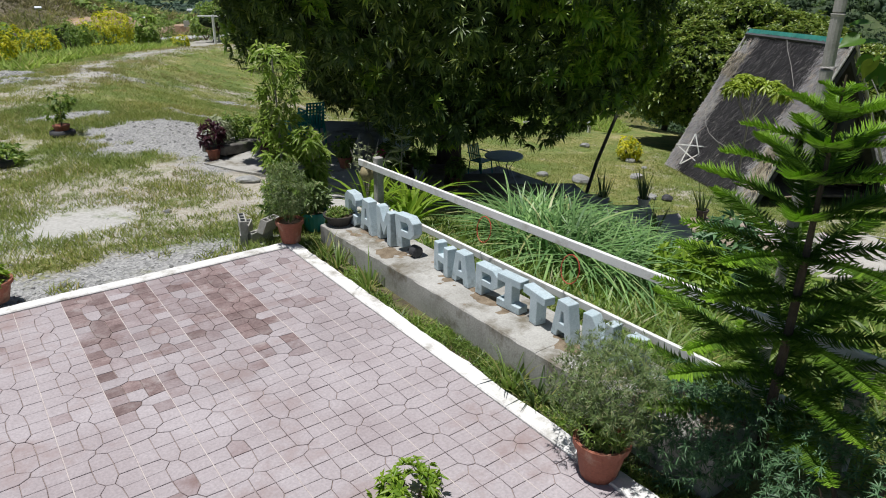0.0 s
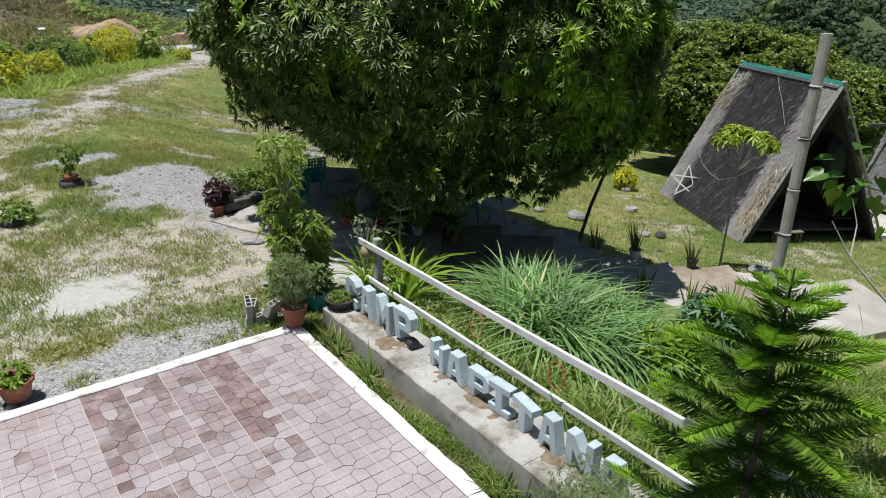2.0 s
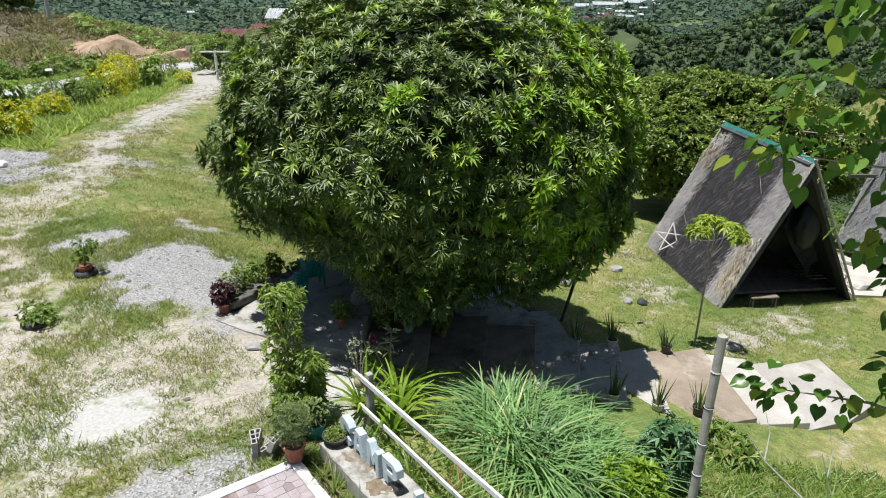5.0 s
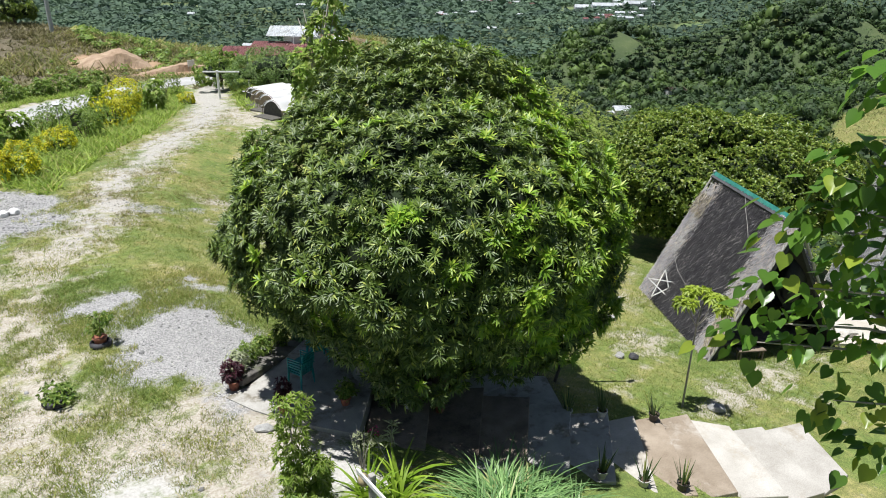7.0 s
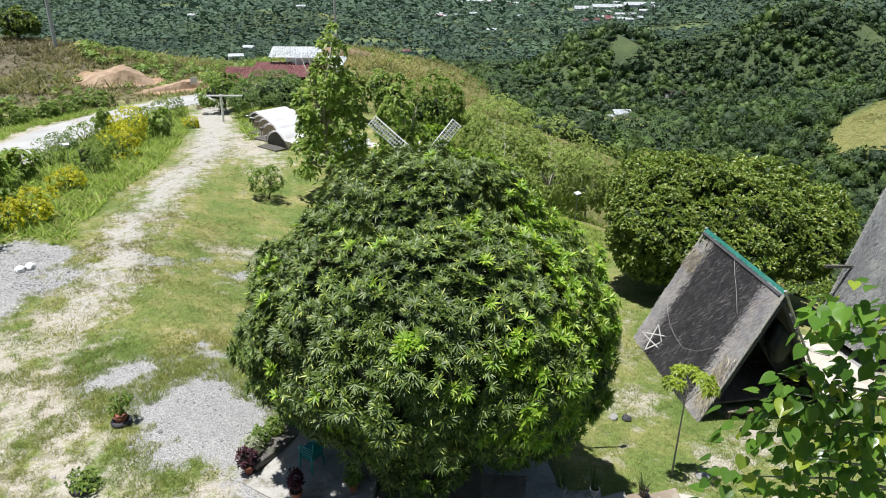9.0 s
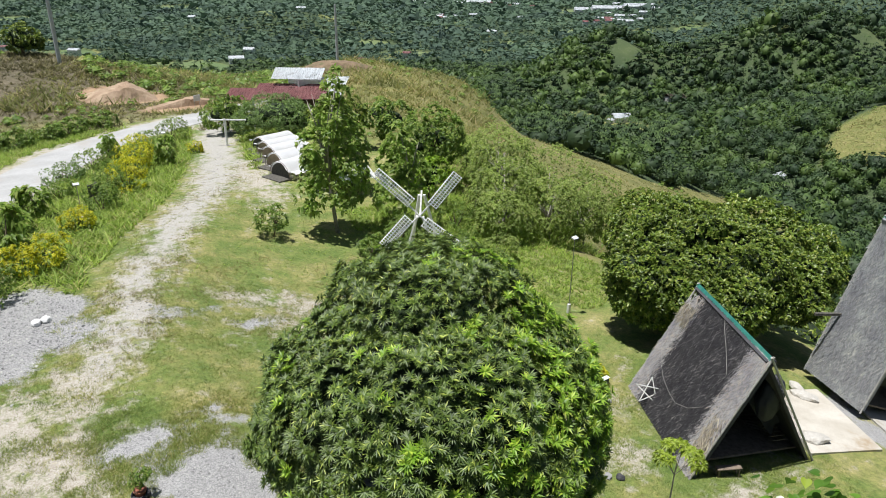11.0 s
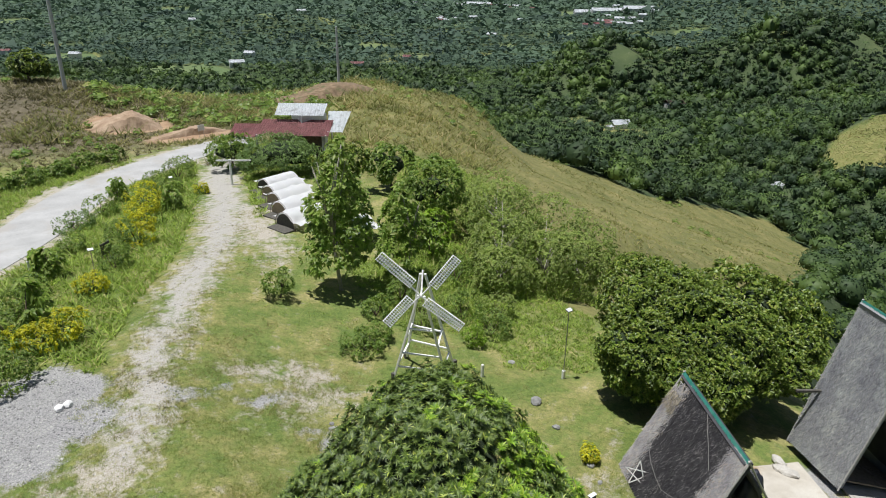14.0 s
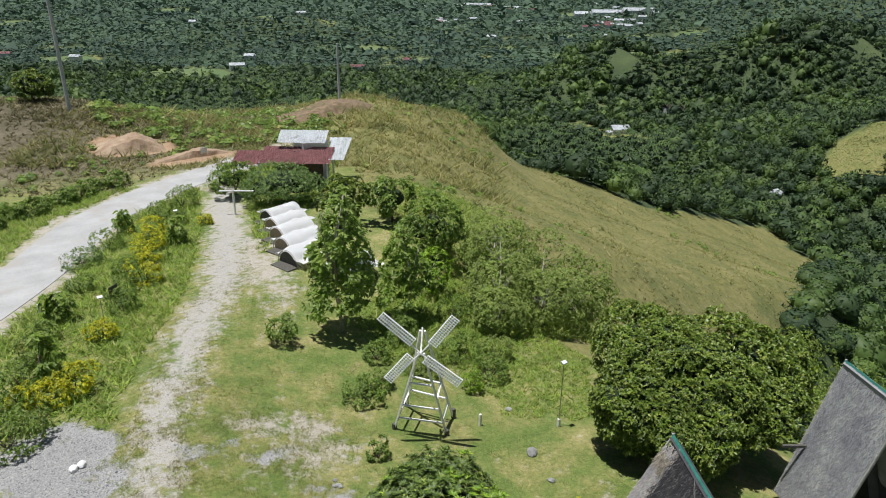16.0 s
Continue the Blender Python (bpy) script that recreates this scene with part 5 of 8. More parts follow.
def ridge_cap(parent, r1, r2, out1, out2, mat):
    bm = bmesh.new()
    r1, r2 = Vector(r1), Vector(r2)
    along = (r2 - r1).normalized() * .15
    a, b = r1 - along * .4 + Vector((0, 0, .09)), r2 + along + Vector((0, 0, .09))
    rows = [[bm.verts.new(p + d) for p in (a, b)] for d in (Vector(out1) * .24, Vector((0, 0, 0)), Vector(out2) * .24)]
    rows2 = [[bm.verts.new(v.co - Vector((0, 0, .02))) for v in row] for row in rows]
    for m, n in ((0, 1), (1, 2)):
        bm.faces.new((rows[m][0], rows[m][1], rows[n][1], rows[n][0]))
        bm.faces.new((rows2[m][0], rows2[n][0], rows2[n][1], rows2[m][1]))
    for row, row2 in ((rows[0], rows2[0]), (rows[2], rows2[2])):
        bm.faces.new((row[0], row2[0], row2[1], row[1]))
    bmesh.ops.recalc_face_normals(bm, faces=bm.faces)
    return part("ridge_cap", bm, mat, parent, "green painted metal ridge cap")


def hut(label, e1, e2, r1, r2, w1, w2, mats, seed):
    """An A-shaped hut: left eave e, ridge r, right eave w; 1 is the open front."""
    h = thing("thatched_hut", label, "hut", pose(0, 0, 0), "thatched huts")
    thatch_slope("roof_slope", h, e1, e2, r1, r2, mats, (.17, .84), seed, 120, 46, len(mats) > 1)
    thatch_slope("roof_slope", h, w1, w2, r1, r2, mats, (.17, .84), seed + 1, 40, 18)
    e1, e2, r1, r2, w1, w2 = (Vector(p) for p in (e1, e2, r1, r2, w1, w2))
    ridge_cap(h, r1, r2, (e1 - r1).normalized(), (w1 - r1).normalized(), M_GREENMETAL)
    back = (r2 - r1).normalized()
    for a, b in ((e1, r1), (w1, r1), (e2, r2), (w2, r2)):
        bm = bmesh.new()
        off = -back * .06 if a in (e1, w1) else back * .06
        tube(bm, [a + off + (a - b).normalized() * .15, b + off + (b - a).normalized() * .12], .05, 7)
        part("gable_pole", bm, M_BAMBOO, h, "pale bamboo gable pole")
    mid = e1.lerp(w1, .5)
    bm = bmesh.new()
    f = back * .6
    a, b, c = e1.lerp(r1, .03) + f, r1 - Vector((0, 0, .35)) + f, w1.lerp(r1, .03) + f
    depth = (r2 - r1) * .75
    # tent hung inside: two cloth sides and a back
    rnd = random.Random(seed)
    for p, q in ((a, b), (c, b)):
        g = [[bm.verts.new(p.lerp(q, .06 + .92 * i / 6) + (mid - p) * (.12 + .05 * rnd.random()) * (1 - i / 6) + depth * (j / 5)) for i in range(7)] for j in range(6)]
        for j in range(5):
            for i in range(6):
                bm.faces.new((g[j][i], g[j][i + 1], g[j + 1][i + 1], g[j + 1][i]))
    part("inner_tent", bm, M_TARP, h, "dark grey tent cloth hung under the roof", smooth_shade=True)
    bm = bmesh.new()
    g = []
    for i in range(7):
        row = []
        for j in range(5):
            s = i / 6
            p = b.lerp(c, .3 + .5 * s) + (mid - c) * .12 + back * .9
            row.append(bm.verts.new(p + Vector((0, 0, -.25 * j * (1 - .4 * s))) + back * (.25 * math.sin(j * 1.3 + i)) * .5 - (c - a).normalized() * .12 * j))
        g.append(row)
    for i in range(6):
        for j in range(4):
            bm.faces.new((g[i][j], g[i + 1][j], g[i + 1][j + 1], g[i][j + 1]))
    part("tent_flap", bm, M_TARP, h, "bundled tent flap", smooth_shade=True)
    # unseen panel added across the back to darken the hut's inside
    bm = bmesh.new()
    back_face = [bm.verts.new(p) for p in (e2.lerp(r2, .25) - back * .3, w2.lerp(r2, .25) - back * .3, r2 - back * .3 - Vector((0, 0, .3)))]
    bm.faces.new(back_face)
    made = bmesh.ops.extrude_face_region(bm, geom=bm.faces[:])
    bmesh.ops.translate(bm, vec=back * .04, verts=[q for q in made["geom"] if isinstance(q, bmesh.types.BMVert)])
    part("back_panel", bm, M_THATCH, h)
    bm = bmesh.new()
    fl = [e1 + back * .3, w1 + back * .3, w2 - back * .3, e2 - back * .3]
    mid2 = sum(fl, Vector()) / 4
    vs = [bm.verts.new(p.lerp(mid2, .12) + Vector((0, 0, .25))) for p in fl]
    low = [bm.verts.new(v.co - Vector((0, 0, .1))) for v in vs]
    bm.faces.new(vs)
    bm.faces.new(low[::-1])
    for k in range(4):
        bm.faces.new((vs[k], low[k], low[(k + 1) % 4], vs[(k + 1) % 4]))
    bmesh.ops.recalc_face_normals(bm, faces=bm.faces)
    part("floor_deck", bm, M_WOOD, h)
    for k in range(6):
        bm = bmesh.new()
        p = fl[1].lerp(fl[2], .08 + .1 * k)
        bar(bm, p.lerp(mid2, .25) + Vector((0, 0, .32)), p.lerp(mid2, .7) + Vector((0, 0, .32)), .06, .03)
        part("floor_slat", bm, M_WOOD, h)
    return h


HE1, HE2 = (18.3, 3.65, ground(18.3, 3.65) + .05), (22.5, 10.1, ground(22.5, 10.1) + .1)
hut("grey thatched A-frame hut with green ridge", HE1, HE2, (20.9, 2.6, 1.4), (25.0, 8.7, 1.1), (24.6, 1.6, ground(24.6, 1.6) + .05), (28.6, 7.6, ground(28.6, 7.6) + .1), (M_THATCH, M_THATCHPALE), 11)
hut("silver-grey thatched A-frame hut by the concrete pad", (31.75, 2.5, ground(31.75, 2.5) + .5), (34.0, 6.5, ground(34.0, 6.5) + .6), (34.4, 1.3, 3.3), (36.74, 5.46, 3.2), (37.0, .1, ground(37.0, .1) + .3), (39.5, 4.4, ground(39.5, 4.4) + .3), (M_THATCHGREY,), 17)

frayed_edge(bpy.data.objects["thatched_hut"], HE1, (20.9, 2.6, 1.4), (25.0, 8.7, 1.1), 3)

def hut_extras():
    """Wires over the dark thatch, the torn ridge end with its sticks, the hung tent bag and a roof beam."""
    first, second = bpy.data.objects["thatched_hut"], bpy.data.objects["thatched_hut.001"]
    e1, e2, r1, r2 = Vector(HE1), Vector(HE2), Vector((20.9, 2.6, 1.4)), Vector((25.0, 8.7, 1.1))
    nor = (e2 - e1).cross(r1 - e1).normalized()
    nor = nor if nor.z > 0 else -nor

    def spot(s, t, lift=.1):
        return e1.lerp(e2, s).lerp(r1.lerp(r2, s), t) + nor * lift
    for line in (((.93, .62), (.92, .43), (.83, .35), (.71, .29), (.58, .26), (.46, .25), (.33, .31), (.235, .40)), ((.53, .97), (.47, .91), (.35, .82), (.214, .70))):
        bm = bmesh.new()
        tube(bm, [spot(s, t, .11) for s, t in line], .008, 5)
        part("wire", bm, M_BAMBOO, first, "thin pale wire over the thatch")
    for s0, t0, s1, t1 in ((.88, .86, 1.0, .85), (.9, .93, 1.0, .92), (.93, .84, .94, .99), (.97, .83, .985, .99), (.9, .99, 1.0, .84)):
        bm = bmesh.new()
        tube(bm, [spot(s0, t0, -.03), spot(s1, t1, -.02)], .022, 6)
        part("roof_stick", bm, M_BAMBOO, first, "bare pale roof stick")
    rnd = random.Random(8)
    o, w = [], []
    for _ in range(240):
        s, t = rnd.uniform(.84, 1.0), rnd.uniform(.7, .86)
        o.append(spot(s, t, rnd.uniform(.04, .1)))
        w.append((e1 - r1).normalized() * rnd.uniform(.2, 1) + (e2 - e1).normalized() * rnd.uniform(-.7, .7) + nor * rnd.uniform(0, .35))
    tagged(fast_mesh("frayed_straw", *leaves(np.array(o), np.array(w), .34, .03, .1, .1), M_STRAW, first), kind="stuff")
    # stuffed tent bag hanging from the ridge
    back = (r2 - r1).normalized()
    w1 = Vector((24.6, 1.6, ground(24.6, 1.6)))
    bm = bmesh.new()
    made = bmesh.ops.create_icosphere(bm, subdivisions=4, radius=1.0)
    for v in made["verts"]:
        d = v.co.normalized()
        k = 1 + .13 * noise.noise(d * 2.2) + .05 * noise.noise(d * 6)
        v.co = Vector((d.x * .6 + .25 * d.z, d.y * .5, d.z * 1.05 - .12 * d.x)) * k
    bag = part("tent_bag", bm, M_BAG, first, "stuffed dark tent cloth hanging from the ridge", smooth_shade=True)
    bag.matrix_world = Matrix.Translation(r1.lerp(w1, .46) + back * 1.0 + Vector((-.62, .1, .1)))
    # slatted bed inside
    for k in range(8):
        bm = bmesh.new()
        p = w1.lerp(e1, .14) + back * (.9 + .3 * k) + Vector((0, 0, .62))
        bar(bm, p, p + (e1 - w1).normalized() * .9, .05, .03)
        part("bed_slat", bm, M_WOOD, first, "weathered bed slat")
    root = Vector((34.95, 5.65, -2.27))
    bm = bmesh.new()
    bar(bm, root + Vector((.6, -.45, 0)), root + Vector((-1.3, .95, 0)), .16, .16, .01)
    part("beam_end", bm, M_POLE, second, "dark beam sticking out through the thatch")


M_BAG = surface("slate tent cloth", (0.012, 0.014, 0.02), (0.026, 0.029, 0.04), 2, 60, 0.6, 0.4)
hut_extras()

# loose bits round the first hut
bench = thing("bench", "small wooden bench in front of the hut", "bench", Matrix.Translation(on_ground(19.9, 2.9)) @ pose(0, 0, 0, 0, 0, -30))
bm = bmesh.new()
box(bm, (-.55, -.15, .42), (.55, .15, .47), .008)
part("seat", bm, M_WOOD, bench)
for x in (-.45, .45):
    for y in (-.1, .1):
        bm = bmesh.new()
        box(bm, (x - .03, y - .03, 0), (x + .03, y + .03, .419))
        part("leg", bm, M_WOOD, bench)

star = thing("star_frame", "white wooden star frame leaning on the thatch", "ornament", Matrix.Translation((21.5, 8.25, -3.5)) @ pose(0, 0, 0, 70, 0, -58))
pts = [(.72 * math.sin(2 * math.pi * k / 5), .72 * math.cos(2 * math.pi * k / 5), 0) for k in range(5)]
for k in range(5):
    bm = bmesh.new()
    bar(bm, Vector(pts[k]) + Vector((0, 0, .012 * k)), Vector(pts[(k + 2) % 5]) + Vector((0, 0, .012 * k)), .045, .02)
    part("stick", bm, M_WHITE, star)

# concrete pads between the huts
M_PAD = surface("rain-stained concrete pad", (0.42, 0.385, 0.32), (0.56, 0.53, 0.465), 0.8, 30, 0.85, 0.3, (0.33, 0.235, 0.13), 0.3)
for name, ring, mat in (("hut_pad", [(24.9, 1.8), (29.4, 6.2), (32.8, 5.2), (29.0, .3)], M_PAD), ("hut_pad", [(31.0, .4), (33.2, 3.1), (37.6, 2.6), (36.2, -1.8)], M_SLAB)):
    bm = bmesh.new()
    hi = [bm.verts.new((x, y, ground(x, y) + .14)) for x, y in ring]
    lo = [bm.verts.new((x, y, ground(x, y) - .3)) for x, y in ring]
    bm.faces.new(hi)
    for a in range(4):
        bm.faces.new((lo[a], lo[(a + 1) % 4], hi[(a + 1) % 4], hi[a]))
    bmesh.ops.recalc_face_normals(bm, faces=bm.faces)
    tagged(part(name, bm, mat), "stained pale concrete pad beside the hut", "pad", kind="structure")


# ---- windmill ----
def windmill():
    w = thing("windmill", "white timber garden windmill with lattice sails", "windmill", pose(0, 0, 0))
    hub = Vector((17.58, 22.37, 2.31))
    feet = [Vector((x, y, ground(x, y))) for x, y in ((16.66, 24.23), (19.36, 21.89), (21.13, 23.49), (18.99, 26.26))]
    peak = hub + Vector((.75, .9, .95))
    top = [hub + Vector((-.1, .16, -.1)), hub + Vector((.12, -.16, -.1)), peak + Vector((.1, -.1, -.1)), peak + Vector((-.08, .12, -.12))]
    for k, (f, t) in enumerate(zip(feet, top)):
        bm = bmesh.new()
        bar(bm, f + Vector((0, 0, .02)), t, .16, .13, .01)
        part("leg", bm, M_SAIL, w)
        bm = bmesh.new()
        box(bm, (f.x - .13, f.y - .13, f.z - .3), (f.x + .13, f.y + .13, f.z + (.8 if k > 1 else .45)), .02)
        part("footing", bm, M_POLE, w, "dark concrete footing")
    for a, b, shares in ((0, 1, (.16, .33, .62)), (3, 2, (.24, .42)), (1, 2, (.2, .45)), (0, 3, (.2, .45))):
        for s in shares:
            bm = bmesh.new()
            bar(bm, feet[a].lerp(top[a], s), feet[b].lerp(top[b], s), .12, .09, .006)
            part("crossbar", bm, M_SAIL, w)
    face = Vector((-.6, -.8, .16)).normalized()
    across = Vector((0, 0, 1)).cross(face).normalized()
    rise = face.cross(across)
    front = hub + face * .35
    bm = bmesh.new()
    bar(bm, front + face * .08, hub - face * 1.1, .12, .12, .01)
    bar(bm, hub - face * .3, peak + Vector((0, 0, .15)), .1, .08, .01)
    part("axle", bm, M_WHITE, w)
    # each sail: where its board begins and ends, across and up from the hub
    for (ax, az), (bx, bz) in (((-.5, .76), (-2.5, 2.48)), ((.72, .63), (2.13, 2.4)), ((-.63, -.16), (-2.06, -1.78)), ((.29, -.33), (2.48, -1.94))):
        a, b = front + across * ax + rise * az, front + across * bx + rise * bz
        d = (b - a).normalized()
        side = d.cross(face).normalized()
        bm = bmesh.new()
        bar(bm, front, b, .1, .07, .006)
        sail = part("sail", bm, M_WHITE, w)
        for off in (-.28, -.09, .1, .29):
            bm = bmesh.new()
            bar(bm, a + side * off + face * .05, b + side * off + face * .05, .115, .025)
            part("slat", bm, M_SAIL, sail)
        n = int((b - a).length / .15)
        bm = bmesh.new()
        for j in range(n + 1):
            p = a.lerp(b, j / n)
            bar(bm, p - side * .32 + face * .08, p + side * .33 + face * .08, .085, .02)
        part("lattice", bm, M_SAIL, sail)
    return w


windmill()


# ---- tunnel tents ----
def tunnel(k, x, y, turn, length, r, closed):
    t = thing("tunnel_tent", "white half-round tunnel tent with draped sheet", "tent", Matrix.Translation(on_ground(x, y)) @ pose(0, 0, 0, 0, 0, turn), "tunnel tents")
    bm = bmesh.new()
    n = 18
    rnd = random.Random(k)
    rows = []
    half, m = 2.2, 26
    for j in range(9):
        row = []
        for i in range(m + 1):
            y = half * (2 * i / m - 1)
            arch = 1.06 * math.sqrt(max(0.0, (r + .03) ** 2 - y * y))
            low = .98 + .1 * math.sin(j * .9 + k) - .06 * abs(y) + (.12 * rnd.uniform(-1, 1) if i in (0, m) else 0)
            row.append((length * j / 8 - (.1 if arch > low else -.25 * (low - arch)), y, max(arch, low)))
        rows.append(row)
    g = [[bm.verts.new(p) for p in row] for row in rows]
    for j in range(8):
        for i in range(m):
            bm.faces.new((g[j][i], g[j][i + 1], g[j + 1][i + 1], g[j + 1][i]))
    made = bmesh.ops.solidify(bm, geom=bm.faces[:], thickness=.04)
    part("cover", bm, M_TENT, t, smooth_shade=True)
    bm = bmesh.new()
    tube(bm, [(0.02, (r + .03) * math.cos(math.pi * i / n), (r + .03) * 1.06 * math.sin(math.pi * i / n)) for i in range(n + 1)], .03, 6)
    part("front_hoop", bm, M_WOOD, t)
    # open tents get a dark panel painted as the shade inside the mouth
    bm = bmesh.new()
    hi = [bm.verts.new((.12, (r - .06) * math.cos(math.pi * i / n), (r - .06) * math.sin(math.pi * i / n))) for i in range(n + 1)]
    bm.faces.new(hi)
    made = bmesh.ops.extrude_face_region(bm, geom=bm.faces[:])
    bmesh.ops.translate(bm, vec=(.05, 0, 0), verts=[q for q in made["geom"] if isinstance(q, bmesh.types.BMVert)])
    part("front_panel", bm, M_TAN if closed else M_POLE, t, "woven tan front panel" if closed else "dark panel standing for the open front's shade")
    bm = bmesh.new()
    box(bm, (-1.1, -r * .9, 0), (.3, r * .9, .16), .02)
    part("porch", bm, M_POLE, t)
    return t


for k, (x, y) in enumerate([(26.3, 68.6), (25.0, 63.9), (23.8, 59.6), (22.6, 55.4), (21.4, 51.4), (24.0, 46.5)]):
    tunnel(k, x, y, 14, 4.6, 1.5, k in (1, 2, 3))


# ---- farmhouse, gate, signs and lamps ----
def sloped_roof(name, parent, a, b, c, d, mat, label):
    """A ribbed metal roof sheet with corners a b (low side) and c d (high side)."""
    a, b, c, d = (Vector(p) for p in (a, b, c, d))
    n = int((b - a).length / .35)
    bm = bmesh.new()
    lows, highs = [], []
    for k in range(2 * n + 1):
        s = k / (2 * n)
        lift = Vector((0, 0, .06 if k % 2 else 0))
        lows.append(bm.verts.new(a.lerp(b, s) + lift))
        highs.append(bm.verts.new(d.lerp(c, s) + lift))
    for k in range(2 * n):
        bm.faces.new((lows[k], lows[k + 1], highs[k + 1], highs[k]))
    bmesh.ops.solidify(bm, geom=bm.faces[:], thickness=.05)
    return part(name, bm, mat, parent, label)


def farmhouse():
    h = thing("farmhouse", "long low farmhouse with maroon and silver roofs", "house", pose(0, 0, 0))
    g = ground(38, 84)
    bm = bmesh.new()
    box(bm, (35.0, 81.0, g - .6), (40.6, 85.5, -2.3))
    part("wall", bm, M_HOUSEWALL, h)
    bm = bmesh.new()
    box(bm, (38.6, 83.0, g - .6), (42.6, 86.4, 0.2))
    part("wall", bm, M_PALEWALL, h)
    sloped_roof("roof", h, (31.6, 84.0, -1.85), (39.9, 77.5, -1.85), (42.7, 81.0, -.5), (34.6, 87.4, -.5), M_REDROOF, "maroon metal roof")
    sloped_roof("roof", h, (28.6, 86.2, -2.1), (32.0, 83.8, -2.1), (34.6, 87.5, -1.2), (31.2, 89.9, -1.2), M_REDROOF, "lower maroon lean-to roof")
    sloped_roof("roof", h, (35.6, 85.6, .25), (41.2, 81.2, .25), (43.4, 84.0, 1.35), (37.6, 88.4, 1.35), M_SILVERROOF, "pale corrugated metal roof")
    sloped_roof("roof", h, (40.3, 78.6, -1.5), (42.0, 77.2, -1.5), (47.0, 83.4, -.1), (44.2, 85.4, -.1), M_SILVERROOF, "small pale metal roof")
    for x, y in ((32, 83.9), (36, 80.8), (39.7, 77.9), (42.3, 81.0), (29, 86.1)):
        bm = bmesh.new()
        box(bm, (x - .1, y - .1, ground(x, y) - .2), (x + .1, y + .1, -1.75))
        part("post", bm, M_WHITE, h)
    for x, y in ((36.0, 80.9), (37.7, 80.9), (39.4, 80.9)):
        bm = bmesh.new()
        box(bm, (x - .5, y + .05, -4.9), (x + .5, y + .12, -3.6), .02)
        part("window", bm, M_GLASSDARK, h)
    return h


farmhouse()
gate = thing("gate_beam", "white T-shaped gate beam across the track", "gate", pose(0, 0, 0))
bm = bmesh.new()
gz = ground(24.8, 75.2)
box(bm, (24.68, 75.08, gz - .2), (24.92, 75.32, gz + 3.35), .02)
part("post", bm, M_WHITE, gate)
bm = bmesh.new()
bar(bm, (23.4, 76.2, gz + 3.2), (27.0, 73.8, gz + 3.2), .2, .16, .02)
part("beam", bm, M_WHITE, gate)


def lamp_post(label, x, y, h, kind):
    z = ground(x, y)
    l = thing("solar_lamp", label, "lamp", pose(x, y, z - .1), "solar lamps")
    bm = bmesh.new()
    tube(bm, [(0, 0, 0), (0, 0, h)], [.035, .028], 7)
    part("pole", bm, M_STEEL if kind else M_PALEBARK, l)
    bm = bmesh.new()
    box(bm, (-.22, -.16, h - .02), (.22, .16, h + .05), .015)
    bmesh.ops.rotate(bm, matrix=Matrix.Rotation(radians(18), 3, "X"), cent=(0, 0, h), verts=bm.verts)
    head = part("lamp_head", bm, M_STEEL, l)
    bm = bmesh.new()
    box(bm, (-.2, -.14, h + .055), (.2, .14, h + .07))
    bmesh.ops.rotate(bm, matrix=Matrix.Rotation(radians(18), 3, "X"), cent=(0, 0, h), verts=bm.verts)
    part("solar_panel", bm, M_SILVERROOF, head, "bright solar panel")
    bm = bmesh.new()
    box(bm, (-.1, -.1, .0), (.1, .1, .75), .02)
    part("footing", bm, M_WHITE, l)
    return l


lamp_post("slim solar lamp at the lawn edge", 27.1, 18.95, 5.4, 1)
lamp_post("slim solar lamp among roadside bushes", 3.4, 45.8, 3.2, 0)
lamp_post("slim solar lamp by the track", 16.2, 70.5, 3.4, 0)
flood = thing("flood_lamp", "small dark flood lamp on a leaning wooden pole", "lamp", Matrix.Translation((11.2, 4.95, -3.12)))
bm = bmesh.new()
tube(bm, [(0, 0, 0), (.38, -.12, 1.5), (.8, -.34, 2.9), (1.22, -.52, 4.3), (1.6, -.7, 5.7)], [.055, .052, .048, .042, .036], 8)
part("pole", bm, M_POLE, flood)
bm = bmesh.new()
box(bm, (1.45, -.76, 5.62), (1.75, -.64, 5.82), .015)
part("lamp_head", bm, M_GLASSDARK, flood)
bm = bmesh.new()
box(bm, (1.43, -.77, 5.821), (1.77, -.6, 5.84), .004)
part("lamp_hood", bm, M_SILVERROOF, flood)
for x, y in ((22.2, 21.8), (-0.3, 54)):
    bm = bmesh.new()
    z = ground(x, y)
    box(bm, (x - .09, y - .09, z - .2), (x + .09, y + .09, z + .95), .02)
    tagged(part("marker_post", bm, M_WHITE), "short white marker post in the grass", "post")
sign = thing("roadside_sign", "dark backed sign board on thin posts", "sign", Matrix.Translation(on_ground(5.3, 51.5, -.1)) @ pose(0, 0, 0, 0, 0, 40))
bm = bmesh.new()
box(bm, (-.55, -.03, 1.0), (.55, .03, 2.0), .01)
part("board", bm, M_POLE, sign)
for x in (-.45, .45):
    bm = bmesh.new()
    tube(bm, [(x, .06, 0), (x, .06, 2.1)], .03, 6)
    part("post", bm, M_STEEL, sign)
board = thing("notice_board", "small white notice board by the road bend", "sign", Matrix.Translation(on_ground(33, 112, -.1)) @ pose(0, 0, 0, 0, 0, 30))
bm = bmesh.new()
box(bm, (-.8, -.03, 1.2), (.8, .03, 2.2), .01)
part("board", bm, M_WHITE, board)
for x in (-.6, .6):
    bm = bmesh.new()
    tube(bm, [(x, .06, 0), (x, .06, 2.2)], .04, 6)
    part("post", bm, M_STEEL, board)


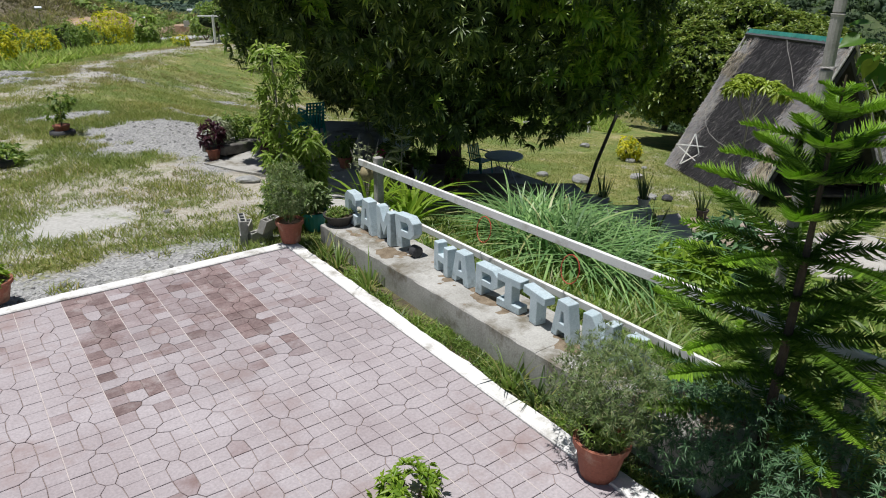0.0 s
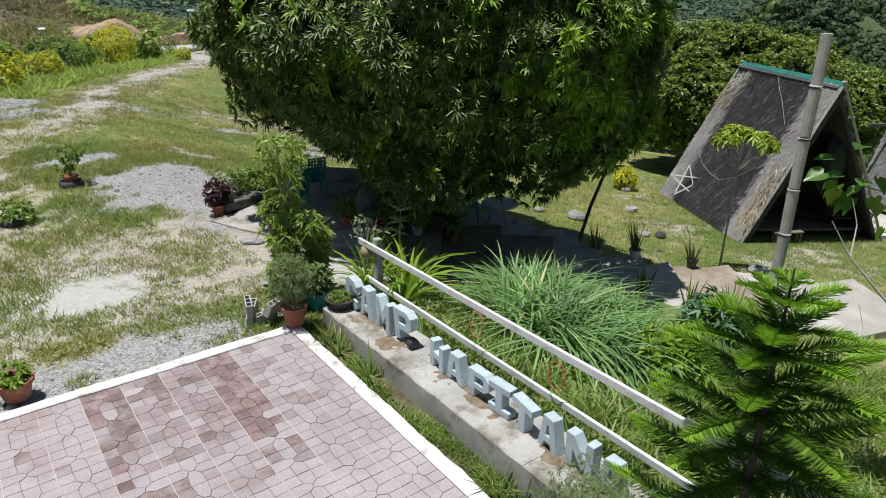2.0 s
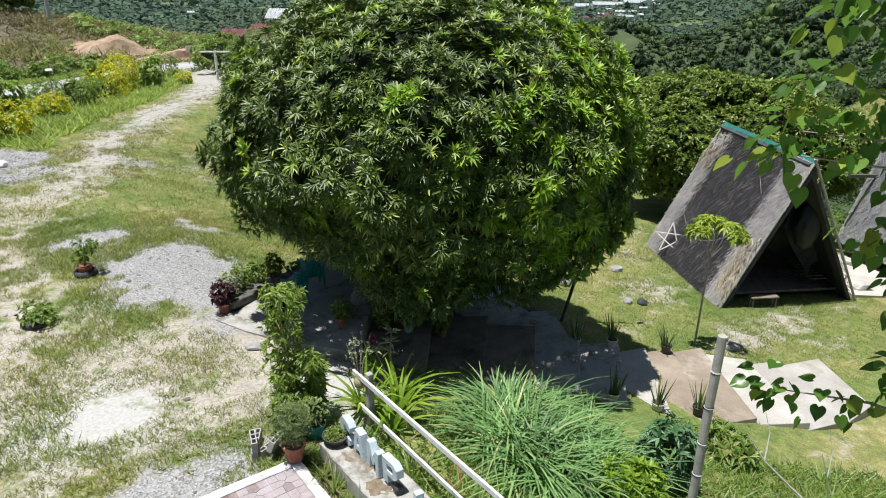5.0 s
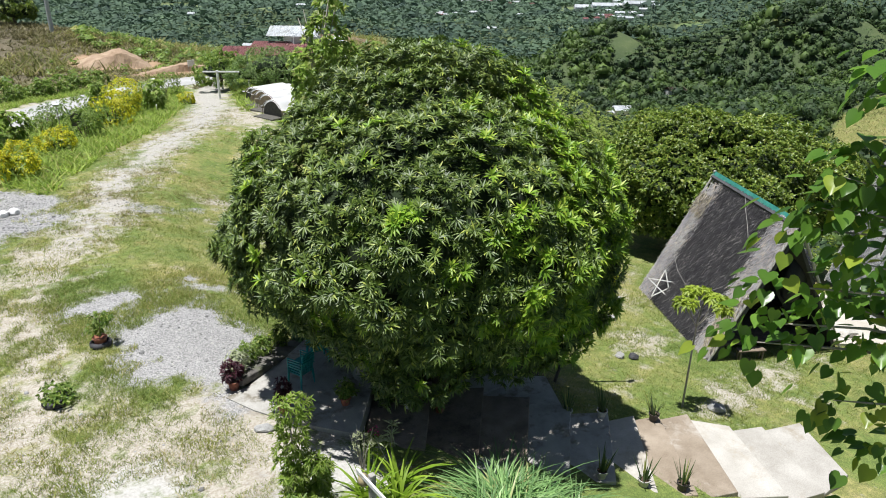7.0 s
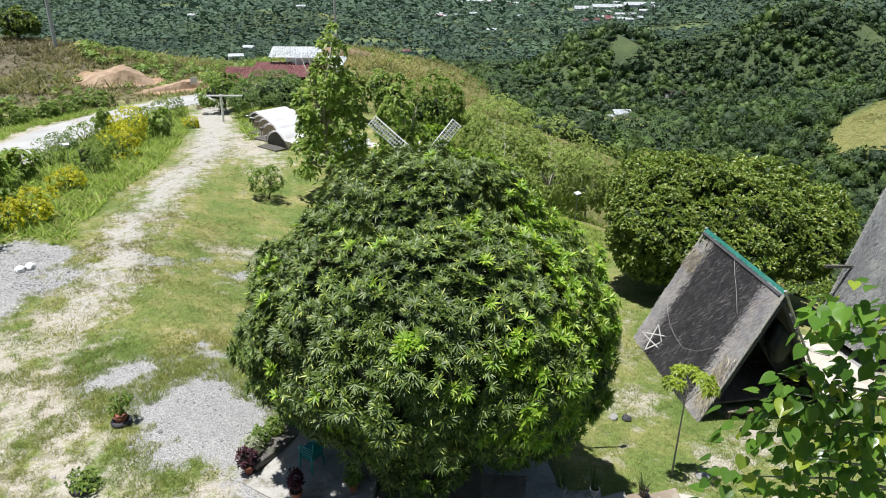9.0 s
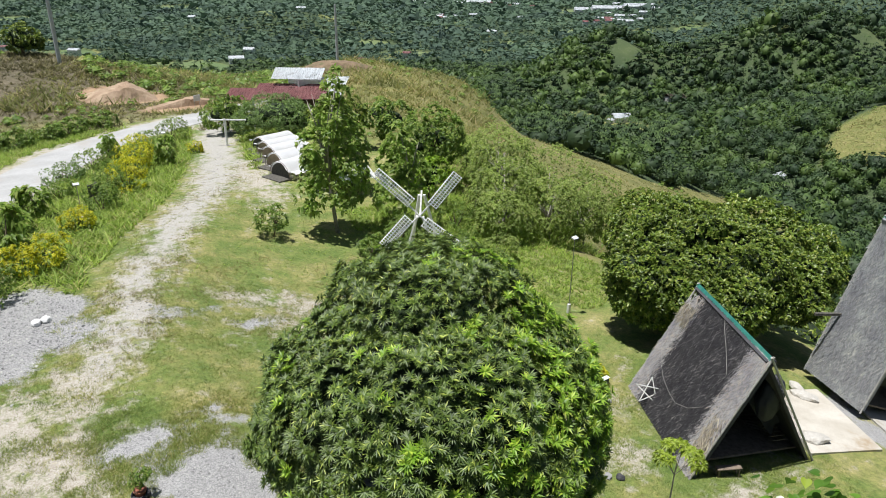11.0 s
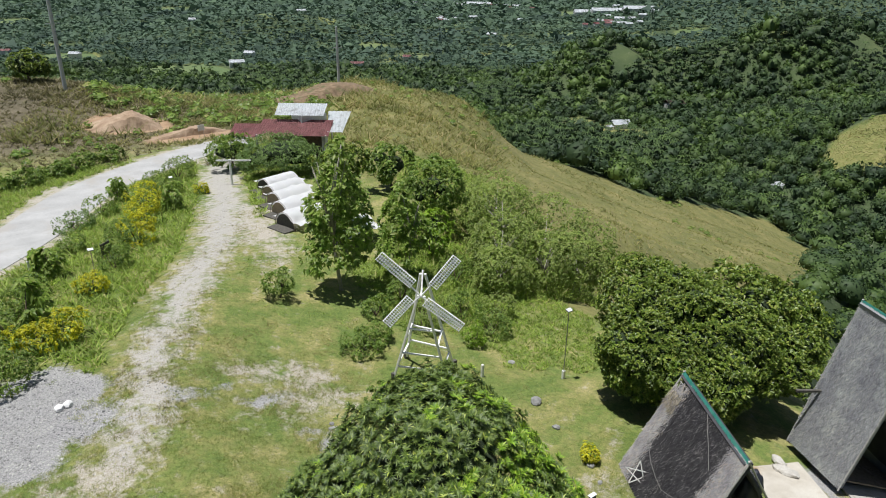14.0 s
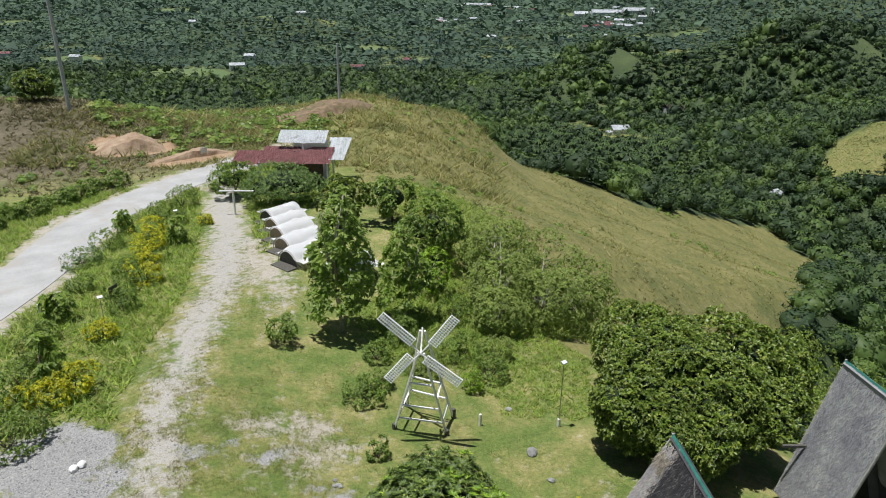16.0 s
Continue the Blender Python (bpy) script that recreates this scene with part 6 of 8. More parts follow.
def earth_bank(a, b, height, depth, peak, label, mat):
    """A bare cut face of a knoll, with a gentle back."""
    a, b = Vector((*a, 0)), Vector((*b, 0))
    back = Vector((0, 0, 1)).cross(b - a).normalized()
    vs, n, m = [], 44, 16
    for i in range(n + 1):
        s = i / n
        crest = height * max(0.0, min(s / peak, (1 - s) / (1 - peak))) ** .8 + .1
        for j in range(m + 1):
            t = j / m
            p = a.lerp(b, s) + back * (t * depth)
            rise = smooth(0, .2, t) * (1 - smooth(.6, 1.0, t))
            wob = noise.noise((p.x * .8, p.y * .8, 1.0)) * .35 + noise.noise((p.x * 2.4, p.y * 2.4, 4.0)) * .15
            vs.append((p.x + wob * .4, p.y + wob, ground(p.x, p.y) - .25 + crest * rise * (1 + .25 * wob) + .2 * wob * rise))
    fs = [(i * (m + 1) + j, (i + 1) * (m + 1) + j, (i + 1) * (m + 1) + j + 1, i * (m + 1) + j + 1) for i in range(n) for j in range(m)]
    tagged(sheet("earth_bank", vs, fs, mat), label, "earth bank", kind="structure")


M_EARTH = surface("cut tan earth", (0.28, 0.19, 0.125), (0.43, 0.325, 0.225), 0.5, 6, 1.0, 0.8, (0.24, 0.17, 0.10), 0.4, world_space=True)
M_DARKEARTH = surface("weathered brown earth", (0.12, 0.085, 0.05), (0.28, 0.20, 0.125), 0.8, 6, 1.0, 0.9, (0.10, 0.11, 0.045), 0.35, world_space=True)
earth_bank((17.0, 121.5), (29.0, 120.0), 2.6, 9.5, .62, "bare tan earth bank cut into the knoll", M_EARTH)
earth_bank((24.5, 112.6), (39.0, 114.2), 1.5, 3.4, .6, "stepped tan earth cut above the road bend", M_EARTH)
earth_bank((50.0, 130.0), (84.0, 134.0), 2.0, 15, .68, "brown earth cut behind the farmhouse", M_DARKEARTH)


M_GALV = surface("galvanised grey", (0.38, 0.40, 0.42), (0.50, 0.52, 0.54), 1, 20, 0.6, 0.1)


def mast(label, x, y, h, arms):
    m = thing("utility_mast", label, "mast", Matrix.Translation(on_ground(x, y, -.3)))
    bm = bmesh.new()
    tube(bm, [(0, 0, 0), (0, 0, h)], [.4, .24], 8)
    part("pole", bm, M_GALV, m)
    for z in arms:
        bm = bmesh.new()
        bar(bm, (-1.3, 0, z), (1.3, 0, z), .12)
        part("crossarm", bm, M_GALV, m)
    return m


mast("tall grey utility mast on the knoll", 18.1, 146.8, 36, (13, 24))
mast("slim grey mast behind the earth bank", 80, 149, 14, (9,))


# ---- potted plants and garden beds ----
def pot(name, label, base, r, h, mat, plant=None, group="", category="plant pot"):
    """A rimmed flower pot with soil; plant is a list of (name, arrays, material)."""
    p = thing(name, label, category, Matrix.Translation(Vector(base)), group)
    bm = bmesh.new()
    lathe(bm, [(r * .68, 0), (r * .92, h * .82), (r * 1.04, h * .83), (r * 1.06, h), (r * .93, h), (r * .88, h * .9), (r * .05, h * .88)], 18)
    body = part("body", bm, mat, p, smooth_shade=False)
    bm = bmesh.new()
    lathe(bm, [(r * .87, h * .87), (r * .8, h * .92), (r * .1, h * .94)], 14)
    part("soil", bm, M_SOIL, p)
    for pname, arrays, pmat in plant or ():
        fast_mesh(pname, *arrays, pmat, p)
    return p


def blades(n, centre, spread, height, width, lean=0.25, bend=0.3, segs=3):
    """Upright strap leaves or grass stalks that arch outwards."""
    vs, fs = [], []
    for _ in range(n):
        a = rng.uniform(0, 2 * math.pi)
        r = spread * math.sqrt(rng.uniform(0, 1))
        out = np.array([math.cos(a), math.sin(a), 0])
        base = np.array(centre) + out * r
        side = np.array([-out[1], out[0], 0])
        twist = rng.uniform(-.8, .8)
        side = side * math.cos(twist) + out * math.sin(twist)
        h, w = height * rng.uniform(.6, 1.1), width * rng.uniform(.7, 1.2)
        ln, bd = lean * rng.uniform(.2, 1.4), bend * rng.uniform(.2, 1.5)
        k = len(vs)
        for j in range(segs + 1):
            s = j / segs
            c = base + out * h * (ln * s + bd * s * s) + np.array([0, 0, h * (s - .45 * bd * s ** 3)])
            half = w * (1 - s) ** .6 * .5 if j < segs else w * .04
            vs += [c - side * half, c + side * half]
        for j in range(segs):
            b = k + 2 * j
            fs += [(b, b + 1, b + 3), (b, b + 3, b + 2)]
    return np.array(vs), np.array(fs)


def spray(n, centre, radii, count, length, width, sag=0.25, inner=0.3, low=-0.8, rough=0.22):
    p, nn = blob(n, centre, radii, rough, 6, inner, low)
    return rosettes(p, nn, count, length, width, sag)


# terracotta pot with a wispy bush at the far corner of the patio, and its twin further along the kerb
pot("bushy_pot", "terracotta pot with a wispy green shrub", (0.12, 0.42, 0.03), .19, .32, M_TERRACOTTA, [("foliage", spray(800, (0, 0, .74), (.32, .32, .46), 9, .055, .006, .05, .2, -0.9), M_SHRUB), ("stems", blades(26, (0, 0, .28), .06, .6, .012, .3, .2), M_SHRUB)], "patio pots")
pot("bushy_pot", "terracotta pot with a wide wispy shrub", (0.04, -5.36, 0.0), .215, .34, M_TERRACOTTA, [("foliage", spray(1700, (.15, .1, .7), (.5, .5, .44), 9, .055, .006, .05, .2, -0.85), M_SHRUB), ("low_leaves", spray(120, (-.02, .0, .42), (.2, .2, .12), 7, .07, .014, .05), M_WEED)], "patio pots")
# foliage beside it, dense and grey-green
shrub("fine_bush", "dense fine-leaved grey-green bush by the kerb", (0.75, -5.75), (.55, .55, .5), M_CASSAVA, 1000, 8, .065, .009)
shrub("fine_bush", "dark fine-leaved bush under the pine", (0.9, -6.9), (.7, .7, .5), M_CASSAVA, 900, 8, .07, .01)
shrub("croton_bush", "small yellow-green bush on the patio edge", (-1.35, -4.62), (.27, .27, .3), M_STRAP, 150, 7, .085, .028, base=(-1.35, -4.75, -.28))

# climbing plants at the terrace corner
for x, y, h, r, mat in [(0.62, 1.75, 2.75, .27, M_CLIMBER), (0.98, 1.45, 1.5, .2, M_CLIMBER)]:
    c = thing("climber", "tall leafy climbing plant on a stake", "climbing plant", Matrix.Translation(on_ground(x, y, -.05)), "climbing plants")
    bm = bmesh.new()
    tube(bm, [(0, 0, 0), (.02, 0, h * .6), (0, .02, h)], [.02, .018, .012], 6)
    part("stake", bm, M_PALEBARK, c)
    pieces = [spray(int(46 + 30 * (k < 3)), (rng.uniform(-.08, .08), rng.uniform(-.08, .08), h * (k + .5) / 6), (r * rng.uniform(.8, 1.4), r * rng.uniform(.8, 1.4), h / 9), 7, .16, .04, .35, .2) for k in range(6)]
    fast_mesh("foliage", *joined(pieces), mat, c)
    fast_mesh("shoots", *blades(24, (0, 0, h * .7), .12, .5, .015, .3, .3), mat, c)
shrub("vine_bush", "leafy green vine at the foot of the stake", (0.45, 1.2), (.34, .34, .42), M_GREENTREE, 130, 6, .15, .055)

# strap-leaved plants round the rail post
for x, y, n, h in [(1.95, 1.3, 30, 1.0), (2.4, 0.8, 34, 1.05), (1.95, .3, 20, .75), (2.8, 1.4, 26, .95)]:
    c = thing("spider_lily", "clump of bright green strap leaves", "plant", Matrix.Translation(on_ground(x, y, .0)), "strap-leaved clumps")
    fast_mesh("strap_leaves", *blades(n, (0, 0, .02), .1, h * .85, .11, .45, .6, 4), M_STRAP, c)
c = thing("pale_dracaena", "slim plant with pale whorled leaves", "plant", Matrix.Translation(on_ground(2.9, 1.9, -.03)))
bm = bmesh.new()
tube(bm, [(0, 0, 0), (0.05, 0, .8), (.1, .05, 1.25)], [.018, .014, .01], 6)
tube(bm, [(0, 0, .2), (-.25, .1, .9)], [.012, .008], 6)
part("stem", bm, M_PALEBARK, c)
fast_mesh("foliage", *joined([rosettes(np.array([[.1, .05, 1.25], [.06, 0, 1.05], [-.25, .1, .9], [.02, 0, .85]]), np.tile([0, 0, 1.0], (4, 1)), 13, .27, .045, .3)]), M_PALELEAF, c)
c = thing("silver_shrub", "silvery branching shrub with few leaves", "plant", Matrix.Translation(on_ground(2.35, 2.15, -.03)))
bm = bmesh.new()
for k in range(9):
    a = k * .75
    tube(bm, [(0, 0, 0), (.1 * math.cos(a), .1 * math.sin(a), .6), (.26 * math.cos(a), .26 * math.sin(a), 1.0 + .1 * (k % 3))], [.012, .009, .004], 5)
part("stems", bm, M_PALEBARK, c)
fast_mesh("leaves", *spray(60, (0, 0, .9), (.26, .26, .25), 4, .07, .02, .1, .3), M_PALELEAF, c)
c = thing("flower_plant", "leafy plant with small pink flower heads", "plant", Matrix.Translation(on_ground(2.8, 2.35, -.03)))
fast_mesh("leaves", *spray(70, (0, 0, .45), (.24, .24, .4), 6, .13, .04, .3), M_GREENTREE, c)
tagged(fast_mesh("flowers", *spray(10, (0, 0, .95), (.15, .15, .06), 8, .04, .03, .0), M_FLOWER, c), kind="stuff")

bm = bmesh.new()
lathe(bm, [(.05, 0), (.1, .04), (.125, .12), (.1, .2), (.045, .235), (.05, .27), (.03, .272)], 16)
tagged(part("clay_jar", bm, M_CLAY, at=pose(1.72, 0.98, .5), smooth_shade=True), "tan clay jar tied to the rail end", "jar")

# bowl planter on the end of the wall and a dark pot behind
pot("bowl_planter", "dark shallow bowl planter with low green plants", (.78, .2, .222), .22, .15, M_DARKPOT, [("low_leaves", spray(160, (0, 0, .16), (.17, .17, .05), 6, .05, .02, .05), M_WEED)])
pot("dark_pot", "dark green pot behind the bowl planter", (.75, .95, -.1), .2, .3, M_TEAL, [("foliage", spray(60, (0, 0, .5), (.2, .2, .25), 6, .14, .05), M_SHRUB)])


def hollow_block(at, mat=M_CONCRETE):
    """A concrete hollow block with three cells."""
    b = bmesh.new()
    box(b, (-.2, -.05, 0), (.2, -.03, .2), .003)
    box(b, (-.2, .03, 0), (.2, .05, .2), .003)
    for x0, x1 in ((-.2, -.175), (-.075, -.05), (.05, .075), (.175, .2)):
        box(b, (x0, -.0298, 0), (x1, .0298, .2))
    return tagged(part("hollow_block", b, mat, at=at), "grey concrete hollow block in a small stack", "block", "stacked blocks")


zb = ground(-.3, 1.0)
for m in (pose(-.33, 1.05, zb - .02, 0, 0, 70), pose(-.33, 1.05, zb + .182, 0, 0, 74), pose(-.12, .95, zb - .02, 0, 0, 20), pose(-.06, .86, zb + .183, 20, 8, 40), pose(-.18, 1.3, zb - .02, 0, 0, 60)):
    hollow_block(m)

# pots at the terrace
zt = -.44
for k, (x, y, mat, leaf, r) in enumerate([(1.32, 7.12, M_TERRACOTTA, M_PURPLE, .16), (1.62, 7.5, M_DARKPOT, M_PALELEAF, .17), (2.0, 7.85, M_DARKPOT, M_GREENTREE, .17), (2.6, 8.2, M_DARKPOT, M_GREENTREE, .19), (3.3, 8.7, M_DARKPOT, M_DARKTREE, .18)]):
    pot("potted_plant", "potted leafy plant along the terrace border", (x, y, ground(x, y) + (.0 if k == 0 else .02)), r, .26, mat, [("foliage", spray(70, (0, 0, .58), (.26, .26, .34), 6, .15, .05, .3, .2), leaf)], "terrace pots")
pot("potted_plant", "terracotta pot with a dark red leafy plant", (1.95, 5.35, zt + .002), .17, .26, M_TERRACOTTA, [("foliage", spray(80, (0, 0, .62), (.17, .17, .4), 6, .14, .05, .3, .2), M_PURPLE)], "terrace pots")
for k, (x, y, s) in enumerate([(4.5, 6.2, .3), (5.2, 5.2, .3), (5.9, 6.6, .35), (4.7, 4.8, .28), (3.8, 5.2, .3), (5.4, 6.1, .4), (6.3, 6.0, .45), (5.6, 4.4, .35), (7.2, 6.6, .45), (6.4, 7.4, .5), (4.9, 7.0, .45)]):
    shrub("shade_plant", "shade plant with dark broad leaves under the mango", (x, y), (s, s, s), M_DARKTREE, 45, 6, .24, .09, group="shade plants", category="plant", base=(x, y, min(ground(x, y), -.5) + .0))

for x, y, z, mat, leaf in [(3.35, 4.75, -.438, M_TERRACOTTA, M_GREENTREE), (4.3, 4.55, -.778, M_DARKPOT, M_WEED), (4.85, 4.1, -.778, M_WHITEPOT, M_GREENTREE), (5.6, 3.75, -1.018, M_TERRACOTTA, M_WEED), (4.6, 5.0, -.778, M_DARKPOT, M_SNAKE)]:
    pot("potted_plant", "potted leafy plant in the mango's shade", (x, y, z), .15, .24, mat, [("foliage", spray(40, (0, 0, .45), (.2, .2, .25), 6, .17, .05, .3, .2), leaf)], "shade pots")

for k in range(5, 10):
    x, y = 1.7 + .48 * k, 7.65 + .27 * k + .12 * math.sin(k * 2.2)
    shrub("border_plant", "dark leafy plant along the terrace border", (x, y), (.3 + .07 * math.sin(k), .3, .34 + .1 * math.sin(k * 1.9)), M_CASSAVA if k % 3 else M_DARKTREE, 70, 6, .2, .08, group="border plants", category="plant")

# snake plants in pale pots on the steps
for x, y, z, mat in [(7.85, .02, -1.76, M_WHITEPOT), (8.75, -.6, -2.05, M_WHITEPOT), (9.6, -1.15, -2.2, M_DARKPOT), (8.95, 2.28, -1.76, M_WHITEPOT), (9.75, 1.7, -1.76, M_WHITEPOT), (11.35, 1.1, -2.2, M_DARKPOT)]:
    pot("snake_plant_pot", "pale pot with upright snake plant leaves on the steps", (x, y, z + .002), .15, .24, mat, [("snake_leaves", blades(17, (0, 0, .2), .1, .72, .055, .3, .05, 3), M_SNAKE)], "snake plant pots")


# ---- chairs, table and dish ----
def plastic_chair(base, turn, stack):
    for k in range(stack):
        c = thing("plastic_chair", "teal moulded plastic armchair in a stack", "chair", Matrix.Translation(Vector(base) + Vector((0, 0, .075 * k))) @ pose(0, 0, 0, 0, 0, turn + k), "stacked chairs")
        b = bmesh.new()
        box(b, (-.22, -.22, .4), (.22, .22, .425), .02)
        part("seat", b, M_TEAL, c)
        for x, y in ((-.21, -.21), (.21, -.21), (-.21, .21), (.21, .21)):
            b = bmesh.new()
            bar(b, (x * 1.18, y * 1.12, 0), (x, y, .399), .045, .03, .006)
            part("leg", b, M_TEAL, c)
        b = bmesh.new()
        bar(b, (-.23, .3, .8), (.23, .3, .8), .05, .03, .01)
        back = part("backrest", b, M_TEAL, c)
        for x in (-.19, -.11, -.035, .04, .115, .19):
            b = bmesh.new()
            bar(b, (x, .21, .43), (x * 1.05, .3, .8), .045, .018)
            part("slat", b, M_TEAL, back)
        for x in (-.25, .25):
            b = bmesh.new()
            bar(b, (x, -.2, .62), (x, .27, .64), .045, .025, .006)
            bar(b, (x, -.2, .4), (x, -.2, .62), .04, .025, .006)
            part("armrest", b, M_TEAL, c)


plastic_chair((2.85, 6.25, -.438), 200, 4)
plastic_chair((3.75, 7.05, -.438), 170, 4)
plastic_chair((8.35, 6.2, -1.799), 10, 1)

table = thing("garden_table", "round faded blue garden table on the shaded steps", "table", pose(8.45, 5.35, -1.799))
bm = bmesh.new()
lathe(bm, [(.5, .68), (.52, .7), (.52, .725), (.5, .74), (.02, .742)], 24)
part("tabletop", bm, M_TABLE, table)
for k in range(4):
    a = k * math.pi / 2 + .4
    bm = bmesh.new()
    tube(bm, [(.42 * math.cos(a), .42 * math.sin(a), 0), (.18 * math.cos(a), .18 * math.sin(a), .4), (.36 * math.cos(a), .36 * math.sin(a), .69)], .016, 6)
    part("leg", bm, M_STEEL, table)
dish = thing("round_tabletop", "round pale tabletop leaning upright in the shade", "tabletop", pose(4.95, 5.1, -.06, 68, 0, -28))
bm = bmesh.new()
lathe(bm, [(.33, 0), (.36, .01), (.36, .03), (.33, .04)], 26)
part("disc", bm, M_TABLE, dish)
bm = bmesh.new()
box(bm, (7.6, 4.55, -2.6), (9.4, 6.6, -1.8), .03)
tagged(part("table_pad", bm, M_CONCRETE), "small concrete pad under the garden table", "pad", kind="structure")
bm = bmesh.new()
ring = [(7.3, 4.2), (8.25, 3.2), (9.15, 2.5), (10.0, 4.2), (9.5, 4.53), (7.7, 4.53)]
hi, lo = [bm.verts.new((x, y, -1.83)) for x, y in ring], [bm.verts.new((x, y, -2.7)) for x, y in ring]
bm.faces.new(hi)
for a in range(len(ring)):
    bm.faces.new((lo[a], lo[(a + 1) % len(ring)], hi[(a + 1) % len(ring)], hi[a]))
bmesh.ops.recalc_face_normals(bm, faces=bm.faces)
tagged(part("shade_path", bm, M_CONCRETE), "worn concrete path from the table to the steps", "path", kind="structure")

# bamboo pole
bamboo = thing("bamboo_pole", "tall upright grey bamboo pole with jointed nodes", "pole", pose(1.92, -5.55, -.25))
bm = bmesh.new()
pts, rad = [], []
z = 0.0
k = 0
while z < 4.8:
    for dz, r in ((0, .05), (.02, .056), (.035, .048)):
        pts.append((0.004 * math.sin(k), 0.003 * math.cos(k * 2), z + dz))
        rad.append(r - .006 * z / 4.8)
    z += .42 - .02 * (k % 3)
    k += 1
pts.append((0, 0, 4.82))
rad.append(.044)
tube(bm, pts, rad, 12)
part("culm", bm, M_BAMBOO, bamboo, smooth_shade=False)


# ---- Norfolk pine ----
def norfolk_pine(x, y, top):
    z = ground(x, y) - .05
    t = thing("norfolk_pine", "young dark green Norfolk pine with tiered feathery fronds", "tree", pose(x, y, z))
    h = top - z
    bm = bmesh.new()
    tube(bm, [(0, 0, 0), (.02, 0, h * .5), (0, 0, h)], [.05, .032, .007], 9)
    part("trunk", bm, M_BARK, t)
    dark, tips = [], []
    tiers = [(.13, .14), (.3, .36), (.5, .54), (.72, .7), (.98, .84), (1.26, .95), (1.56, 1.04), (1.88, 1.1), (2.22, 1.14), (2.56, 1.14)]
    for k, (depth, reach) in enumerate(tiers):
        arms = 4 if k == 0 else 5 + k % 2
        for a in range(arms):
            ang = 2 * math.pi * (a + .41 * k) / arms + rng.uniform(-.14, .14)
            out = np.array([math.cos(ang), math.sin(ang), 0])
            side = np.array([-out[1], out[0], 0])
            length = reach * rng.uniform(.88, 1.1)
            lift = (.75 if k < 2 else .52 if k < 5 else .34) + rng.uniform(-.06, .06)
            fresh = .4 if k < 3 else .62 if k < 5 else .8
            n = max(10, int(length / .0135))
            for j in range(n):
                q = (j + .5) / n
                c = np.array([0, 0, h - depth]) + out * length * q + np.array([0, 0, length * (lift * q - .42 * lift * q * q)])
                finger = .165 * min(1, .35 + length) * min(1, 2.6 * (1 - q) + .3) * min(1, .35 + 3 * q) * rng.uniform(.88, 1.1)
                for sgn in (-1, 1):
                    way = side * sgn * rng.uniform(.72, .9) + out * rng.uniform(.35, .55) + np.array([0, 0, rng.uniform(.0, .35) if k < 5 else rng.uniform(-.35, .1)])
                    (tips if q > fresh or rng.uniform() < .04 else dark).append((c, way, finger))
                if j % 2 == 0:
                    (tips if q > fresh + .1 else dark).append((c, out * .7 + np.array([0, 0, .7]) + side * rng.uniform(-.25, .25), finger * .45))
    for name, group, mat in (("frond", dark, M_PINE), ("young_frond", tips, M_PINETIP)):
        o, w, ln = (np.array([g[n] for g in group]) for n in range(3))
        w /= np.linalg.norm(w, axis=1, keepdims=True)
        vs, fs, count = [], [], 0
        for up in (np.array([0, 0, 1.0]), np.array([.35, .2, .1])):
            across = np.cross(w, up)
            across /= np.linalg.norm(across, axis=1, keepdims=True) + 1e-9
            across *= .0068
            mid, tip = o + w * (ln * .55)[:, None], o + w * ln[:, None] + np.array([0, 0, .18]) * ln[:, None]
            vs.append(np.stack([o - across, o + across, mid + across, mid - across, tip], 1).reshape(-1, 3))
            f = np.array([[0, 1, 2], [0, 2, 3], [3, 2, 4]])
            fs.append((f[None] + 5 * np.arange(len(o))[:, None, None]).reshape(-1, 3) + count)
            count += 5 * len(o)
        fast_mesh(name, np.concatenate(vs), np.concatenate(fs), mat, t)
    return t


norfolk_pine(1.14, -6.045, 3.06)


# ---- heart-leaved tree at the slope ----
def heart_leaves(points, ways, size):
    """Broad pointed leaves, each of six triangles, hanging from their stalks."""
    n = len(points)
    ways = ways / np.linalg.norm(ways, axis=1, keepdims=True)
    side = np.cross(ways, rng.normal(0, .25, (n, 3)) + np.array([0, 0, 1.0]))
    side /= np.linalg.norm(side, axis=1, keepdims=True)
    top = np.cross(side, ways)
    s = (size * rng.uniform(.7, 1.25, n))[:, None]
    half = [(.17, -.09, .03), (.36, -.02, .07), (.47, .16, .09), (.46, .38, .09), (.34, .62, .06), (.15, .85, .0)]
    cols = [(0, .06, .0)] + [(-a, b, c) for a, b, c in half] + [(0, 1.06, -.08)] + [(a, b, c) for a, b, c in half[::-1]] + [(0, .45, -.03)]
    v = np.stack([points + (side * a + ways * b + top * c) * s for a, b, c in cols], 1).reshape(-1, 3)
    f = np.array([[k, (k + 1) % 14, 14] for k in range(14)])
    return v, (f[None] + 15 * np.arange(n)[:, None, None]).reshape(-1, 3)


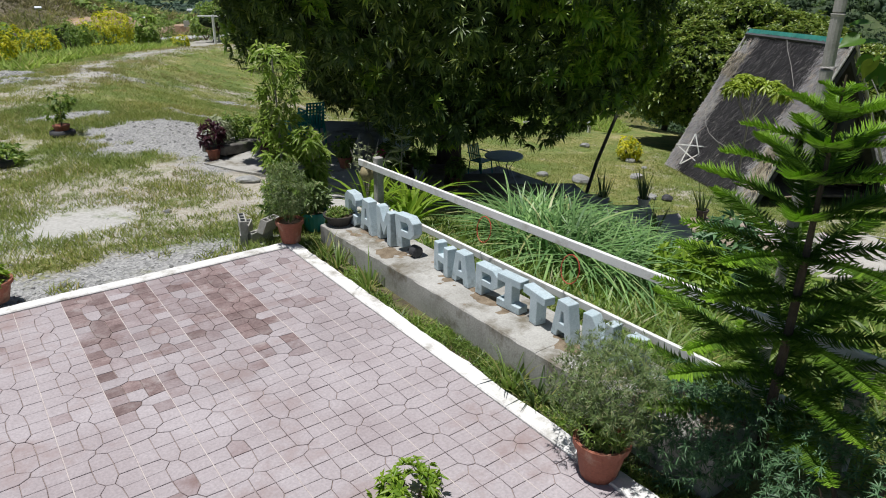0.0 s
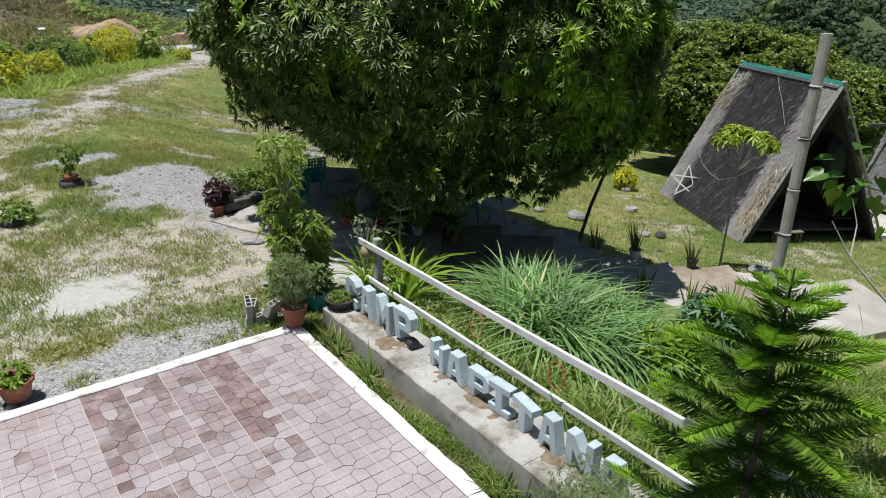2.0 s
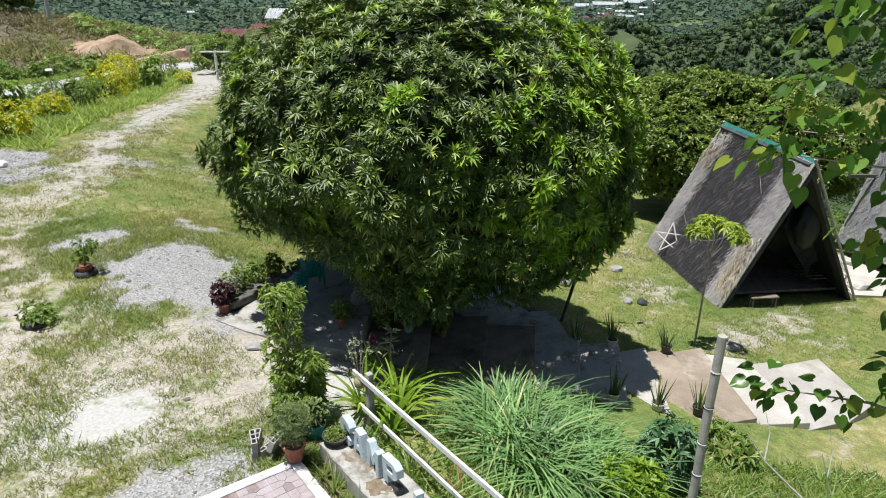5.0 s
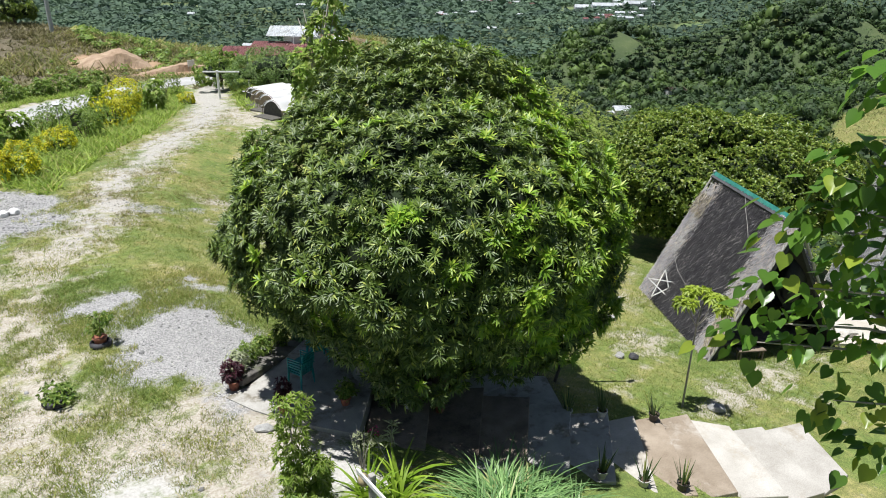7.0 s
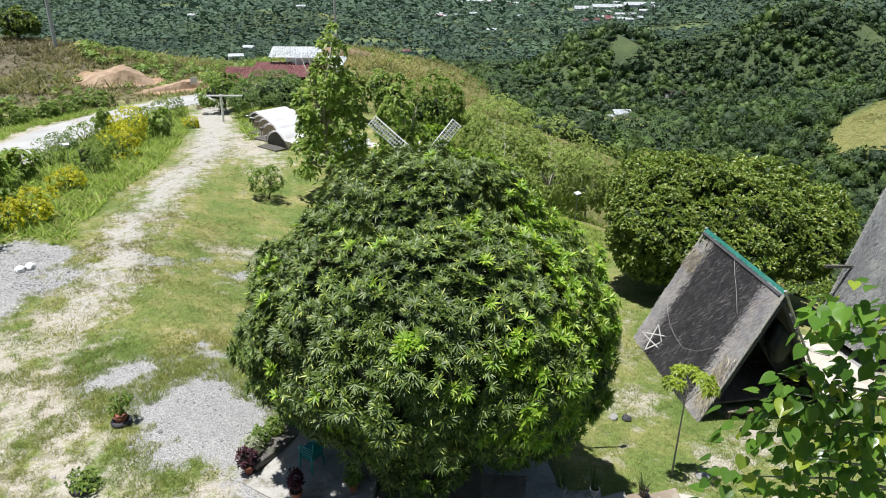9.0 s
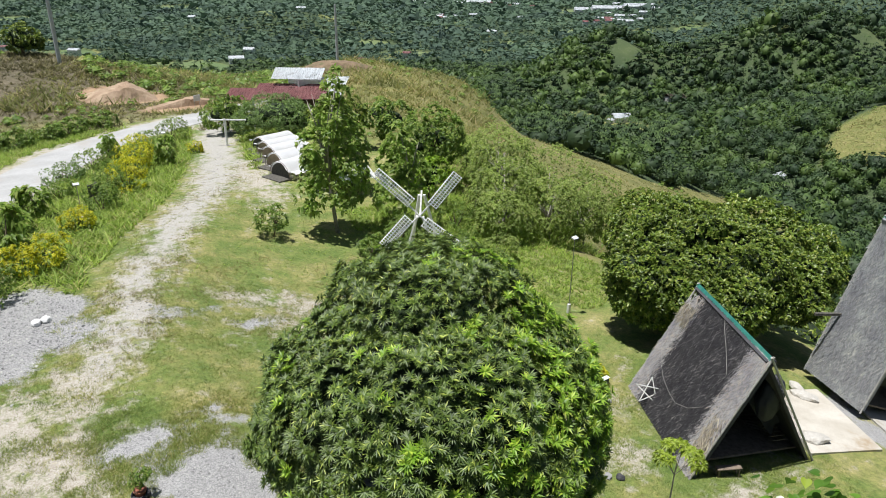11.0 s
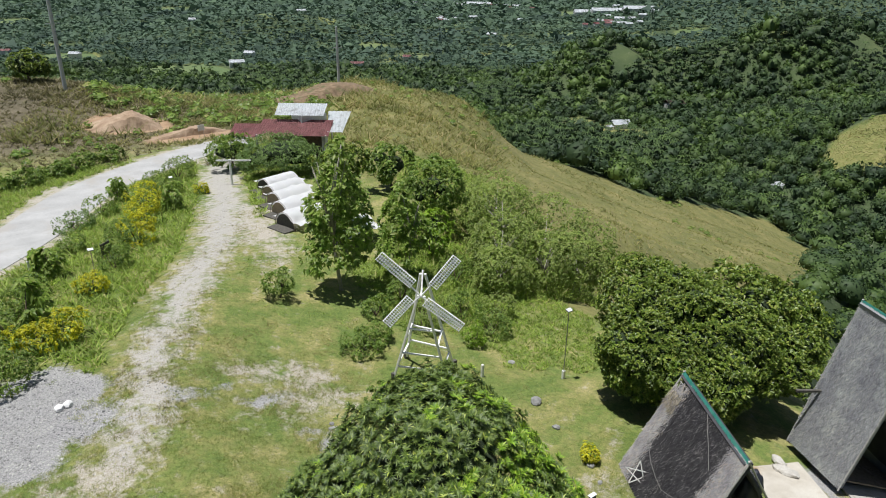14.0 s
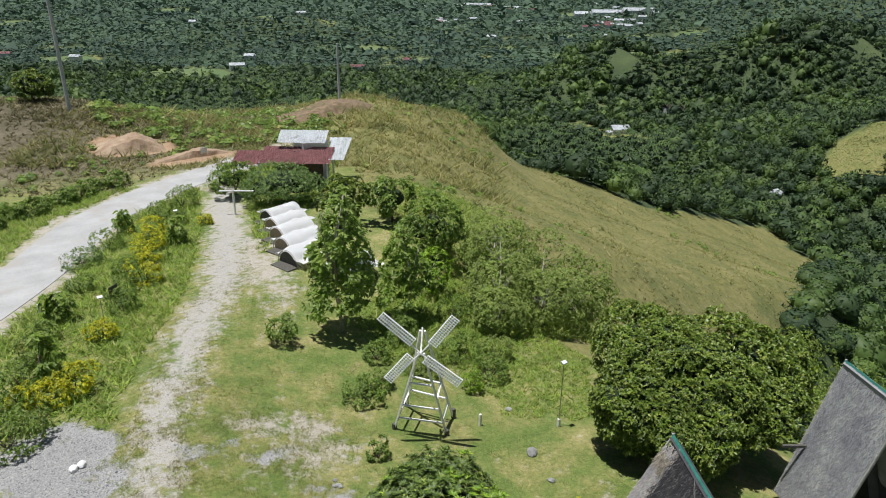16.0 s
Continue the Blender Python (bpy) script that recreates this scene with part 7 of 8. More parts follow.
def heart_tree():
    x, y = 6.9, -6.6
    z = ground(x, y) - .1
    t = thing("heart_leaf_tree", "tree with glossy heart-shaped leaves and pale branches", "tree", pose(x, y, z))
    bm = bmesh.new()
    top = 7.4 - z
    tube(bm, [(0, 0, 0), (.1, .05, top * .4), (-.1, .1, top * .7), (-.2, .1, top)], [.14, .11, .07, .02], 9)
    rnd = random.Random(4)
    reaches = [(3.65, -4.8, 5.85), (3.8, -4.9, 6.6), (3.7, -4.8, 6.1), (4.4, -5.3, 9.1), (3.95, -5.0, 7.3), (4.05, -5.1, 7.55), (4.65, -5.5, 5.0), (5.1, -5.9, 4.3), (5.2, -5.9, 3.0), (4.0, -5.05, 2.9), (4.4, -5.3, 7.5),
               (4.35, -5.3, 8.9), (4.5, -5.4, 6.9), (4.3, -5.3, 8.1), (4.9, -5.7, 5.8), (5.25, -6.0, 6.4), (4.9, -5.5, 7.9), (5.2, -5.7, 7.0), (4.8, -5.6, 8.6), (6.2, -5.2, 6.0), (6.6, -6.4, 6.8), (5.6, -7.0, 6.0), (6.4, -5.8, 8.0), (5.4, -6.4, 8.8), (4.6, -5.2, 6.3), (4.2, -5.2, 7.9), (5.0, -5.9, 7.4)]
    ps, ws = [], []
    for p in reaches:
        e = Vector(p) - Vector((x - .16, y + .12, z))
        st = Vector((-.05, .08, max(.8, e.z - rnd.uniform(.7, 1.2))))
        m = st.lerp(e, .55) + Vector((0, 0, .12))
        tube(bm, [st, m, e], [.028, .018, .006], 6)
        for f in (.55, .8, 1.0, 1.08):
            c = m.lerp(e, (f - .5) * 2)
            for _ in range(8):
                off = Vector((rnd.gauss(0, .17), rnd.gauss(0, .17), rnd.gauss(0, .16)))
                ps.append(c + off)
                ws.append((e - m).normalized() * .3 + off.normalized() * .6 + Vector((0, 0, -.65)))
    part("trunk", bm, M_PALEBARK, t)
    fast_mesh("crown", *heart_leaves(np.array(ps), np.array(ws), .19), M_HEART, t, smooth_shade=True)
    return t


heart_tree()

# bare pale branches of a dead shrub on the slope
bm = bmesh.new()
fork = Vector((4.24, -6.1, 1.42))
root = on_ground(5.3, -6.9, -.1)
tube(bm, [root, root.lerp(fork, .5) + Vector((-.05, .05, .1)), fork], [.035, .028, .02], 6)
for tips, r in ((((3.79, -5.76, 1.95), (3.44, -5.51, 2.38), (3.23, -5.35, 2.76)), .014), (((4.0, -5.93, 1.33), (3.71, -5.71, 1.24), (3.42, -5.49, 1.29)), .012), (((4.15, -6.03, 1.8), (4.07, -5.98, 2.14), (3.95, -5.9, 2.5)), .01)):
    tube(bm, [fork, *tips], [.018, r, r * .7, .004], 5)
    mid = Vector(tips[1])
    tube(bm, [mid, mid + Vector((.12, .06, .3)), mid + Vector((.1, .15, .55))], [r * .6, r * .4, .003], 5)
M_DEADWOOD = surface("bleached dead wood", (0.46, 0.44, 0.40), (0.68, 0.66, 0.62), 6, 50, 0.85, 0.3)
tagged(part("dead_shrub", bm, M_DEADWOOD), "bare pale branches of a dead shrub", "branches")

# cassava-like plants, small fern palm and weeds on the slope behind the rail
for x, y, r, h, mat, lab in [(6.0, -2.75, .45, .7, M_CASSAVA, "blue-green leafy cassava plant"), (3.4, -5.2, .6, .6, M_GREENTREE, "low green plant on the slope"),
                             (4.6, -3.0, .5, .45, M_STRAP, "bright green fern clump on the slope"), (7.4, -2.0, .5, .3, M_WEED, "weedy clump below the steps"), (8.6, -2.6, .6, .3, M_WEED, "weedy clump below the steps")]:
    shrub("slope_plant", lab, (x, y), (r, r, h), mat, 130, 7, .26, .07, group="slope plants", category="plant")


# ---- lemongrass bed ----
def lemongrass():
    bed = thing("lemongrass_bed", "wide bed of arching lemongrass behind the rail", "grass bed", pose(0, 0, 0))
    pieces = []
    for _ in range(210):
        x, y = rng.uniform(2.2, 6.2), rng.uniform(-3.6, .9)
        if math.hypot((x - 4.35) / 1.05, (y + 1.25) / 1.5) > 1:
            continue
        v, f = blades(44, (0, 0, 0), .2, 1.12 * rng.uniform(.7, 1.2), .06, .16, 1.3, 7)
        pieces.append((v + np.array(on_ground(x, y, -.05)), f))
    for v, f in pieces:
        fast_mesh("grass_clump", v, f, M_LEMON, bed)
    return bed


lemongrass()
for x, y in [(0.36, -.5), (.36, -1.3), (.38, -3.95), (.36, -4.3), (.36, -.1), (2.2, -2.6), (2.3, -3.6), (2.2, -4.4), (1.5, -1.0), (1.5, -3.9), (1.52, -2.8)]:
    c = thing("iris_clump", "clump of dark green sword leaves by the wall", "plant", Matrix.Translation(on_ground(x, y, -.02)), "sword-leaved clumps")
    fast_mesh("sword_leaves", *blades(26, (0, 0, 0), .1, .42, .03, .5, .4, 3), M_SNAKE if x < .37 and y < -3 else M_WEED, c)

# tyre planters and young plants on the grass
for x, y, r, lab in [(-1.02, 11.6, .3, "tyre planter with a red pot and small leafy tree"), (-2.6, 9.1, .32, "tyre planter with a low leafy plant")]:
    p = thing("tyre_planter", lab, "planter", Matrix.Translation(on_ground(x, y, -.02)), "tyre planters")
    bm = bmesh.new()
    lathe(bm, [(r * .75, 0), (r, .03), (r * 1.04, .09), (r, .16), (r * .75, .19), (r * .7, .1)], 20)
    part("tyre", bm, M_TYRE, p, smooth_shade=True)
    if r < .31:
        bm = bmesh.new()
        lathe(bm, [(.14, .05), (.19, .27), (.21, .28), (.21, .31), (.16, .31), (.02, .29)], 16)
        part("inner_pot", bm, M_TERRACOTTA, p)
        bm = bmesh.new()
        tube(bm, [(0, 0, .25), (.05, 0, .6), (.1, .05, .95)], [.02, .015, .006], 6)
        part("stem", bm, M_BARK, p)
        fast_mesh("foliage", *joined([spray(46, (.1, 0, .9), (.3, .3, .26), 6, .12, .06, .2), spray(20, (-.05, .05, .55), (.22, .22, .15), 6, .12, .06, .2)]), M_GREENTREE, p)
    else:
        fast_mesh("foliage", *spray(70, (.05, 0, .3), (.42, .42, .22), 6, .13, .07, .2), M_GREENTREE, p)
pot("red_planter", "wide red planter bowl at the patio corner", (-3.45, .75, .0), .22, .26, M_TERRACOTTA, [("foliage", spray(50, (0, 0, .32), (.2, .2, .12), 6, .09, .04), M_STRAP)])


# ---- woods of the valley ----
def crown_model(tris, flat=0.8, seed=0, body_steps=1):
    """A billowing crown: a lumpy body clad in single-triangle leaf clumps, one unit in radius."""
    g = np.random.default_rng(seed)
    lumps = g.normal(size=(11, 3))
    lumps[:, 2] = np.abs(lumps[:, 2]) * .9
    lumps /= np.linalg.norm(lumps, axis=1, keepdims=True)
    swell = g.uniform(.8, 1.12, len(lumps))

    def reach(d):
        return .60 + .38 * np.max(np.clip(d @ lumps.T, 0, 1) ** 6 * swell, 1)

    d = g.normal(size=(tris, 3))
    d[:, 2] = np.abs(d[:, 2]) * 1.1 - .3
    d /= np.linalg.norm(d, axis=1, keepdims=True)
    c = d * (reach(d) + g.uniform(-.02, .07, tris))[:, None]
    t = np.cross(d, g.normal(size=(tris, 3)))
    t /= np.linalg.norm(t, axis=1, keepdims=True)
    b = np.cross(d, t) + .35 * g.normal(size=(tris, 3))
    size = 1.25 / math.sqrt(tris) * g.uniform(.6, 1.4, (tris, 1))
    tilt = .5 * d * size * g.normal(size=(tris, 1))
    v = np.stack([c + t * size, c - t * size * .6 + b * size * .7 + tilt, c - t * size * .6 - b * size * .7 - tilt], 1).reshape(-1, 3)
    bm = bmesh.new()
    if body_steps:
        bmesh.ops.create_icosphere(bm, subdivisions=body_steps, radius=1.0)
    else:
        bmesh.ops.create_icosphere(bm, subdivisions=1, radius=1.0)
        bmesh.ops.delete(bm, geom=[q for q in bm.verts if q.co.z < -.2], context="VERTS")
        bm.verts.index_update()
    body = np.array([list(q.co) for q in bm.verts])
    faces = np.array([[q.index for q in p.verts] for p in bm.faces if min(q.co.z for q in p.verts) > -.75])
    bm.free()
    body = body * (reach(body) * g.uniform(.78, .96, len(body)))[:, None]
    out, f = joined([(body, faces), (v, np.arange(3 * tris).reshape(-1, 3))])
    out[:, 2] *= flat
    return out, f


def palm_model(seed):
    """A coconut palm: a thin trunk and arching fronds."""
    g = np.random.default_rng(seed)
    vs, fs = [], []
    for k in range(9):
        a = 2 * math.pi * k / 9 + g.uniform(-.2, .2)
        out = np.array([math.cos(a), math.sin(a), 0])
        side = np.array([-out[1], out[0], 0])
        rise = g.uniform(-.1, .5)
        p0, p1, p2 = np.zeros(3), out * .55 + np.array([0, 0, .35 * rise + .1]), out * 1.0 + np.array([0, 0, rise * .4 - .35])
        n = len(vs)
        vs += [p0, p1 - side * .14, p1 + side * .14, p2]
        fs += [(n, n + 1, n + 2), (n + 1, n + 3, n + 2)]
    n = len(vs)
    vs += [np.array([.05, 0, 0]), np.array([-.05, 0, 0]), np.array([0, .05, -2.6])]
    fs.append((n, n + 1, n + 2))
    return np.array(vs), np.array(fs)


def planted(models, places, sizes):
    """Copies of the models as plain joined geometry."""
    out = []
    which = rng.integers(0, len(models), len(places))
    for m, (v, f) in enumerate(models):
        mine = which == m
        p, s = places[mine], sizes[mine]
        if not len(p):
            continue
        a = rng.uniform(0, 2 * math.pi, len(p))
        c, sn = np.cos(a), np.sin(a)
        x = (v[None, :, 0] * c[:, None] - v[None, :, 1] * sn[:, None]) * s[:, None] + p[:, :1]
        y = (v[None, :, 0] * sn[:, None] + v[None, :, 1] * c[:, None]) * s[:, None] + p[:, 1:2]
        z = v[None, :, 2] * s[:, None] * rng.uniform(.85, 1.25, (len(p), 1)) + p[:, 2:]
        out.append((np.stack([x, y, z], 2).reshape(-1, 3), (f[None] + len(v) * np.arange(len(p))[:, None, None]).reshape(-1, 3)))
    return joined(out)


def wooded(u, v):
    x, y = xy(u, v)
    return wild(x, y)[2] > .5


def scatter_woods(v0, v1, spacing, grow):
    """Uneven planting places across the valley between two distances."""
    spots = []
    v = v0
    while v < v1:
        step = spacing * (1 + grow * (v - v0) / max(v0, 400))
        u = -.70 * v - 40
        while u < .72 * v + 40:
            uu, vv = u + rng.uniform(-.45, .45) * step, v + rng.uniform(-.45, .45) * step
            if (wooded(uu, vv) or (vv > 300 and rng.uniform() < .05)) and noise.noise((uu * .012, vv * .012, 3.1)) > -.7:
                x, y = xy(uu, vv)
                spots.append((x, y, ground(x, y), step))
            u += step
        v += step * .9
    return np.array(spots)


def woods():
    near = scatter_woods(48, 420, 5.8, .6)
    mid = scatter_woods(420, 950, 8.2, .3)
    far = scatter_woods(950, 3300, 9.5, .75)
    fine = [crown_model(230, .85, 10 + k, 2) for k in range(6)]
    rich = [crown_model(120, .9, k, 1) for k in range(8)]
    bushy = [crown_model(44, .9, 30 + k) for k in range(8)]
    plain = [crown_model(24, .8, 20 + k, 1) for k in range(6)]
    rough = [crown_model(7, .75, 40 + k, 1) for k in range(6)]
    sparse = [crown_model(3, .75, 50 + k, 0) for k in range(6)]
    palms = [palm_model(60 + k) for k in range(5)]
    small = [(v, f[0:18:2]) for v, f in palms[:3]]

    def stuff(name, arrays, mat, label):
        tagged(fast_mesh(name, *arrays, mat), label, "woodland", kind="stuff")

    def field_of(spots, low, seed):
        return np.array([noise.noise((x * low, y * low, seed)) + .6 * noise.noise((x * low * 3, y * low * 3, seed)) for x, y, *_ in spots])

    def kinds(spots, low):
        """Which kind of tree stands at each place: 0 mixed, 1 deep green, 2 fresh green."""
        n = field_of(spots, low, 5.0) + rng.normal(0, .32, len(spots))
        return np.where(n > .3, 2, np.where(n < -.16, 1, 0))

    def raised(spots, s, up):
        return spots[:, :3] + np.stack([np.zeros(len(s)), np.zeros(len(s)), s * up], 1)

    woodland = ((M_FOREST, "mixed woodland of the valley"), (M_DEEPWOOD, "deep green woodland of the valley"), (M_LIGHTWOOD, "fresh green woodland of the valley"))
    away = np.array([uv(x, y)[1] for x, y, *_ in near])
    is_palm = (field_of(near, .014, 9.0) > .22) & (away > 215)
    s = near[:, 3] * rng.uniform(.5, .8, len(near)) * np.exp(rng.normal(0, .17, len(near)))
    up = raised(near, s, .55)
    sort = kinds(near, .03)
    close, brink = (away >= 120) & (away < 215), away < 120
    for k, (mat, label) in enumerate(woodland):
        mask = (sort == k) & ~is_palm
        stuff("valley_trees", planted(fine, up[mask & close], s[mask & close]), mat, label)
        stuff("valley_trees", planted(rich, up[mask & ~close & ~brink], s[mask & ~close & ~brink]), mat, label)
        p, n, big = [], [], s[mask & brink]
        for c, r in zip(up[mask & brink], big):
            q, m = clumps(int(62 * r), [((0, 0, .2 * r), (r * .8, r * .8, r * .75)), ((r * .4, -r * .2, -.1 * r), (r * .6, r * .6, r * .5)), ((-r * .3, r * .4, 0), (r * .6, r * .6, r * .55))], .26 * r, 8, -.6, .25)
            p.append(q + c)
            n.append(m)
        stuff("slope_trees", rosettes(np.concatenate(p), np.concatenate(n), 5, .42, .2, .2), (M_DARKTREE, M_DARKTREE, M_GREENTREE)[k], "leafy trees at the brink of the slope")
        stuff("slope_trees", planted(sparse, up[mask & brink], big * .45), M_CORE, "dark solid cores painted as shade inside the slope trees")
    stuff("valley_trees", planted(plain, up[is_palm], s[is_palm] * .9), M_FOREST, "undergrowth beneath the palms")
    tall = near[is_palm][:, :3] + np.array([0, 0, 6.5])
    stuff("palm_grove", planted(palms, tall, rng.uniform(2.6, 3.8, len(tall))), M_LIGHTWOOD, "coconut palms in the valley")

    is_palm = field_of(mid, .008, 9.0) > .12
    s = mid[:, 3] * rng.uniform(.45, .75, len(mid)) * np.exp(rng.normal(0, .25, len(mid)))
    up = raised(mid, s, .6)
    sort = kinds(mid, .014)
    for k, (mat, label) in enumerate(woodland):
        mask = (sort == k) & ~is_palm
        stuff("valley_trees", planted(bushy, up[mask], s[mask]), mat, label)
    stuff("valley_trees", planted(rough, up[is_palm], s[is_palm] * .8), M_DEEPWOOD, "undergrowth beneath the palms")
    tall = mid[is_palm][:, :3] + np.array([0, 0, 8.5])
    stuff("palm_grove", planted(palms, tall, rng.uniform(3.4, 4.6, len(tall))), M_FOREST, "coconut plantation on the valley floor")

    is_palm = field_of(far, .004, 9.0) > .0
    s = far[:, 3] * rng.uniform(.35, .55, len(far)) * np.exp(rng.normal(0, .25, len(far)))
    up = raised(far, s, .5)
    stuff("valley_trees", planted(sparse, up, s), M_HAZEFOREST, "distant woodland across the plain")
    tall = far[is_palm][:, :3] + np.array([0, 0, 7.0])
    stuff("palm_grove", planted(small, tall, s[is_palm] * .5 + 1.5), M_HAZEFOREST, "distant coconut plantations")


woods()


def far_house(name, label, u, v, w, d, h, roof, wall, turn=0.0, group=""):
    """A gabled house: walls, door, windows and a pitched roof."""
    x, y = xy(u, v)
    z = ground(x, y)
    hs = thing(name, label, "house", Matrix.Translation((x, y, z - .3)) @ pose(0, 0, 0, 0, 0, turn), group)
    bm = bmesh.new()
    box(bm, (-w / 2, -d / 2, 0), (w / 2, d / 2, h))
    part("wall", bm, wall, hs)
    bm = bmesh.new()
    e = .6
    pts = [(-w / 2 - e, -d / 2 - e, h - .1), (w / 2 + e, -d / 2 - e, h - .1), (w / 2 + e, 0, h + d * .28), (-w / 2 - e, 0, h + d * .28), (-w / 2 - e, d / 2 + e, h - .1), (w / 2 + e, d / 2 + e, h - .1)]
    q = [bm.verts.new(p) for p in pts]
    bm.faces.new((q[0], q[1], q[2], q[3]))
    bm.faces.new((q[3], q[2], q[5], q[4]))
    bmesh.ops.solidify(bm, geom=bm.faces[:], thickness=.12)
    part("roof", bm, roof, hs)
    for k in range(max(1, int(w / 4))):
        xx = -w / 2 + (k + .5) * w / max(1, int(w / 4))
        bm = bmesh.new()
        box(bm, (xx - .6, -d / 2 - .05, 1.0), (xx + .6, -d / 2 + .02, 2.2))
        part("window", bm, M_GLASSDARK, hs)
    return hs


far_house("valley_house", "pale-roofed house in a valley clearing", 137, 533, 13, 10, 4, M_SILVERROOF, M_PALEWALL, -30)
far_house("valley_house", "dark-roofed house among the palms", 196, 592, 15, 10, 6, M_HOUSEWALL, M_PALEWALL, -20)
far_house("valley_shed", "small bright metal-roofed shed in the trees", 171, 339, 7, 5, 3, M_SILVERROOF, M_PALEWALL, 20)
far_house("valley_shed", "small shed beside the valley clearing", 127, 526, 4, 4, 3, M_SILVERROOF, M_PALEWALL)
rnd = random.Random(12)
for k in range(60):
    u, v = rnd.choice([(380, 1560), (420, 1600), (350, 1450), (330, 1440), (110, 2400), (60, 2450), (200, 2150), (20, 1750), (rnd.uniform(-900, 500), rnd.uniform(1050, 2600)), (rnd.uniform(-700, 300), rnd.uniform(1000, 2000))])
    u, v = u + rnd.gauss(0, 38), v + rnd.gauss(0, 50)
    far_house("town_building", "distant low building with a pale roof", u, v, rnd.uniform(9, 20), rnd.uniform(8, 12), rnd.uniform(7, 9), M_SILVERROOF if rnd.random() < .75 else M_REDROOF, M_PALEWALL, rnd.uniform(-60, -10), "distant town")
for u, v, w in [(385, 1690, 90), (440, 1660, 70), (330, 1720, 50), (110, 2420, 80), (200, 2200, 50), (475, 2350, 40)]:
    far_house("town_building", "distant long pale factory roof", u, v, w, 22, 9, M_SILVERROOF, M_PALEWALL, -36, "distant town")


# ---- grass, weeds and hill tufts ----
def tufts(spots, heights, count, width, lean):
    """Small sprays of single-triangle blades at the given ground places."""
    n = len(spots)
    base = np.repeat(spots, count, 0) + np.concatenate([rng.normal(0, .045, (n * count, 2)) * (1 + np.repeat(heights, count)[:, None] * 3), np.zeros((n * count, 1))], 1)
    h = np.repeat(heights, count) * rng.uniform(.5, 1.2, n * count)
    a = rng.uniform(0, 2 * math.pi, n * count)
    side = np.stack([np.cos(a), np.sin(a), np.zeros_like(a)], 1) * (width * (h / .12) ** .5)[:, None]
    tip = base + np.stack([rng.normal(0, lean, n * count) * h, rng.normal(0, lean, n * count) * h, h], 1)
    return np.stack([base - side, base + side, tip], 1).reshape(-1, 3), np.arange(3 * n * count).reshape(-1, 3)


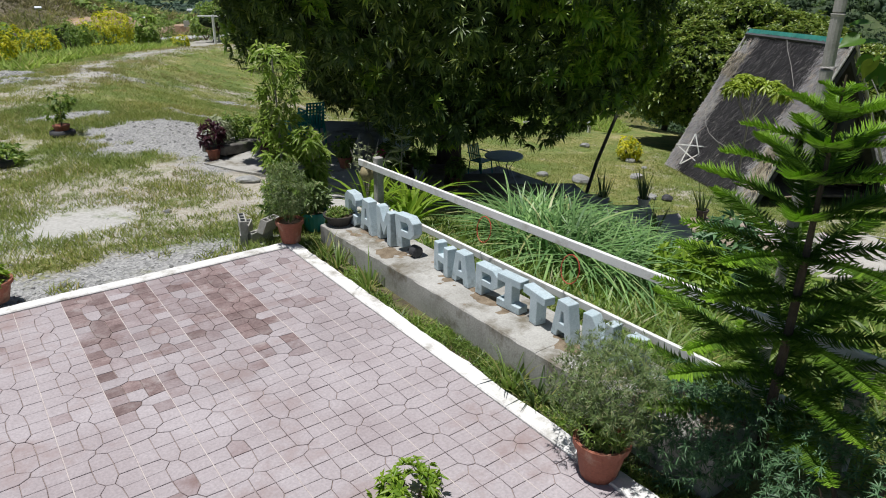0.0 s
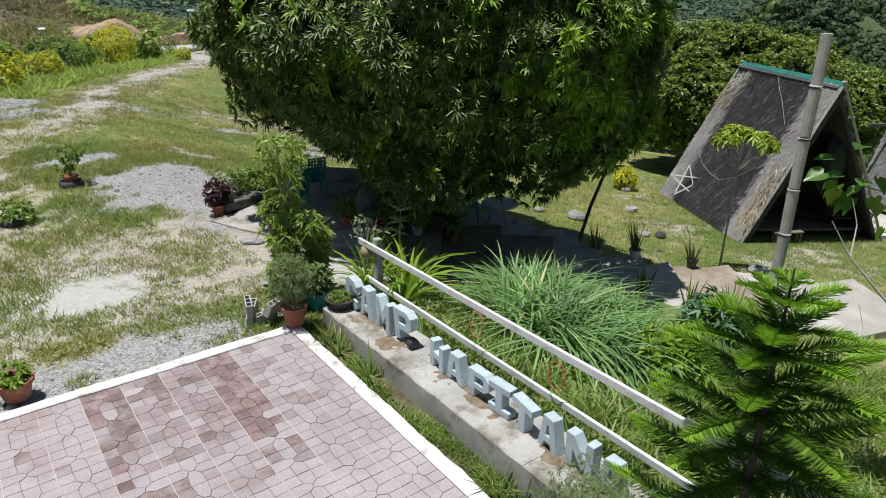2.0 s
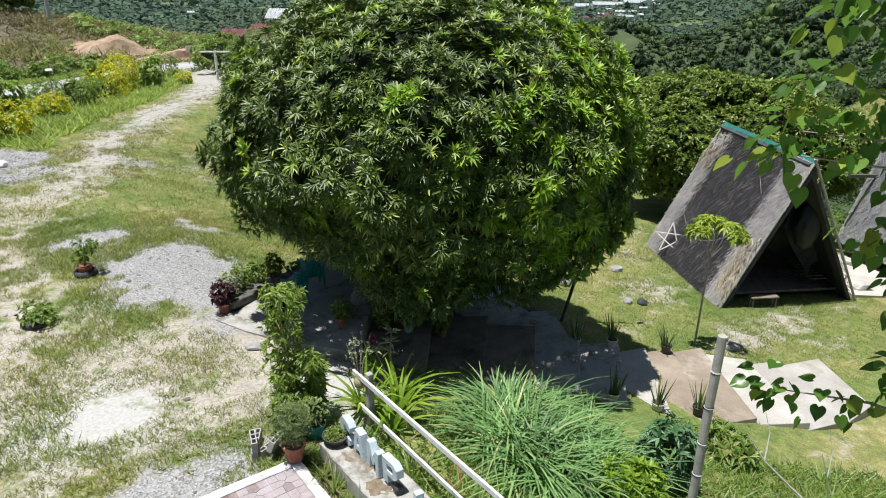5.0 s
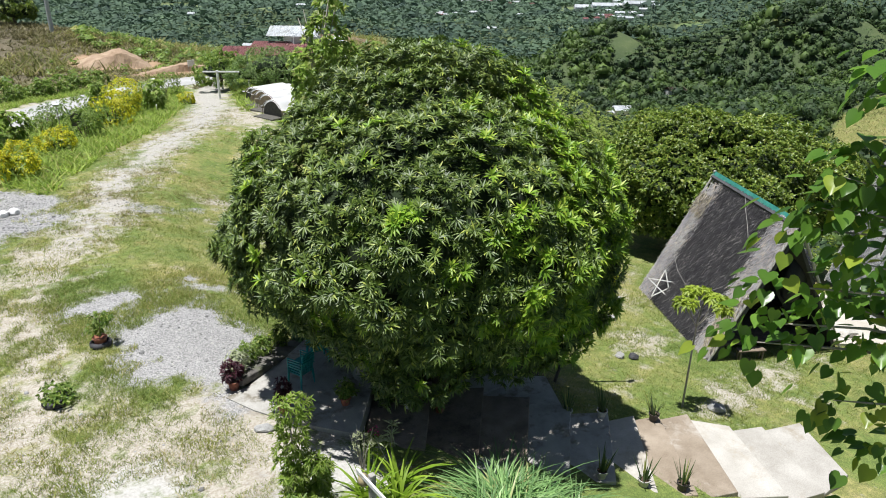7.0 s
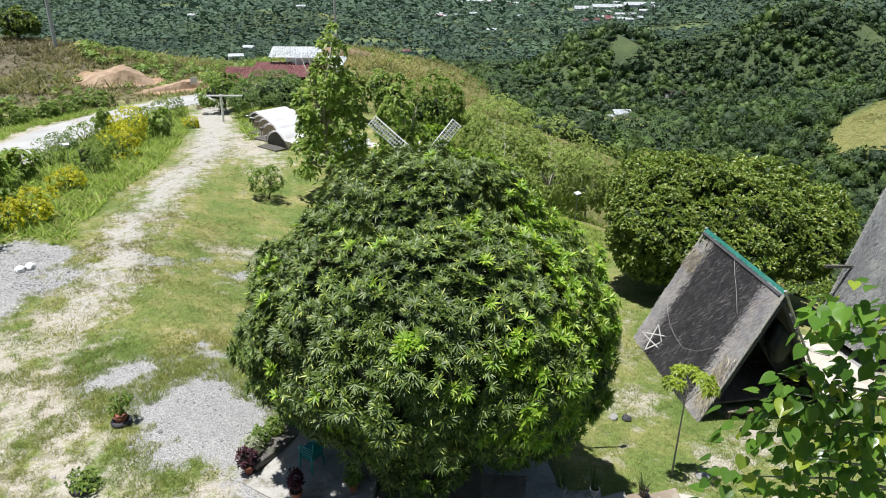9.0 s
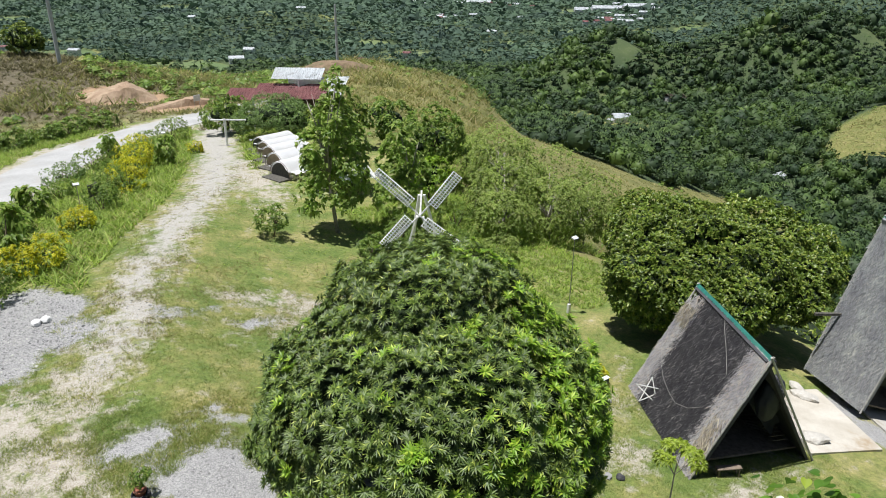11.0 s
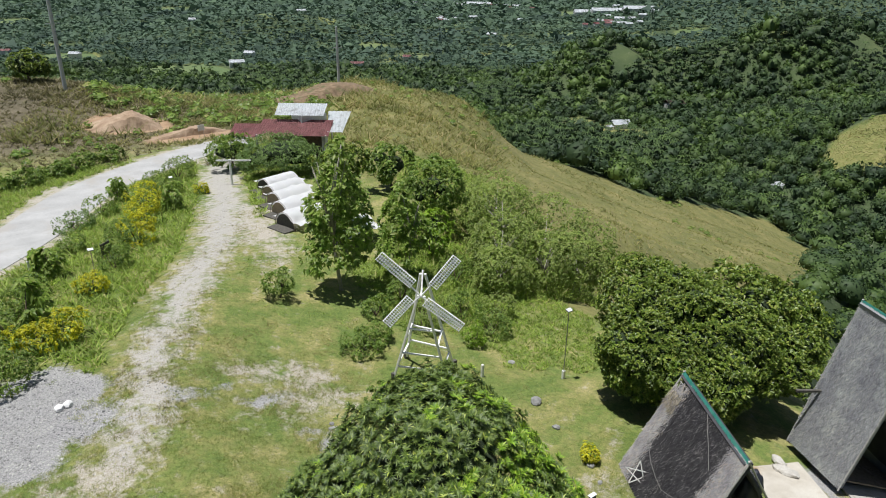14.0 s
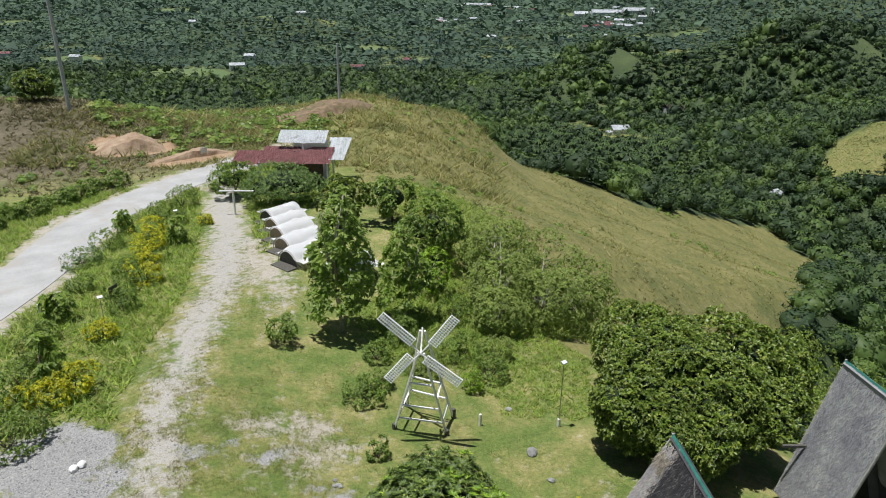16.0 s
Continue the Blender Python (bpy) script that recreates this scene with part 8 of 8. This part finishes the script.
def lawn():
    spots, heights = [], []
    tries = np.concatenate([rng.uniform((-9, .5), (27, 30), (40000, 2)), rng.uniform((-7, .5), (8, 17), (42000, 2)), rng.uniform((-9, 12), (10, 34), (16000, 2)), rng.uniform((-9, 30), (30, 72), (15000, 2)), rng.uniform((9.5, -2), (26, 13), (22000, 2)), rng.uniform((3, 14), (24, 45), (14000, 2))])
    for x, y in tries:
        if x > 1 and x < 9 and -3.5 < y < 8 and not (y > 6 and x > 6.8):
            continue
        if x > 13 + .6 * y + 12:
            continue
        g, b, p, t = cover(x, y)
        n = noise.noise((x * .5, y * .5, 1.0)) + .5 * noise.noise((x * 1.9, y * 1.9, 5.0))
        tuft = noise.noise((x * 1.5, y * 1.5, 7.0)) > (.34 if t > .6 else .12)
        if max(g, p) > .64 + .42 * n or (b > .5 and n < -.05 + .35 * (t > .6) and not tuft) or patch(x, y, 7.2, 6.6, 4.0, 3.0, -30) > 0:
            continue
        edge = .3 < max(g, b) < .7
        spots.append((x, y, ground(x, y) - .01))
        heights.append((.075 if x < 5 else .07) + (.08 * max(0, n) if x < 9 else .04 * max(0, n)) + (.035 if edge else 0))
    v, f = tufts(np.array(spots), np.array(heights), 4, .0105, .8)
    tagged(fast_mesh("grass", v, f, M_GRASS), "short uneven grass with dry patches", "grass", kind="stuff")
    # straw-brown tufts about the worn ground and the track's edges
    spots, heights = [], []
    for x, y in np.concatenate([rng.uniform((-9, .5), (24, 34), (26000, 2)), rng.uniform((-2, 20), (22, 62), (12000, 2))]):
        g, b, p, t = cover(x, y)
        n = noise.noise((x * .3, y * .3, 9.0)) + .6 * noise.noise((x * 1.1, y * 1.1, 3.0))
        if max(g, p) > .55 or x > 11 and y < 15 or 1 < x < 10 and -3.5 < y < 8.5 or n < (.02 if .3 < max(b, t) < .75 else .22) or x > 25 + .6 * y:
            continue
        spots.append((x, y, ground(x, y) - .01))
        heights.append(.07 + .07 * rng.uniform() + (.06 if .35 < t < .65 else 0))
    v, f = tufts(np.array(spots), np.array(heights), 6, .009, .9)
    tagged(fast_mesh("straw_tufts", v, f, M_STRAWGRASS), "straw-brown grass tufts about the worn ground", "grass", kind="stuff")
    # weeds between kerb and wall, on the slope behind the rail and round the steps
    spots, heights = [], []
    for x, y in rng.uniform((.2, -8), (.56, .6), (2600, 2)):
        if noise.noise((x * 3, y * 1.3, 2.0)) > -.02:
            spots.append((x, y, ground(x, y) - .01))
            heights.append(.035 + .05 * rng.uniform())
    for x, y in rng.uniform((1.35, -9), (14.5, .6), (8200, 2)):
        if y > 2.2 - .62 * x + .4 and x > 4.5:
            continue
        spots.append((x, y, ground(x, y) - .02))
        heights.append(.12 + .12 * rng.uniform())
    v, f = tufts(np.array(spots), np.array(heights), 7, .016, 1.0)
    tagged(fast_mesh("weeds", v, f, M_WEED), "low green weeds along the wall and slope", "weeds", kind="stuff")
    # taller growth along the road, track edge and slope rim
    spots, heights = [], []
    for x, y in rng.uniform((-12, 30), (52, 100), (34000, 2)):
        g, b, p, t = cover(x, y)
        u, v2 = uv(x, y)
        if max(g, b, t) > .45 or strip(x, y, ROADLINE, 4.6) > 0:
            continue
        left = strip(x, y, TRACK, 1.0) < -2.0 and u < -18
        rim = u > -6 and x > 21
        if not (left or rim) and rng.uniform() > .25:
            continue
        spots.append((x, y, ground(x, y) - .02))
        heights.append((.5 if left or rim else .12) * rng.uniform(.5, 1.3))
    for x, y in rng.uniform((17, 16), (38, 42), (11000, 2)):
        u, v2 = uv(x, y)
        if v2 > 41 + 5 * noise.noise((x * .35, y * .35, 2.0)) + .9 * max(0, 6 - u) and x - y < 12:
            spots.append((x, y, ground(x, y) - .02))
            heights.append(.26 * rng.uniform(.4, 1.3))
    v, f = tufts(np.array(spots), np.array(heights), 6, .03, .9)
    tagged(fast_mesh("tall_grass", v, f, M_VERGE), "tall rank grass along the track and slope rim", "grass", kind="stuff")
    spots, heights = [], []
    for n in range(44000):
        v2 = rng.uniform(58, 300) if n % 4 else rng.uniform(296, 380)
        u = rng.uniform(-75, .62 * v2) if n % 4 else rng.uniform(192, 262)
        x, y = xy(u, v2)
        a, e, w = wild(x, y)
        if a > .5 and w < .4 and e < .5:
            spots.append((x, y, ground(x, y) - .05))
            heights.append(rng.uniform(.15, .4) * (1 + .8 * (noise.noise((x * .06, y * .06, 0)) > .2)) * (1 + 1.8 * (u < 12 and 105 < v2 < 190)))
    v, f = tufts(np.array(spots), np.array(heights), 5, .045, 1.0)
    tagged(fast_mesh("hill_grass", v, f, M_HAY), "dry yellowish grass over the open hillside", "grass", kind="stuff")
    spots, s = [], []
    for n in range(2100):
        v2 = rng.uniform(85, 260) if n % 4 else rng.uniform(300, 420)
        u = rng.uniform(-130, .6 * v2) if n % 4 else rng.uniform(180, 290)
        x, y = xy(u, v2)
        k = noise.noise((x * .035, y * .035, 7.0))
        if strip(x, y, ROADLINE, 8) > 0 or (u > -10 and k < .3) or (u <= -10 and k < .02) or (20 < x < 50 and 70 < y < 92):
            continue
        spots.append((x, y, ground(x, y) + .2))
        s.append(rng.uniform(.5, 1.3))
    m = [crown_model(60, .8, 90 + k, 0) for k in range(4)]
    dry, ds = [], []
    for n in range(15000):
        u, v2 = rng.uniform(-150, -34), rng.uniform(96, 172)
        x, y = xy(u, v2)
        if strip(x, y, ROADLINE, 6) < 0 and wild(x, y)[1] < .5 and noise.noise((x * .09, y * .09, 2.0)) > -.45:
            dry.append((x, y, ground(x, y) - .05))
            ds.append(rng.uniform(.2, .65) * (1 + .6 * (v2 > 128)))
    v, f = tufts(np.array(dry), np.array(ds), 6, .05, 1.0)
    tagged(fast_mesh("dry_grass", v, f, M_DRYSCRUB), "dry straw-coloured grass on the bare knoll", "grass", kind="stuff")
    for n in range(260):
        x, y = rng.uniform(22, 66), rng.uniform(118, 158)
        if uv(x, y)[1] > 128 + 8 * noise.noise((x * .1, y * .1, 3.0)) and wild(x, y)[1] < .5:
            spots.append((x, y, ground(x, y) + .3))
            s.append(rng.uniform(.7, 2.0))
    tagged(fast_mesh("scrub", *planted(m, np.array(spots), np.array(s)), M_WEED), "low green scrub on the knolls and hillside", "scrub", kind="stuff")


lawn()


def gravel_stones():
    """Loose stones on the gravel patches, too many to count."""
    bm = bmesh.new()
    bmesh.ops.create_icosphere(bm, subdivisions=1, radius=1)
    v0 = np.array([list(q.co) for q in bm.verts])
    f0 = np.array([[q.index for q in f.verts] for f in bm.faces])
    bm.free()
    models = [(v0 * rng.uniform(.7, 1.2, v0.shape) * np.array([1, .8, .6]), f0) for _ in range(6)]
    spots = []
    for x, y in rng.uniform((-6.5, .4), (9, 35), (42000, 2)):
        g, b, p, t = cover(x, y)
        if g > .5 and rng.uniform() < g * .7:
            spots.append((x, y, ground(x, y)))
        elif b > .55 and rng.uniform() < .05:
            spots.append((x, y, ground(x, y)))
    for x, y in rng.uniform((0, 20), (26, 72), (9000, 2)):
        g, b, p, t = cover(x, y)
        if t > .6 and rng.uniform() < .35 or .45 < b and rng.uniform() < .12:
            spots.append((x, y, ground(x, y)))
    spots = np.array(spots)
    size = .014 + .034 * rng.uniform(size=len(spots)) ** 2.5 + .06 * (rng.uniform(size=len(spots)) > .992) + .025 * (spots[:, 1] > 20)
    tagged(fast_mesh("gravel", *planted(models, spots, size), M_GRAVEL), "loose grey gravel stones", "gravel", kind="stuff")


M_GRAVEL = leafy("gravel stones", (0.14, 0.14, 0.145), (0.46, 0.46, 0.46), (0.55, 0.55, 0.54), 0.08, 0.9, 0.0)
gravel_stones()


# ---- stamped stones of the patio, piece by piece ----
def build_tiles():
    """Every cell holds eight uneven stones; those by the far corner are pieces of their own."""
    def cells(seed):
        """A unit square stamped as four corner squares and four pointed pieces that meet near the middle."""
        g = random.Random(seed)

        def j(v, a=.025):
            return v + g.uniform(-a, a)

        edge = [(.33, 0), (.67, 0), (1, .33), (1, .67), (.67, 1), (.33, 1), (0, .67), (0, .33)]
        inner = [(j(.34), j(.34)), (j(.66), j(.34)), (j(.66), j(.66)), (j(.34), j(.66))]
        m1, m2 = (j(.5), j(.45)), (j(.5), j(.56))
        corners = [(0, 0), (1, 0), (1, 1), (0, 1)]
        out = [[corners[0], edge[0], inner[0], edge[7]], [corners[1], edge[2], inner[1], edge[1]], [corners[2], edge[4], inner[2], edge[3]], [corners[3], edge[6], inner[3], edge[5]]]
        out += [[edge[0], edge[1], inner[1], m1, inner[0]], [edge[2], edge[3], inner[2], m2, m1, inner[1]], [edge[4], edge[5], inner[3], m2, inner[2]], [edge[6], edge[7], inner[0], m1, m2, inner[3]]]
        return out

    variants = [cells(n) for n in range(4)]

    def solid(poly, turn):
        pts = []
        for px, py in poly:
            a, b = px - .5, py - .5
            for _ in range(turn):
                a, b = -b, a
            pts.append(Vector((a, b)) * CELL)
        c = sum(pts, Vector((0, 0))) / len(pts)

        def ring(gap, z):
            return [Vector((*(p - (p - c).normalized() * gap), z)) for p in pts]

        rows = [ring(.003, -.014), ring(.004, -.003), ring(.008, .0)]
        n = len(pts)
        vs = [v for r in rows for v in r]
        fs = [(r * n + k, r * n + (k + 1) % n, (r + 1) * n + (k + 1) % n, (r + 1) * n + k) for r in (0, 1) for k in range(n)] + [tuple(range(2 * n, 3 * n))]
        if (pts[1] - pts[0]).cross(pts[2] - pts[1]) < 0:
            fs = [f[::-1] for f in fs]
        return vs, fs

    rnd = random.Random(1)
    shapes = {(w, k, t): solid(p, t) for w, ps in enumerate(variants) for k, p in enumerate(ps) for t in range(4)}
    meshes = {}
    rest = {0: ([], []), 1: ([], []), 2: ([], [])}
    tile_mats = (M_TILE, M_TILEDARK, M_TILEMID)
    for i in range(20):
        for j in range(27):
            x, y = -CELL * (i + .5), .285 - CELL * (j + .5)
            turn = (i * 2 + j * 3 + (i * j) % 3) % 4
            grime = {2: (.85, .8, .75, .9, .4), 4: (.6, .2, .12, .05), 5: (.9, .75, .5, .6, .45, .2), 3: (.1, .08, .15, .1)}.get(i, ())
            grime = grime[j] if j < len(grime) else 0.0
            dull = {1: .12, 2: .5, 3: .75, 4: .8, 5: .5}.get(i, .03) * (1 if j < 4 else .4 if j < 6 else .05)
            own = i < 6 and j < 6
            kind = (i * 5 + j * 7 + i * j) % 4
            for k in range(8):
                dirty = 1 if rnd.random() < grime else 2 if rnd.random() < dull else 0
                lift = rnd.uniform(-.003, .001)
                if own:
                    key = (kind, k, turn, dirty)
                    if key not in meshes:
                        vs, fs = shapes[kind, k, turn]
                        me = bpy.data.meshes.new("stamped_stone")
                        me.from_pydata([tuple(v) for v in vs], [], fs)
                        me.materials.append(tile_mats[dirty])
                        meshes[key] = me
                    ob = new("stamped_stone", meshes[key])
                    ob.matrix_basis = pose(x, y, PATIO_TOP + lift)
                    ob.parent = patio
                else:
                    vs, fs = shapes[kind, k, turn]
                    v0, f0 = rest[dirty]
                    n = len(v0)
                    v0 += [(v.x + x, v.y + y, v.z + PATIO_TOP + lift) for v in vs]
                    f0 += [tuple(n + q for q in f) for f in fs]
    for dirty, (vs, fs) in rest.items():
        if vs:
            tagged(sheet("stamped_stones", vs, fs, tile_mats[dirty], patio), kind="stuff")


build_tiles()
# pale straight seams between the stamped rows
M_SEAM = surface("pale cement seam", (0.42, 0.36, 0.34), (0.54, 0.49, 0.46), 4, 60, 0.9, 0.2)
for i in range(1, 20):
    bm = bmesh.new()
    box(bm, (-CELL * i - .0045, -12.3, -.013), (-CELL * i + .0045, .28, -.0025))
    part("seam", bm, M_SEAM, patio)
